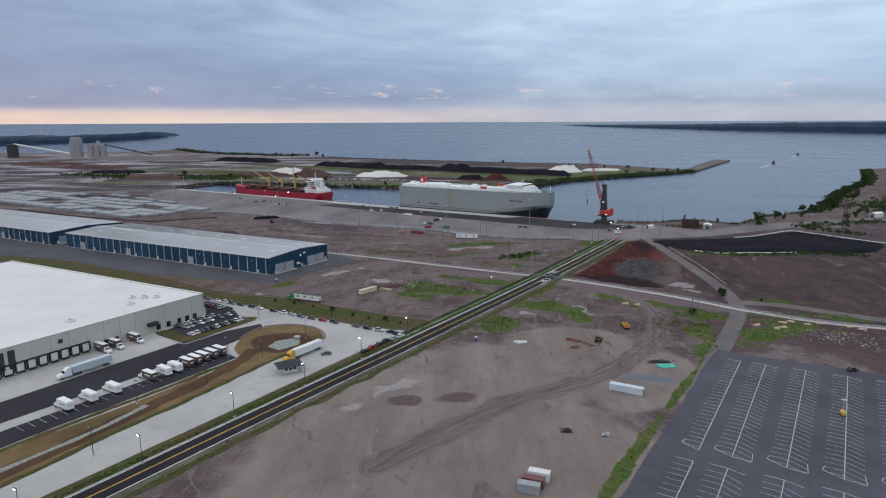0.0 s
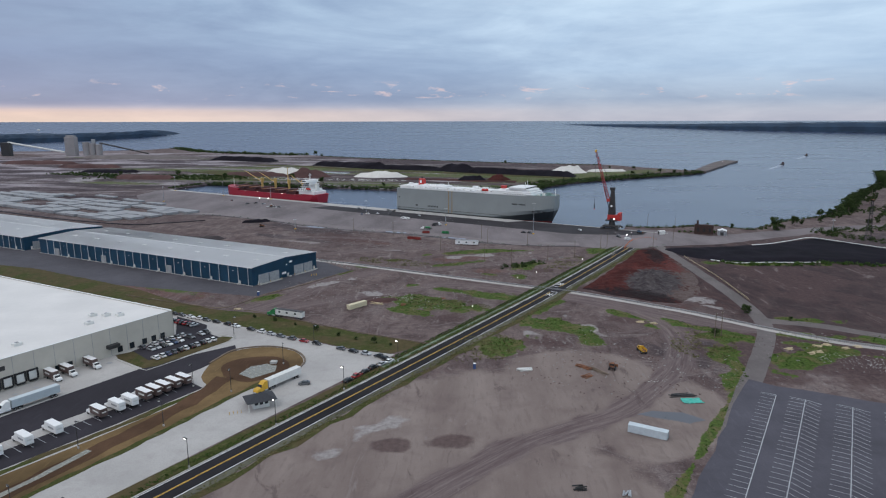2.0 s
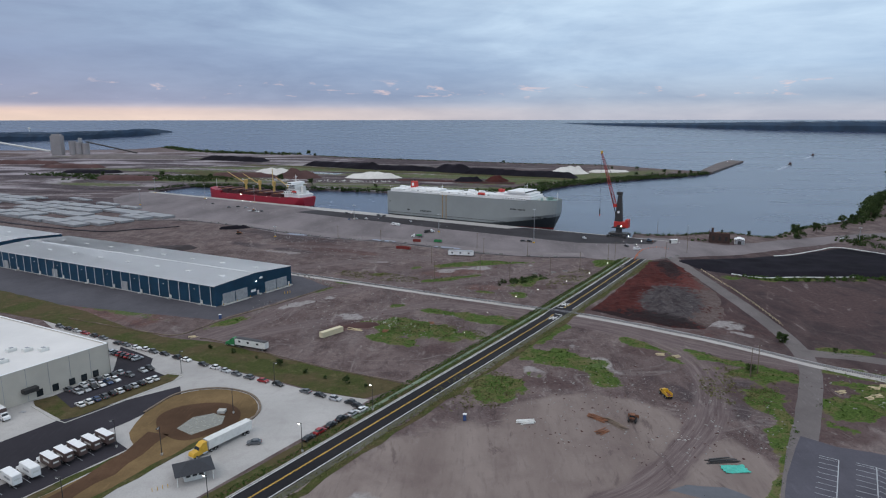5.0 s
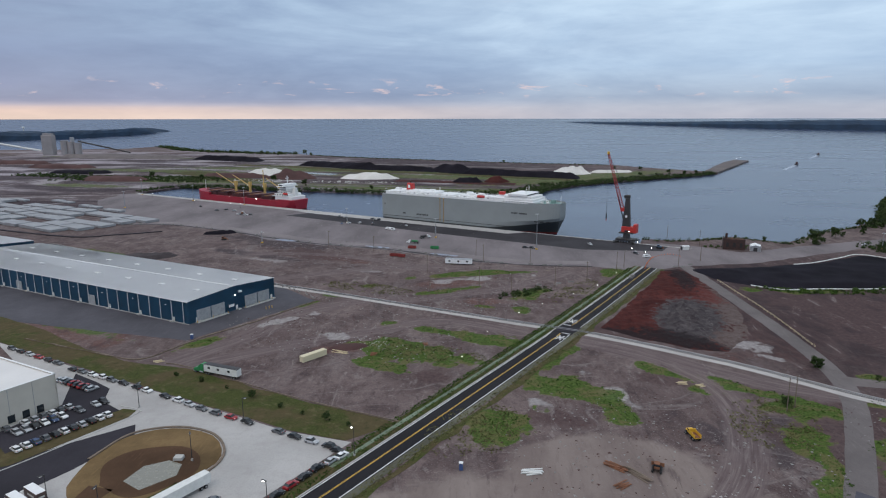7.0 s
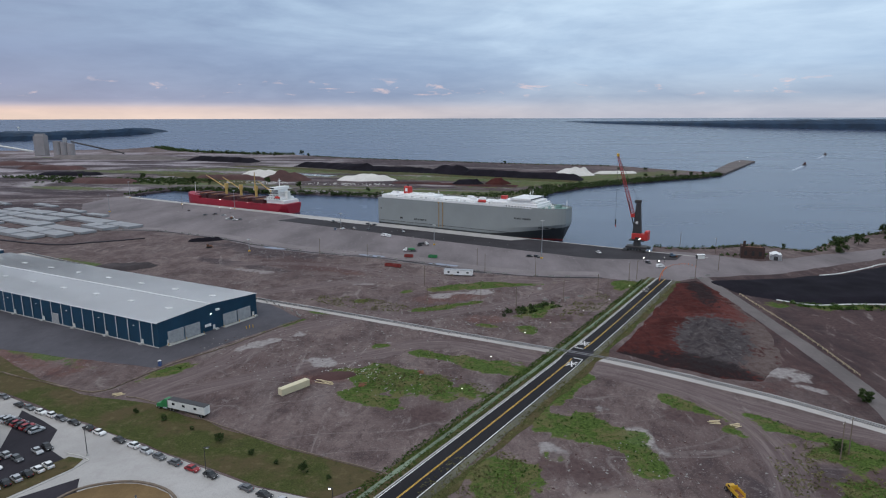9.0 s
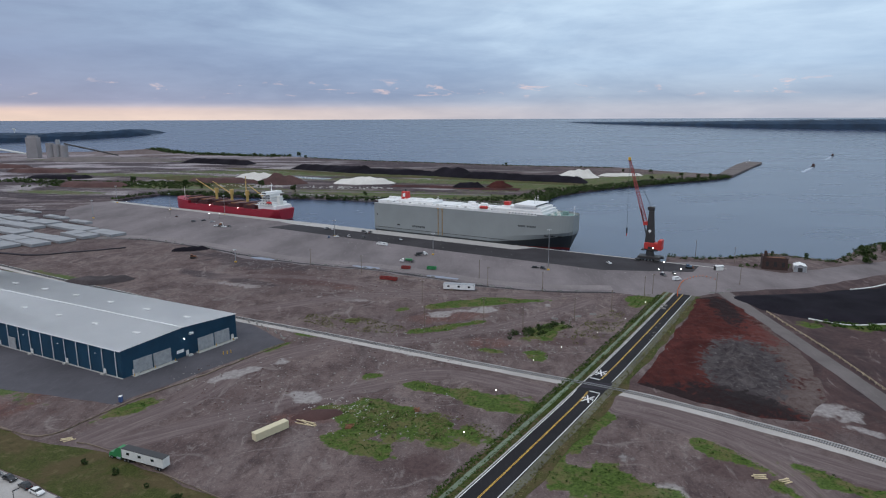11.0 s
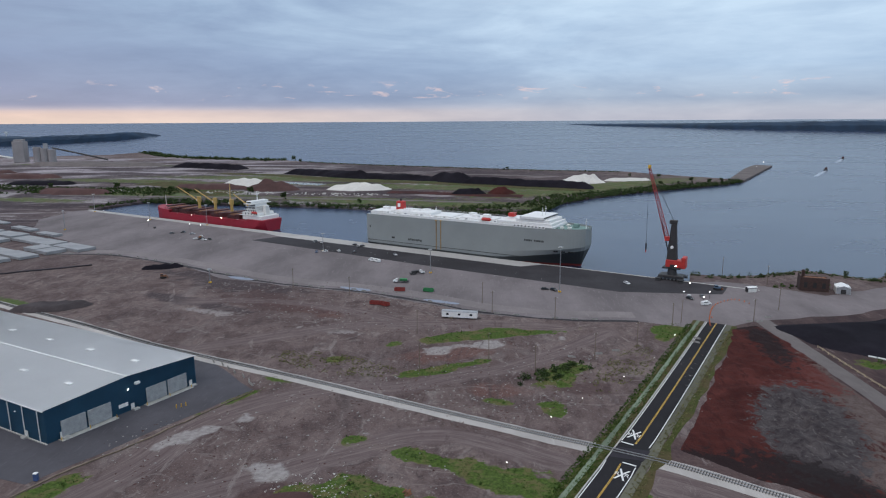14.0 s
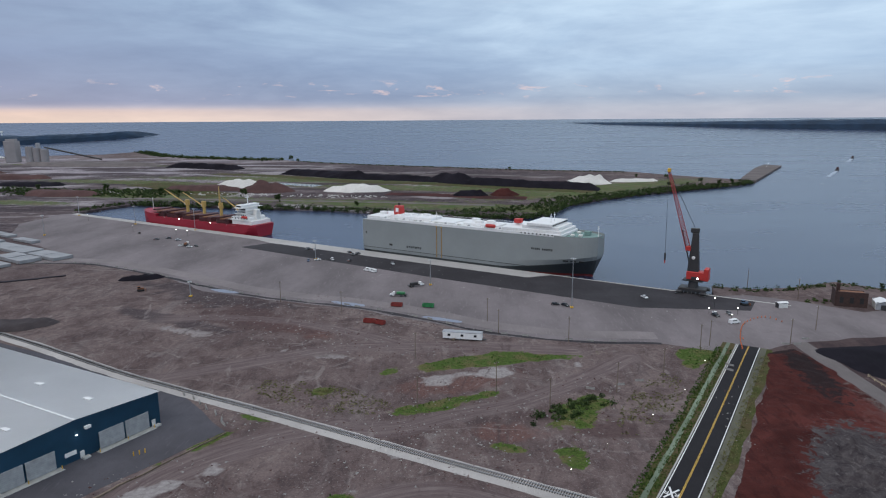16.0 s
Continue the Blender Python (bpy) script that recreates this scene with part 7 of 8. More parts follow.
plank_pile(pose(-19, 377, 0, 0, 0, 60), RUST, "rusty drums and plates by the weeds", 6, 2.6)
plank_pile(pose(28, 192, 0, 0, 0, 20), BLACK, "dark rubber sheet and scraps", 6, 3.4)
plank_pile(pose(40, 190, 0, 0, 0, 70), STEEL, "scattered grey steel scrap", 5, 3.0)
for i, (x, y) in enumerate([(135, 305), (149, 309), (154, 311), (146, 302), (142, 300), (160, 307), (166, 309), (178, 304), (182, 300), (-126, 352), (80, 340), (86, 338)]):
    plank_pile(pose(x, y, 0, 0, 0, random.uniform(-30, 30)), PALE_TIMBER, "pale timber pallet stack", 4, 3.6, "pallets")


def tarp(m, mat, label, lx, ly):
    t = thing("tarpaulin", m, label, "tarpaulin")
    bm = bmesh.new()
    bmesh.ops.create_grid(bm, x_segments=14, y_segments=10, size=0.5)
    for v in bm.verts:
        r = 1 - 0.25 * noise.noise(Vector((v.co.x * 4, v.co.y * 4, 3)))
        v.co = Vector((v.co.x * lx * r, v.co.y * ly * r, 0.25 + 0.3 * noise.noise(Vector((v.co.x * 7, v.co.y * 7, 0)))))
    bmesh.ops.solidify(bm, geom=bm.faces[:], thickness=0.06)
    part("sheet", bm, mat, t)


tarp(pose(76, 249.5, 0.05, 0, 0, 5), plain("turquoise_tarp", (0.05, 0.42, 0.34), 0.5), "crumpled turquoise tarpaulin on the ground", 7, 4)
setting("puddle", slab(ragged([(54, 238), (60, 241), (70, 240), (76, 235), (70, 232), (62, 235)], 2, 0.6, 2), -0.1, 0.034), plain("wet_mud", (0.075, 0.075, 0.09), 0.35, 0, 0.25, 0.4), "shallow dark puddle in the mud", "puddle")


def portable_toilet(m, label):
    t = thing("portable_toilet", m, label, "portable toilet")
    part("cabin", box(0, 0, 1.1, 1.1, 1.1, 2.1, 0.06), plain("blue_plastic", (0.05, 0.09, 0.22), 0.5), t)
    part("roof", box(0, 0, 2.25, 1.2, 1.2, 0.22, 0.08), WHITE, t)


portable_toilet(pose(-124, 379, 0.06), "blue portable toilet at the yard corner")
portable_toilet(pose(-1, 276, 0), "blue portable toilet on the bare ground")
for x, y in ((-105.5, 426), (-104.2, 427), (-103, 428)):
    b = thing("yellow_bollard", pose(x, y, 0.06), "yellow steel bollard on the warehouse yard", "bollard", "yard bollards")
    part("post", rod((0, 0, 0), (0, 0, 1.3), 0.16, None, 8), YELLOW, b)
    part("cap", rod((0, 0, 1.3), (0, 0, 1.38), 0.16, 0.08, 8), YELLOW, b)


def boat(m, label):
    b = thing("tugboat", m, label, "boat", "boats under way")
    bm, rings = loft(lambda x, z: max(0.05, 3.4 * math.sqrt(max(0, 1 - (max(0, x - 4) / 10) ** 2)) * (0.8 + 0.08 * z)), [-9, -6, 0, 4, 8, 11, 13, 14], (-0.8, 0.8, 2.0))
    bm.faces.new(rings[-1])
    bmesh.ops.recalc_face_normals(bm, faces=bm.faces)
    part("hull", bm, DARK_STEEL, b)
    part("wheelhouse", box(3, 0, 3.8, 5, 4, 3.6, 0.2), HATCH_BROWN, b)
    part("mast", rod((2, 0, 5.5), (2, 0, 10), 0.2, 0.1, 5), DARK_STEEL, b)


WAKE = plain("foamy_water", (0.30, 0.34, 0.42), 0.4, 0, 0.15)
for x, y in ((661, 1480), (872, 1812)):
    boat(pose(x, y, -2.5, 0, 0, 57), "dark workboat under way on the bay")
    setting("wake_" + str(int(x)), ribbon([Vector((x, y, 0)) - Vector((0.545, 0.839, 0)) * d for d in range(8, 150, 10)], 3.2, -3.2, -2.9, -2.44, 2.0), WAKE, "foamy wake behind a boat", "wake")

# ---- jetty at the end of the spit ----
setting("jetty", slab([(409, 1285), (424, 1262), (598, 1562), (575, 1588), (520, 1500)], -6, 0.6), GRIT, "stone jetty beyond the spit", "jetty")


# ---- silos ----
def silo_works():
    SILO = plain("grey_silo_concrete", (0.29, 0.27, 0.275), 0.85, 0, 0.12, 0.05)
    w = thing("silo_works", pose(-1092, 1745, 0, 0, 0, 12), "pale grey silo block with conveyors", "silo")
    main = part("silo_block", box(-9, 0, 25, 25, 26, 50, 0.8), SILO, w)
    part("head_house", box(-9, 0, 52, 20, 16, 5, 0.4), SILO, main)
    for i, x in enumerate((28, 44, 60)):
        part("silo", rod((x, 0, 0), (x, 0, 36 - i * 3), 9, None, 16), SILO, w)
    part("lift_tower", box(46, 4, 22, 8, 8, 44, 0.4), GREY_PAINT, w)
    part("conveyor", rod((62, 0, 34), (190, -10, 4), 2.0, None, 6), DARK_STEEL, w)
    part("conveyor", rod((-28, 0, 10), (-175, 20, 36), 2.6, None, 6), OFF_WHITE, w)
    part("loading_tower", box(-180, 20, 18, 24, 14, 36, 0.5), DARK_STEEL, w)


silo_works()

# ---- heaps ----
def heap(outline, height, seed, cell, rough=0.25, slope=0.9):
    """A heap over an outline: it rises from the rim at its slope up to a height with uneven top."""
    pts = np.array(outline, float)
    lo, hi = pts.min(0), pts.max(0)
    nx, ny = (int(v) + 2 for v in (hi - lo) / cell)
    gx, gy = np.meshgrid(lo[0] + cell * np.arange(nx), lo[1] + cell * np.arange(ny))
    inside, near = np.zeros(gx.shape, bool), np.full(gx.shape, 1e9)
    for (ax, ay), (bx, by) in zip(pts, np.roll(pts, -1, 0)):
        cut = (ay > gy) != (by > gy)
        with np.errstate(divide="ignore", invalid="ignore"):
            inside ^= cut & (gx < (bx - ax) * (gy - ay) / (by - ay) + ax)
        t = np.clip(((gx - ax) * (bx - ax) + (gy - ay) * (by - ay)) / max(1e-6, (bx - ax) ** 2 + (by - ay) ** 2), 0, 1)
        near = np.minimum(near, np.hypot(gx - ax - t * (bx - ax), gy - ay - t * (by - ay)))
    z = np.where(inside, np.minimum(near * slope, height + 0 * near), -np.minimum(near, 4) * slope - 0.02)
    bm = bmesh.new()
    rows = []
    for j in range(ny):
        row = []
        for i in range(nx):
            q = Vector((gx[j, i], gy[j, i], seed))
            h = float(z[j, i])
            if h > 0:
                h *= 1 + rough * (noise.noise(q * (0.35 / cell)) + 0.6 * noise.noise(q * (0.11 / cell)))
            row.append(bm.verts.new((q.x, q.y, h)))
        rows.append(row)
    for j in range(ny - 1):
        for i in range(nx - 1):
            four = (rows[j][i], rows[j][i + 1], rows[j + 1][i + 1], rows[j + 1][i])
            if max(v.co.z for v in four) > 0.0:
                bm.faces.new(four).smooth = True
    for v in [v for v in bm.verts if not v.link_faces]:
        bm.verts.remove(v)
    return bm


def oval(cx, cy, rx, ry, rot, n=20):
    c, s = math.cos(radians(rot)), math.sin(radians(rot))
    return [(cx + rx * math.cos(6.283 * i / n) * c - ry * math.sin(6.283 * i / n) * s, cy + rx * math.cos(6.283 * i / n) * s + ry * math.sin(6.283 * i / n) * c) for i in range(n)]


def heap_thing(name, outline, height, mat, label, seed, cell, rough=0.25, slope=0.7):
    return tagged(part(name, heap(outline, height, seed, cell, rough, slope), mat), label, "heap", kind="stuff")


RED_ORE = asphalt("red_ore_soil", (0.052, 0.0155, 0.0135), 0.5)
SLAG = asphalt("grey_slag", (0.056, 0.047, 0.050), 0.55, streaks=0.9)
COAL = asphalt("black_coal", (0.0150, 0.0135, 0.0185), 0.35, gloss=0.04)
SALT = asphalt("white_salt", (0.62, 0.60, 0.57), 0.1)
BROWN_ORE = asphalt("brown_ore", (0.085, 0.048, 0.046), 0.25)


def ore_ground():
    """Red ore that runs into grey slag, near-black edges and brown earth with torn borders."""
    k = Nodes("red_ore_and_slag")
    wide, mid, fine = k.noise(0.06, 6.0, 0.65, None, 0.4), k.noise(0.28, 7.0, 0.72, None, 0.6), k.noise(1.6, 5.0, 0.7)
    drag = k.noise(0.5, 6.0, 0.7, (1.0, 0.2, 1.0, -28), 0.3)
    red = k.mix(k.ramp(wide, 0.36, 0.64), (0.050, 0.0150, 0.0135), (0.098, 0.030, 0.026))
    red = k.mix(k.ramp(drag, 0.50, 0.64, 0.0, 0.6), red, (0.034, 0.0125, 0.0125))
    red = k.mix(k.ramp(mid, 0.60, 0.72, 0.0, 0.5), red, (0.120, 0.056, 0.048))
    slag = k.mix(k.ramp(mid, 0.36, 0.64), (0.036, 0.030, 0.034), (0.098, 0.086, 0.088))
    slag = k.mix(k.ramp(k.noise(0.7, 7.0, 0.75, (1.0, 0.5, 1.0, 40), 0.6), 0.57, 0.66, 0.0, 0.6), slag, (0.205, 0.190, 0.185))
    brown = k.mix(k.ramp(mid, 0.36, 0.64), (0.082, 0.058, 0.056), (0.150, 0.118, 0.110))
    col = k.mix(k.blobs([(138, 440, 90, 22, 75), (122, 385, 44, 20, -40)], mid, 0.06, 0.30, 0.9), red, brown)
    col = k.mix(k.math("MULTIPLY", k.blobs([(130, 468, 30, 9, 100), (121, 450, 24, 9, -10)], mid, 0.06, 0.3, 1.0), 0.8), col, (0.110, 0.034, 0.030))
    col = k.mix(k.blobs([(107, 419, 46, 21, 72)], mid, 0.04, 0.12, 0.55), col, slag)
    col = k.mix(k.math("MULTIPLY", k.blobs([(92, 388, 32, 13, -36), (129, 500, 44, 9, 82), (70, 396, 24, 7, -30), (126, 524, 20, 9, 0)], mid, 0.05, 0.3, 0.9), 0.9), col, (0.021, 0.0165, 0.018))
    col = k.mix(k.ramp(fine, 0.52, 0.68, 0.0, 0.45), col, (0.030, 0.018, 0.018))
    return k.done(col, 0.95, k.math("ADD", k.math("MULTIPLY", mid, 1.5), fine), 0.6, 0.5, gloss=0.06)


ORE = ore_ground()
heap_thing("red_soil_heap", ragged([(61, 403), (78, 434), (93, 462), (108, 490), (121, 521), (136, 526), (139, 500), (139, 470), (138, 440), (134, 414), (124, 391), (110, 374), (96, 377), (74, 391)], 6, 1.2, 1), 1.0, ORE, "low spread of dark red ore and grey slag", 1, 1.3, 0.8, 0.10)
heap_thing("slag_heap", ragged(oval(106, 420, 30, 13, 72), 4, 1.6, 2), 2.6, ORE, "grey slag mound among red soil", 5, 1.1, 0.9, 0.30)
heap_thing("coal_heap", ragged([(141, 525), (190, 534), (231, 545), (277, 573), (300, 545), (323, 517), (300, 486), (272, 474), (237, 481), (200, 479), (181, 476), (166, 484), (152, 494), (146, 508)], 7, 1.5, 3), 1.6, COAL, "broad low bed of black coal", 2, 3.2, 0.4, 0.25)
for i, (a, b, w, h) in enumerate((((-350, 1392), (-215, 1302), 44, 9), ((-250, 1322), (-190, 1290), 46, 14), ((-215, 1302), (-78, 1252), 38, 8), ((-84, 1258), (-20, 1212), 48, 14), ((-20, 1212), (155, 1130), 36, 9), ((-640, 1560), (-480, 1490), 40, 9))):
    d = (Vector((*b, 0)) - Vector((*a, 0))).normalized()
    n = Vector((-d.y, d.x, 0)) * w
    heap_thing("coal_ridge", ragged([(a[0] - d.x * 9, a[1] - d.y * 9), (b[0] + d.x * 9, b[1] + d.y * 9), (b[0] + n.x, b[1] + n.y), (a[0] + n.x, a[1] + n.y)], 9, 3, i), h, COAL, "long ridge of black coal on the spit", i + 20, 5, 0.25, 0.6)
for nm, line, l, r, mat, lab in (("spit_grass_a", [(-480, 1400), (-350, 1352), (-215, 1264), (-78, 1218), (44, 1160), (150, 1112)], 24, -8, LAWN, "rough grass strip before the coal ridges"),
                                 ("spit_pond", [(-340, 1235), (-290, 1222), (-235, 1196)], 14, -12, POND, "shallow grey pond on the spit"),
                                 ("spit_grass_b", [(-520, 1230), (-460, 1196), (-400, 1120), (-330, 1075)], 26, -30, LAWN, "green field behind the basin"),
                                 ("spit_track", [(-560, 1060), (-420, 1048), (-300, 1035), (-120, 1012), (20, 985)], 5, -5, GRIT, "pale track along the basin"),
                                 ("spit_pale", [(-480, 1500), (-300, 1460), (-100, 1395), (20, 1370), (120, 1330)], 9, -9, GRIT, "pale track behind the coal"),
                                 ("red_bed", [(-120, 1096), (-60, 1084), (10, 1060), (60, 1050)], 16, -14, RED_ORE, "flat bed of red ore on the spit")):
    setting(nm, ribbon(smooth_line(line, 9), l, r, -0.3, 0.15, 5.0), mat, lab, "ground cover")
for i, (x, y, rx, ry, rot, h, mat, lab) in enumerate(((-166, 1133, 47, 20, 0, 9, SALT, "low white salt heap on the spit"), (164, 1232, 36, 22, -5, 11, SALT, "white salt heap on the spit"), (240, 1260, 40, 14, 10, 4, SALT, "small white salt heap"),
                                                      (-345, 1190, 48, 20, 0, 11, SALT, "white heap behind the brown ore"), (-292, 1130, 40, 26, 0, 16, BROWN_ORE, "dark brown ore heap on the spit"), (-390, 1150, 60, 22, -8, 6, BROWN_ORE, "rough brown scrap heap"),
                                                      (34, 1086, 20, 16, 0, 8, RED_ORE, "red ore heap on the spit"), (-10, 1082, 24, 14, 0, 6, COAL, "small dark heap by the red ore"),
                                                      (-130, 1330, 30, 16, 0, 7, SLAG, "grey heap between the coal ridges"), (-560, 1090, 60, 24, -10, 6, BROWN_ORE, "dark scrap heap by the basin"), (-800, 1330, 70, 26, -5, 6, BROWN_ORE, "dark scrap heap inland"),
                                                      (-690, 1210, 60, 22, -5, 5, COAL, "black spoil heap inland"), (-980, 1430, 90, 30, 0, 7, BROWN_ORE, "dark spoil heap by the silos"), (-850, 1640, 170, 50, -8, 6, GRIT, "broad pale heap by the silos"),
                                                      (-230, 545, 20, 10, 20, 2.5, SLAG, "dark spoil heap behind the warehouse"), (-215, 640, 14, 6, 20, 2.2, COAL, "small dark heap at the yard edge"), (-52, 372, 9, 4, 20, 1.0, BROWN_ORE, "rubble heap in the dirt"))):
    heap_thing("heap", ragged(oval(x, y, rx, ry, rot), max(2.0, rx / 7), rx / 16, i), h, mat, lab, i + 40, max(1.2, rx / 12), 0.3, 0.6)
heap_thing("shore_hill", ragged([(520, 880), (600, 985), (700, 1150), (800, 1260), (1000, 1330), (1400, 1000), (1300, 600), (800, 650), (600, 760)], 30, 8, 5), 16, asphalt("tan_spoil", (0.125, 0.086, 0.074), 0.4), "tan spoil hill above the shore", 77, 18, 0.3, 0.16)


# ---- vegetation ----
def leaf_mat(name, dark, light):
    k = Nodes(name)
    isl = k.n.new("ShaderNodeNewGeometry").outputs["Random Per Island"]
    col = k.mix(isl, dark, light)
    col = k.mix(k.ramp(k.noise(0.25, 4.0), 0.35, 0.7), col, tuple(c * 0.6 for c in dark))
    return k.done(col, 0.85, gloss=0.2)


LEAF = leaf_mat("green_leaves", (0.028, 0.052, 0.016), (0.085, 0.120, 0.036))
WEED = leaf_mat("weed_leaves", (0.030, 0.070, 0.011), (0.088, 0.145, 0.027))
DRY = leaf_mat("dry_grass", (0.13, 0.13, 0.055), (0.24, 0.22, 0.105))
rng = np.random.default_rng(3)


def leaves(centres, radii, heights, per, size):
    """Small leaf faces strewn through ellipsoids, each one turned at random."""
    c = np.repeat(np.asarray(centres, float), per, 0)
    r, h = np.repeat(np.asarray(radii, float), per), np.repeat(np.asarray(heights, float), per)
    n = len(c)
    d = rng.normal(size=(n, 3))
    d /= np.linalg.norm(d, axis=1)[:, None]
    d *= (rng.random(n) ** 0.45)[:, None]
    p = c + d * np.column_stack([r, r, h])
    a, b = rng.normal(size=(n, 3)), rng.normal(size=(n, 3))
    a /= np.linalg.norm(a, axis=1)[:, None]
    b -= a * (a * b).sum(1)[:, None]
    b /= np.linalg.norm(b, axis=1)[:, None]
    s = (size * rng.uniform(0.6, 1.5, n))[:, None]
    v = np.stack([p - a * s, p + b * s * 0.6, p + a * s, p - b * s * 0.6], 1).reshape(-1, 3)
    return v, np.arange(4 * n).reshape(-1, 4)


def leaf_mesh(name, v, f, mat):
    me = bpy.data.meshes.new(name)
    me.from_pydata(v.tolist(), [], f.tolist())
    me.materials.append(mat)
    return me


def tree(h, label, seed):
    t = thing("tree", pose(0, 0, 0), label, "tree", "shore trees")
    r = random.Random(seed)
    bm = bmesh.new()
    add_rod(bm, (0, 0, 0), (0.1, 0, h * 0.4), 0.03 * h, 0.018 * h, 7)
    tips = []
    for i in range(7):
        a = i * 0.9 + r.uniform(0, 0.5)
        tip = (math.cos(a) * h * 0.26, math.sin(a) * h * 0.26, h * r.uniform(0.35, 0.8))
        add_rod(bm, (0.05, 0, h * r.uniform(0.2, 0.45)), tip, 0.012 * h, 0.004 * h, 5)
        tips.append(tip)
    part("trunk", bm, TIMBER, t)
    blobs = tips + [(r.uniform(-0.3, 0.3) * h, r.uniform(-0.3, 0.3) * h, h * r.uniform(0.14, 0.9)) for _ in range(14)]
    v, f = leaves(blobs, [h * r.uniform(0.10, 0.18) for _ in blobs], [h * r.uniform(0.09, 0.15) for _ in blobs], 90, 0.035 * h)
    crown = new("crown", leaf_mesh("crown", v, f, LEAF))
    crown.parent = t
    return t


kinds = [tree(12, "broad green tree on the shore", 1), tree(9, "uneven green tree on the shore", 2), tree(15, "tall green tree on the shore", 3)]
spots = [(265, 612, 1.15), (276, 622, 0.5), (294, 640, 0.6), (304, 648, 0.45), (326, 658, 0.7), (341, 688, 0.6), (358, 700, 0.8), (372, 716, 1.0), (390, 728, 1.0), (398, 738, 1.2), (410, 752, 1.1), (420, 768, 1.2),
         (430, 786, 1.1), (440, 802, 1.2), (452, 818, 1.3), (462, 832, 1.1), (470, 850, 1.2), (484, 868, 1.2), (497, 888, 1.1), (512, 905, 1.2), (528, 924, 1.1), (545, 945, 1.2), (560, 968, 1.1), (578, 992, 1.2), (592, 1015, 1.0), (606, 1040, 1.0), (622, 1066, 1.0),
         (640, 1098, 1.0), (470, 822, 1.0), (446, 788, 0.9), (486, 846, 1.0), (420, 742, 0.8), (360, 640, 0.5), (380, 660, 0.6), (340, 600, 0.5), (300, 590, 0.4), (400, 690, 0.7), (500, 760, 0.8), (430, 700, 0.7), (138, 358, 0.55), (155, 347, 0.3),
         (-300, 1062, 0.8), (-420, 1085, 0.9), (-436, 1100, 0.8), (-520, 1130, 0.7), (-640, 1160, 0.8), (-385, 1060, 0.7), (-240, 1010, 0.7), (-140, 985, 0.6), (214, 638, 0.3), (196, 628, 0.2), (180, 622, 0.2), (232, 626, 0.45), (110, 322, 0.3),
         (350, 1210, 0.7), (300, 1195, 0.6), (330, 1230, 0.6), (380, 1240, 0.7), (395, 1250, 0.8), (270, 1180, 0.6), (-500, 1740, 0.9), (-460, 1760, 1.0), (-430, 1735, 0.9), (-410, 1720, 0.8), (-520, 1770, 1.0), (-560, 1790, 0.7), (-600, 1800, 0.7), (-650, 1820, 0.7),
         (-700, 1850, 0.6), (-760, 1890, 0.6), (-820, 1930, 0.6), (300, 1300, 0.6), (260, 1330, 0.5), (200, 1420, 0.5), (60, 1480, 0.5), (-100, 333, 0.22), (-88, 327, 0.2), (-76, 320, 0.24), (-64, 313, 0.2), (-55, 308, 0.22), (-46, 304, 0.24), (-112, 338, 0.2), (-38, 301, 0.2)]
seen_kind = set()
for i, (x, y, k) in enumerate(spots):
    j = i % 3
    k *= 0.78 if 380 < x < 660 else 1.0
    m = pose(x, y, -0.3, 0, 0, i * 77) @ Matrix.Diagonal((k, k, k * random.uniform(0.8, 1.1), 1))
    if j in seen_kind:
        ob = copy_thing(kinds[j], m)
        ob.matrix_basis = m
    else:
        seen_kind.add(j)
        kinds[j].matrix_basis = m


def thicket(name, line, width, step, size, label, mat, per=34, leaf=0.42, z=0.0):
    """A belt of low shrubs along a line."""
    c, r, h = [], [], []
    for p in smooth_line(line, step):
        for _ in range(max(1, int(width / (size * 1.6)))):
            q = p + Vector((random.uniform(-1, 1), random.uniform(-1, 1), 0)) * width / 2
            k = size * random.choice((0.5, 0.7, 0.9, 1.0, 1.4))
            c.append((q.x, q.y, z + k * 0.45))
            r.append(k)
            h.append(k * random.uniform(0.6, 0.95))
    v, f = leaves(c, r, h, per, leaf)
    return tagged(new(name, leaf_mesh(name, v, f, mat)), label, "shrubs", kind="stuff")


thicket("bank_shrubs", [(-404, 994), (-280, 976), (-154, 953), (-51, 917), (38, 901), (72, 932), (104, 998), (170, 1067), (240, 1120), (318, 1174), (380, 1217), (412, 1250)], 16, 3.4, 3.0, "dense green shrubs along the basin bank", LEAF, 40, 0.75, -0.8)
thicket("spit_shrubs", [(-20, 930), (60, 965), (110, 1040), (180, 1090), (260, 1150), (340, 1200)], 34, 7, 2.6, "scattered green shrubs on the spit", LEAF, 34, 0.7)
thicket("inland_shrubs", [(-640, 1090), (-560, 1120), (-470, 1130), (-400, 1110)], 40, 9, 2.6, "dark bushes on the waste ground inland", LEAF, 34, 0.7)
thicket("basin_end_shrubs", [(-440, 940), (-430, 980), (-400, 1004), (-300, 1000)], 16, 5, 2.2, "shrubs at the end of the basin", LEAF, 30, 0.6)
thicket("shore_shrubs", [(140, 626), (158, 622), (185, 627), (215, 636), (245, 615), (268, 636), (300, 668), (350, 698)], 7, 2.2, 1.5, "low green shrubs along the shore", LEAF, 36, 0.4, -0.4)
thicket("right_shrubs", [(350, 690), (395, 740), (450, 830), (520, 925), (585, 1000), (650, 1100), (740, 1270)], 16, 3.6, 2.3, "thick shore undergrowth", LEAF, 44, 0.7, -0.5)
thicket("hill_shrubs", [(420, 690), (520, 780), (640, 900), (760, 1100)], 60, 9, 2.4, "bushes on the spoil hill", LEAF, 30, 0.7, 3)
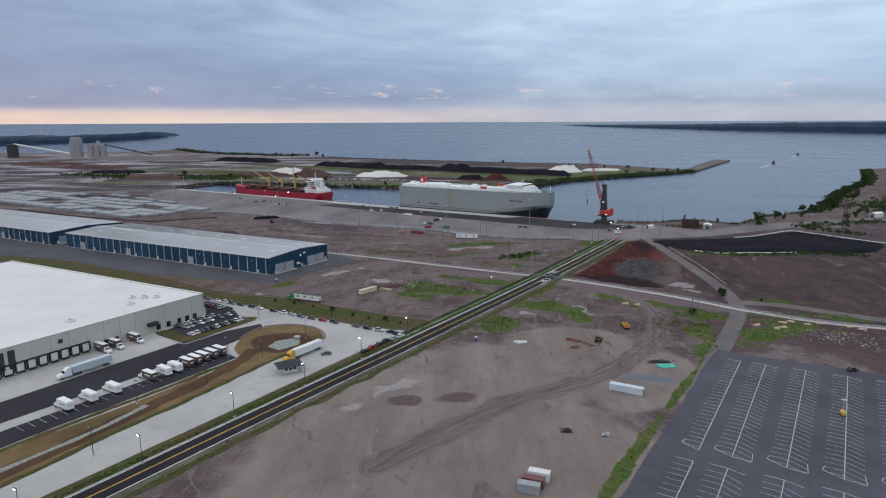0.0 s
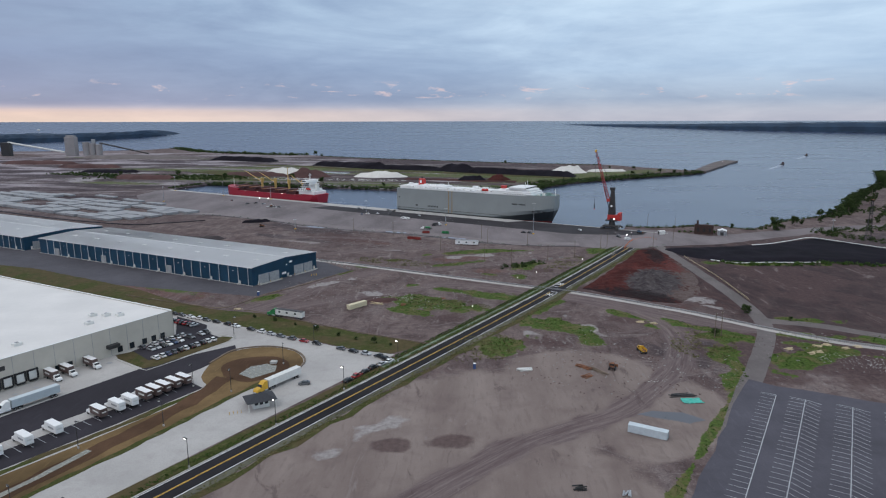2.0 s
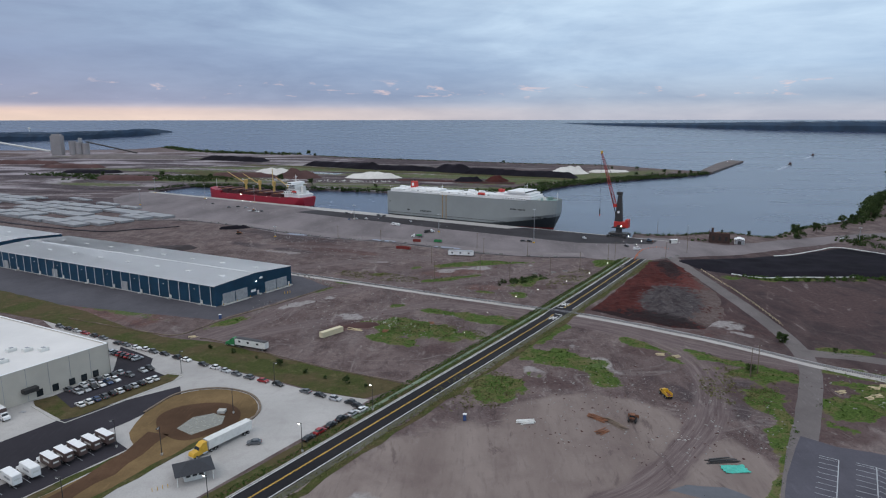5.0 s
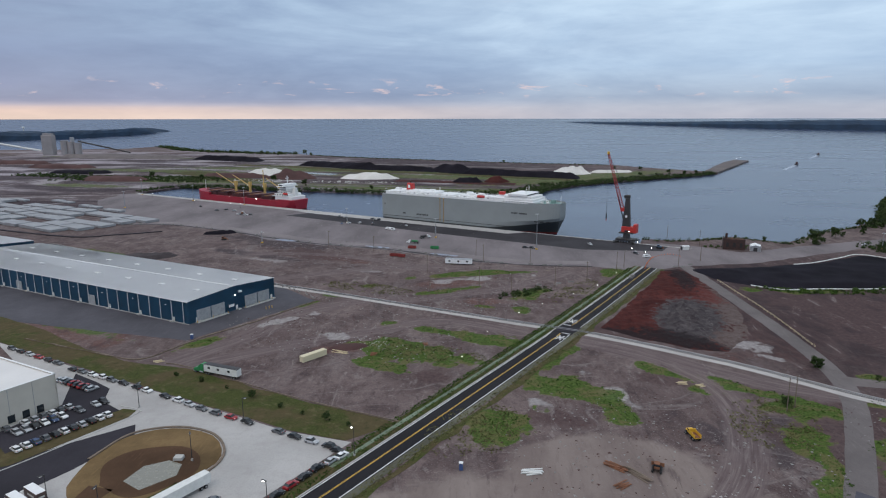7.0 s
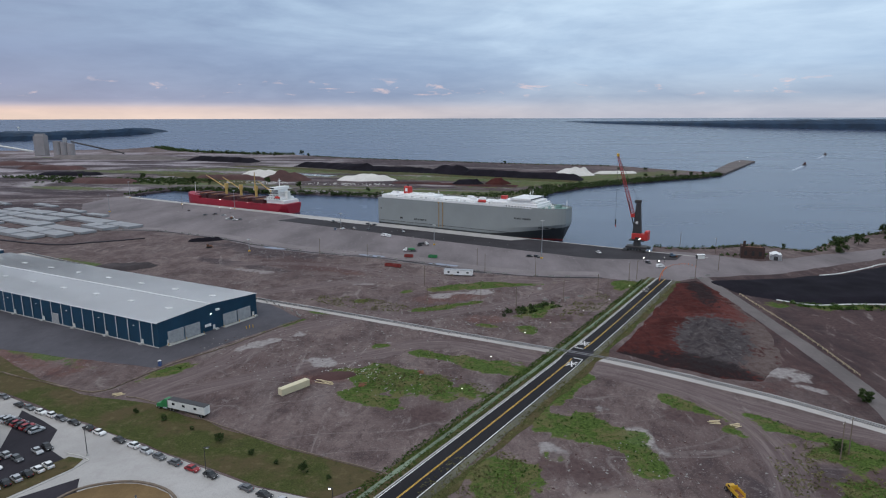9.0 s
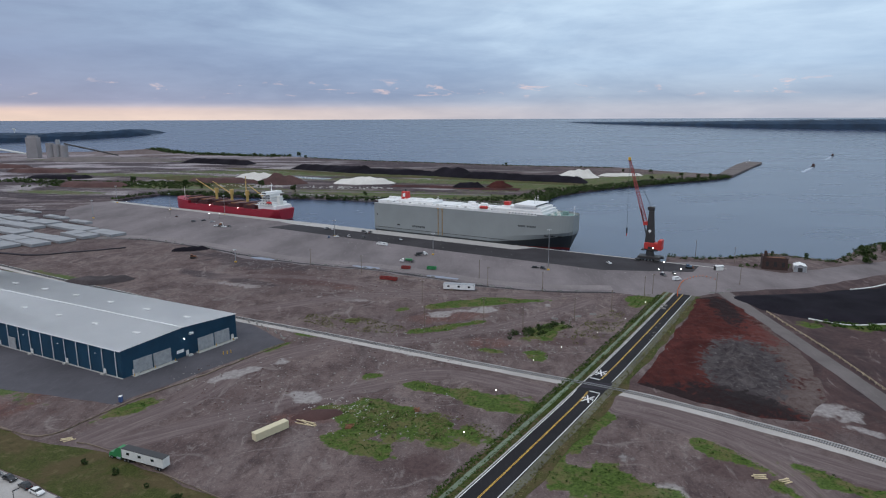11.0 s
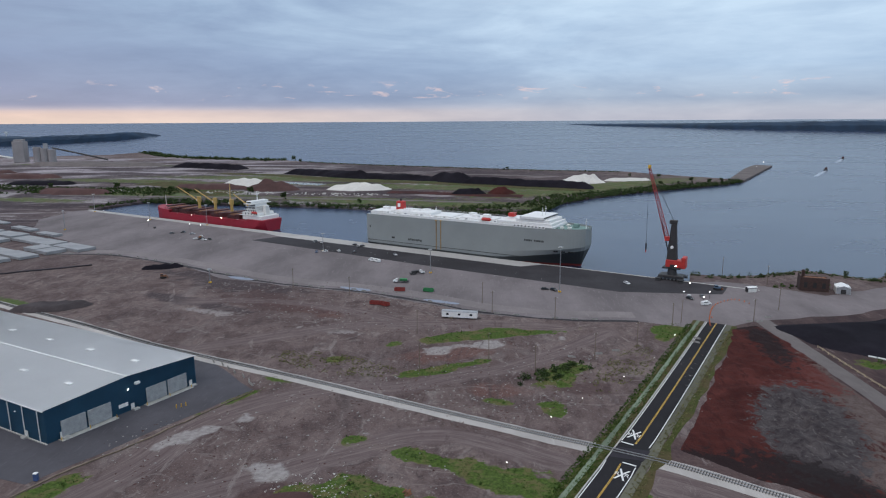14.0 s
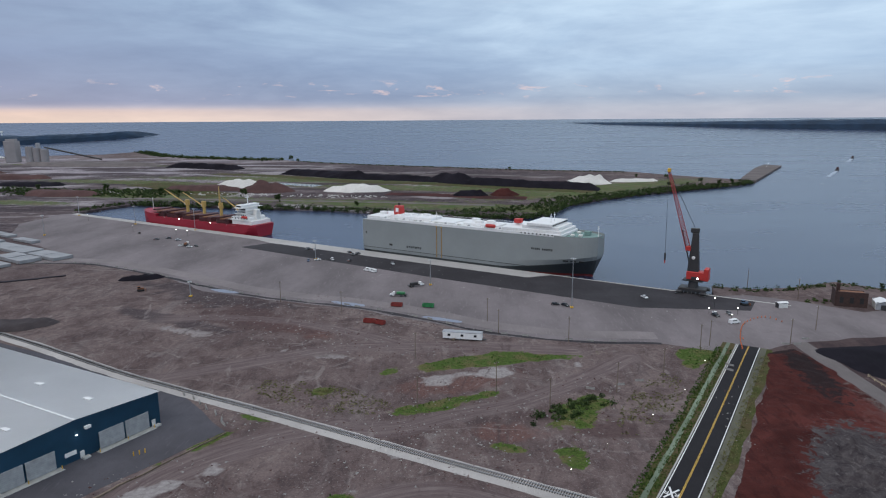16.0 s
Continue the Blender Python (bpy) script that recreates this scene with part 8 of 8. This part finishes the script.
thicket("coal_road_shrubs", [(330, 560), (300, 600), (350, 620), (400, 630)], 18, 5, 1.8, "bushes beside the coal yard road", LEAF, 34, 0.5)
thicket("field_bushes", [(20, 455), (30, 462), (42, 470)], 9, 2.4, 1.7, "dark green bushes beside the haul track", LEAF, 60, 0.36)
thicket("ruin_shrubs", [(180, 600), (200, 598), (215, 600)], 8, 4, 1.2, "low shrubs by the pump house", WEED, 30, 0.35)
thicket("coal_foot_weeds", [(168, 478), (190, 472), (215, 472), (245, 476), (280, 470)], 9, 3, 1.3, "weeds at the foot of the coal", WEED, 40, 0.35)
thicket("coast_scrub", [(-483, 1780), (-640, 1835), (-800, 1925), (-1010, 2170)], 40, 9, 4.0, "scrub along the outer coast", LEAF, 30, 1.2)
thicket("sea_edge_scrub", [(260, 1420), (120, 1460), (5, 1505), (-130, 1570), (-278, 1640), (-400, 1720)], 12, 9, 1.6, "sparse scrub on the seaward edge", LEAF, 20, 0.7)
thicket("inland_scrub", [(-420, 1075), (-520, 1105), (-640, 1140), (-760, 1180)], 50, 9, 2.0, "scrub inland of the basin", LEAF, 30, 0.7)



def tufts(name, spread, count, size, mat, label):
    """Upright grass blades over ellipses."""
    area = np.array([e[2] * e[3] for e in spread])
    pick = rng.choice(len(spread), count, p=area / area.sum())
    e = np.array(spread)[pick]
    r, a = np.sqrt(rng.random(count)), rng.random(count) * 6.2832
    lx, ly = e[:, 2] * r * np.cos(a), e[:, 3] * r * np.sin(a)
    t = np.radians(e[:, 4])
    x, y = e[:, 0] + lx * np.cos(t) - ly * np.sin(t), e[:, 1] + lx * np.sin(t) + ly * np.cos(t)
    keep = np.array([noise.noise(Vector((px * 0.13, py * 0.13, 2))) + 0.6 * noise.noise(Vector((px * 0.5, py * 0.5, 4))) > -0.05 for px, py in zip(x, y)])
    x, y = x[keep], y[keep]
    c = np.column_stack([x, y, np.full(len(x), size * 0.35)])
    v, f = leaves(c, np.full(len(x), size), np.full(len(x), size * 0.5), 5, size * 0.5)
    v[:, 2] = np.maximum(v[:, 2], 0.01)
    return tagged(new(name, leaf_mesh(name, v, f, mat)), label, "grass", kind="stuff")




def field_weeds(name, count, size, mat, label, least=0.5):
    """Blades strewn where the field sheet is weedy."""
    ok = np.argwhere(FIELD_LIE[..., 1] > least)
    at = ok[rng.choice(len(ok), count)] + rng.random((count, 2))
    c = np.column_stack([FIELD_X0 + at[:, 1] * FIELD_CELL, FIELD_Y0 + at[:, 0] * FIELD_CELL, np.full(count, size * 0.3)])
    v, f = leaves(c, np.full(count, size), np.full(count, size * 0.45), 5, size * 0.5)
    v[:, 2] = np.maximum(v[:, 2], 0.03)
    return tagged(new(name, leaf_mesh(name, v, f, mat)), label, "grass", kind="stuff")


field_weeds("weeds", 9000, 0.22, WEED, "patches of green weeds on bare ground", 0.6)
field_weeds("tall_weeds", 500, 0.6, WEED, "taller green weeds on bare ground", 0.85)
tufts("dry_weeds", [(-18, 367, 26, 9, -14), (3, 300, 14, 20, -30), (100, 310, 14, 20, -20), (-60, 470, 30, 10, -20), (60, 470, 8, 30, -30)], 6000, 0.4, DRY, "dry yellowish weeds")


def verge_grass(name, lo, hi, count, mat, label, y0=130):
    line = [p for p in ROAD if p.y > y0]
    k = rng.random(count) * (len(line) - 2)
    i = k.astype(int)
    base = np.array([tuple(p) for p in line])
    p = base[i] + (base[i + 1] - base[i]) * (k - i)[:, None] + np.array(RS) * rng.uniform(lo, hi, count)[:, None]
    p[:, 2] = 0.2
    v, f = leaves(p, np.full(count, 0.4), np.full(count, 0.14), 5, 0.2)
    tagged(new(name, leaf_mesh(name, v, f, mat)), label, "grass", kind="stuff")


verge_grass("verge_weeds", 8.8, 12.0, 2600, WEED, "rank green grass on the road verge", 270)
verge_grass("verge_weeds_low", 5.4, 8.0, 2500, WEED, "short green grass behind the kerb")
verge_grass("shoulder_weeds", -9.0, -5.6, 1800, DRY, "dry grass on the road shoulder")


# ---- rubble and litter ----
def rubble(name, spread, count, size, mat, label):
    bm_v, bm_f = [], []
    area = np.array([e[2] * e[3] for e in spread])
    base = np.array([(1, 0, 0), (-0.5, 0.9, 0), (-0.6, -0.8, 0), (0.05, 0, 0.9)])
    for _ in range(count):
        e = spread[rng.choice(len(spread), p=area / area.sum())]
        r, a = math.sqrt(rng.random()), rng.random() * 6.2832
        lx, ly, t = e[2] * r * math.cos(a), e[3] * r * math.sin(a), radians(e[4])
        o = np.array((e[0] + lx * math.cos(t) - ly * math.sin(t), e[1] + lx * math.sin(t) + ly * math.cos(t), -0.03))
        q = rng.random() * 6.28
        turn = np.array(((math.cos(q), -math.sin(q), 0), (math.sin(q), math.cos(q), 0), (0, 0, 1)))
        s = size * rng.uniform(0.4, 1.0) ** 2 * np.array((rng.uniform(0.6, 1.8), 1, rng.uniform(0.4, 0.9)))
        k = len(bm_v)
        bm_v += ((base * s) @ turn.T + o).tolist()
        bm_f += [(k, k + 1, k + 3), (k + 1, k + 2, k + 3), (k + 2, k, k + 3)]
    me = bpy.data.meshes.new(name)
    me.from_pydata(bm_v, [], bm_f)
    me.materials.append(mat)
    tagged(new(name, me), label, "rubble", kind="stuff")


FIELD = [(20, 200, 80, 60, 60), (-60, 390, 60, 30, -20), (60, 290, 50, 40, 0), (-40, 440, 60, 20, -25), (-80, 560, 90, 40, -25), (10, 460, 50, 40, 30), (100, 440, 24, 50, 0), (160, 300, 40, 26, -16)]
rubble("pale_rubble", [(-46, 378, 12, 9, 0), (-35, 372, 9, 5, 0), (160, 292, 20, 8, -16), (168, 280, 12, 5, -16), (66, 268, 5, 3, 0)], 650, 0.5, LITTER, "pale rubble and litter in the weeds")
rubble("stones", FIELD[1:], 3600, 0.6, BARRIER, "scattered stones on the bare ground")
rubble("dark_clods", FIELD[1:], 2600, 0.6, BROWN_ORE, "dark clods and scraps on the bare ground")
rubble("yard_litter", [(-60, 660, 120, 30, -29), (60, 590, 50, 14, -29), (-250, 760, 90, 20, -29)], 500, 0.5, LITTER, "small pale litter on the terminal")
rubble("slag_lumps", [(108, 416, 15, 26, -10)], 700, 0.6, LITTER, "pale lumps on the slag heap")
rubble("spit_scrap", [(-190, 1070, 80, 14, -8), (-330, 1090, 60, 16, -8), (-560, 1120, 80, 20, -8)], 400, 2.6, LITTER, "pale scrap and parked plant on the spit")


# ---- distant land ----
def wooded_shore(name, spine, depth, tall, label, seed):
    """A far wooded shore: a strip of uneven canopy behind a line of feet (x, y, z, height)."""
    bm = bmesh.new()
    rows = []
    for k, (x, y, z, h) in enumerate(spine):
        d = noise.noise(Vector((x * 0.011, y * 0.011, seed))) + 0.8 * noise.noise(Vector((x * 0.045, y * 0.045, seed)))
        top = h * (1 + tall * d)
        rows.append([bm.verts.new((x, y, z - 1)), bm.verts.new((x, y + depth * 0.02, z + top * 0.55)), bm.verts.new((x, y + depth * 0.10, z + top * 0.9)), bm.verts.new((x, y + depth * 0.3, z + top)), bm.verts.new((x, y + depth, z + top * 0.9))])
    for a, b in zip(rows, rows[1:]):
        for i in range(4):
            bm.faces.new((a[i], b[i], b[i + 1], a[i + 1]))
    bmesh.ops.recalc_face_normals(bm, faces=bm.faces)
    return setting(name, bm, HAZY_WOOD, label, "distant shore")


# the blue haze of distance is painted into this base colour
HAZY_WOOD = plain("haze_blue_woods", (0.027, 0.052, 0.092), 0.95, 0, 0.35, 0.02, 0.12, 0.0)


def shore_line(points, step):
    out = []
    for a, b in zip(points, points[1:]):
        n = max(1, int(math.dist(a[:2], b[:2]) / step))
        out += [tuple(p + (q - p) * i / n for p, q in zip(a, b)) for i in range(n)]
    return out + [points[-1]]


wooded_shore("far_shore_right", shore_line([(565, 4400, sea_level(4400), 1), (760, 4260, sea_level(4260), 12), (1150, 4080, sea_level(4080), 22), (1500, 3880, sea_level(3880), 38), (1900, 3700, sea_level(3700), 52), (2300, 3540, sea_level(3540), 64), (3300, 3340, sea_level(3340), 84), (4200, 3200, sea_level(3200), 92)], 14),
             260, 0.08, "far wooded shore across the bay, haze painted in its blue", 3)
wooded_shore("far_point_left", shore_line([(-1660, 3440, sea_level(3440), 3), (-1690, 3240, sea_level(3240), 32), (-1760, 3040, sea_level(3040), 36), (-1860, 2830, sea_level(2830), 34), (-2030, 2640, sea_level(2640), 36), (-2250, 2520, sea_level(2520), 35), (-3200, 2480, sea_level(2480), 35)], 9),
             220, 0.22, "wooded point across the water, coloured with painted haze", 8)
for i in range(14):
    x, y = -2030 - i * 26 + (i % 3) * 7, 2634 - i * 9
    h = thing("cottage", pose(x, y - 8, sea_level(y)), "tiny pale cottage on the far point", "house", "far cottages")
    part("walls", box(0, 0, 3, 11, 8, 7, 0.2), OFF_WHITE, h)
    part("roof", box(0, 0, 7.2, 12, 9, 2.4, 0.2, None, (0.9, 0.2)), GREY_PAINT, h)
tower = thing("water_tower", pose(-1990, 2900, 20), "small white water tower above the woods", "water tower")
part("stem", rod((0, 0, 0), (0, 0, 26), 2, 1.6, 8), OFF_WHITE, tower)
part("tank", rod((0, 0, 26), (0, 0, 33), 6, 5, 12), OFF_WHITE, tower)
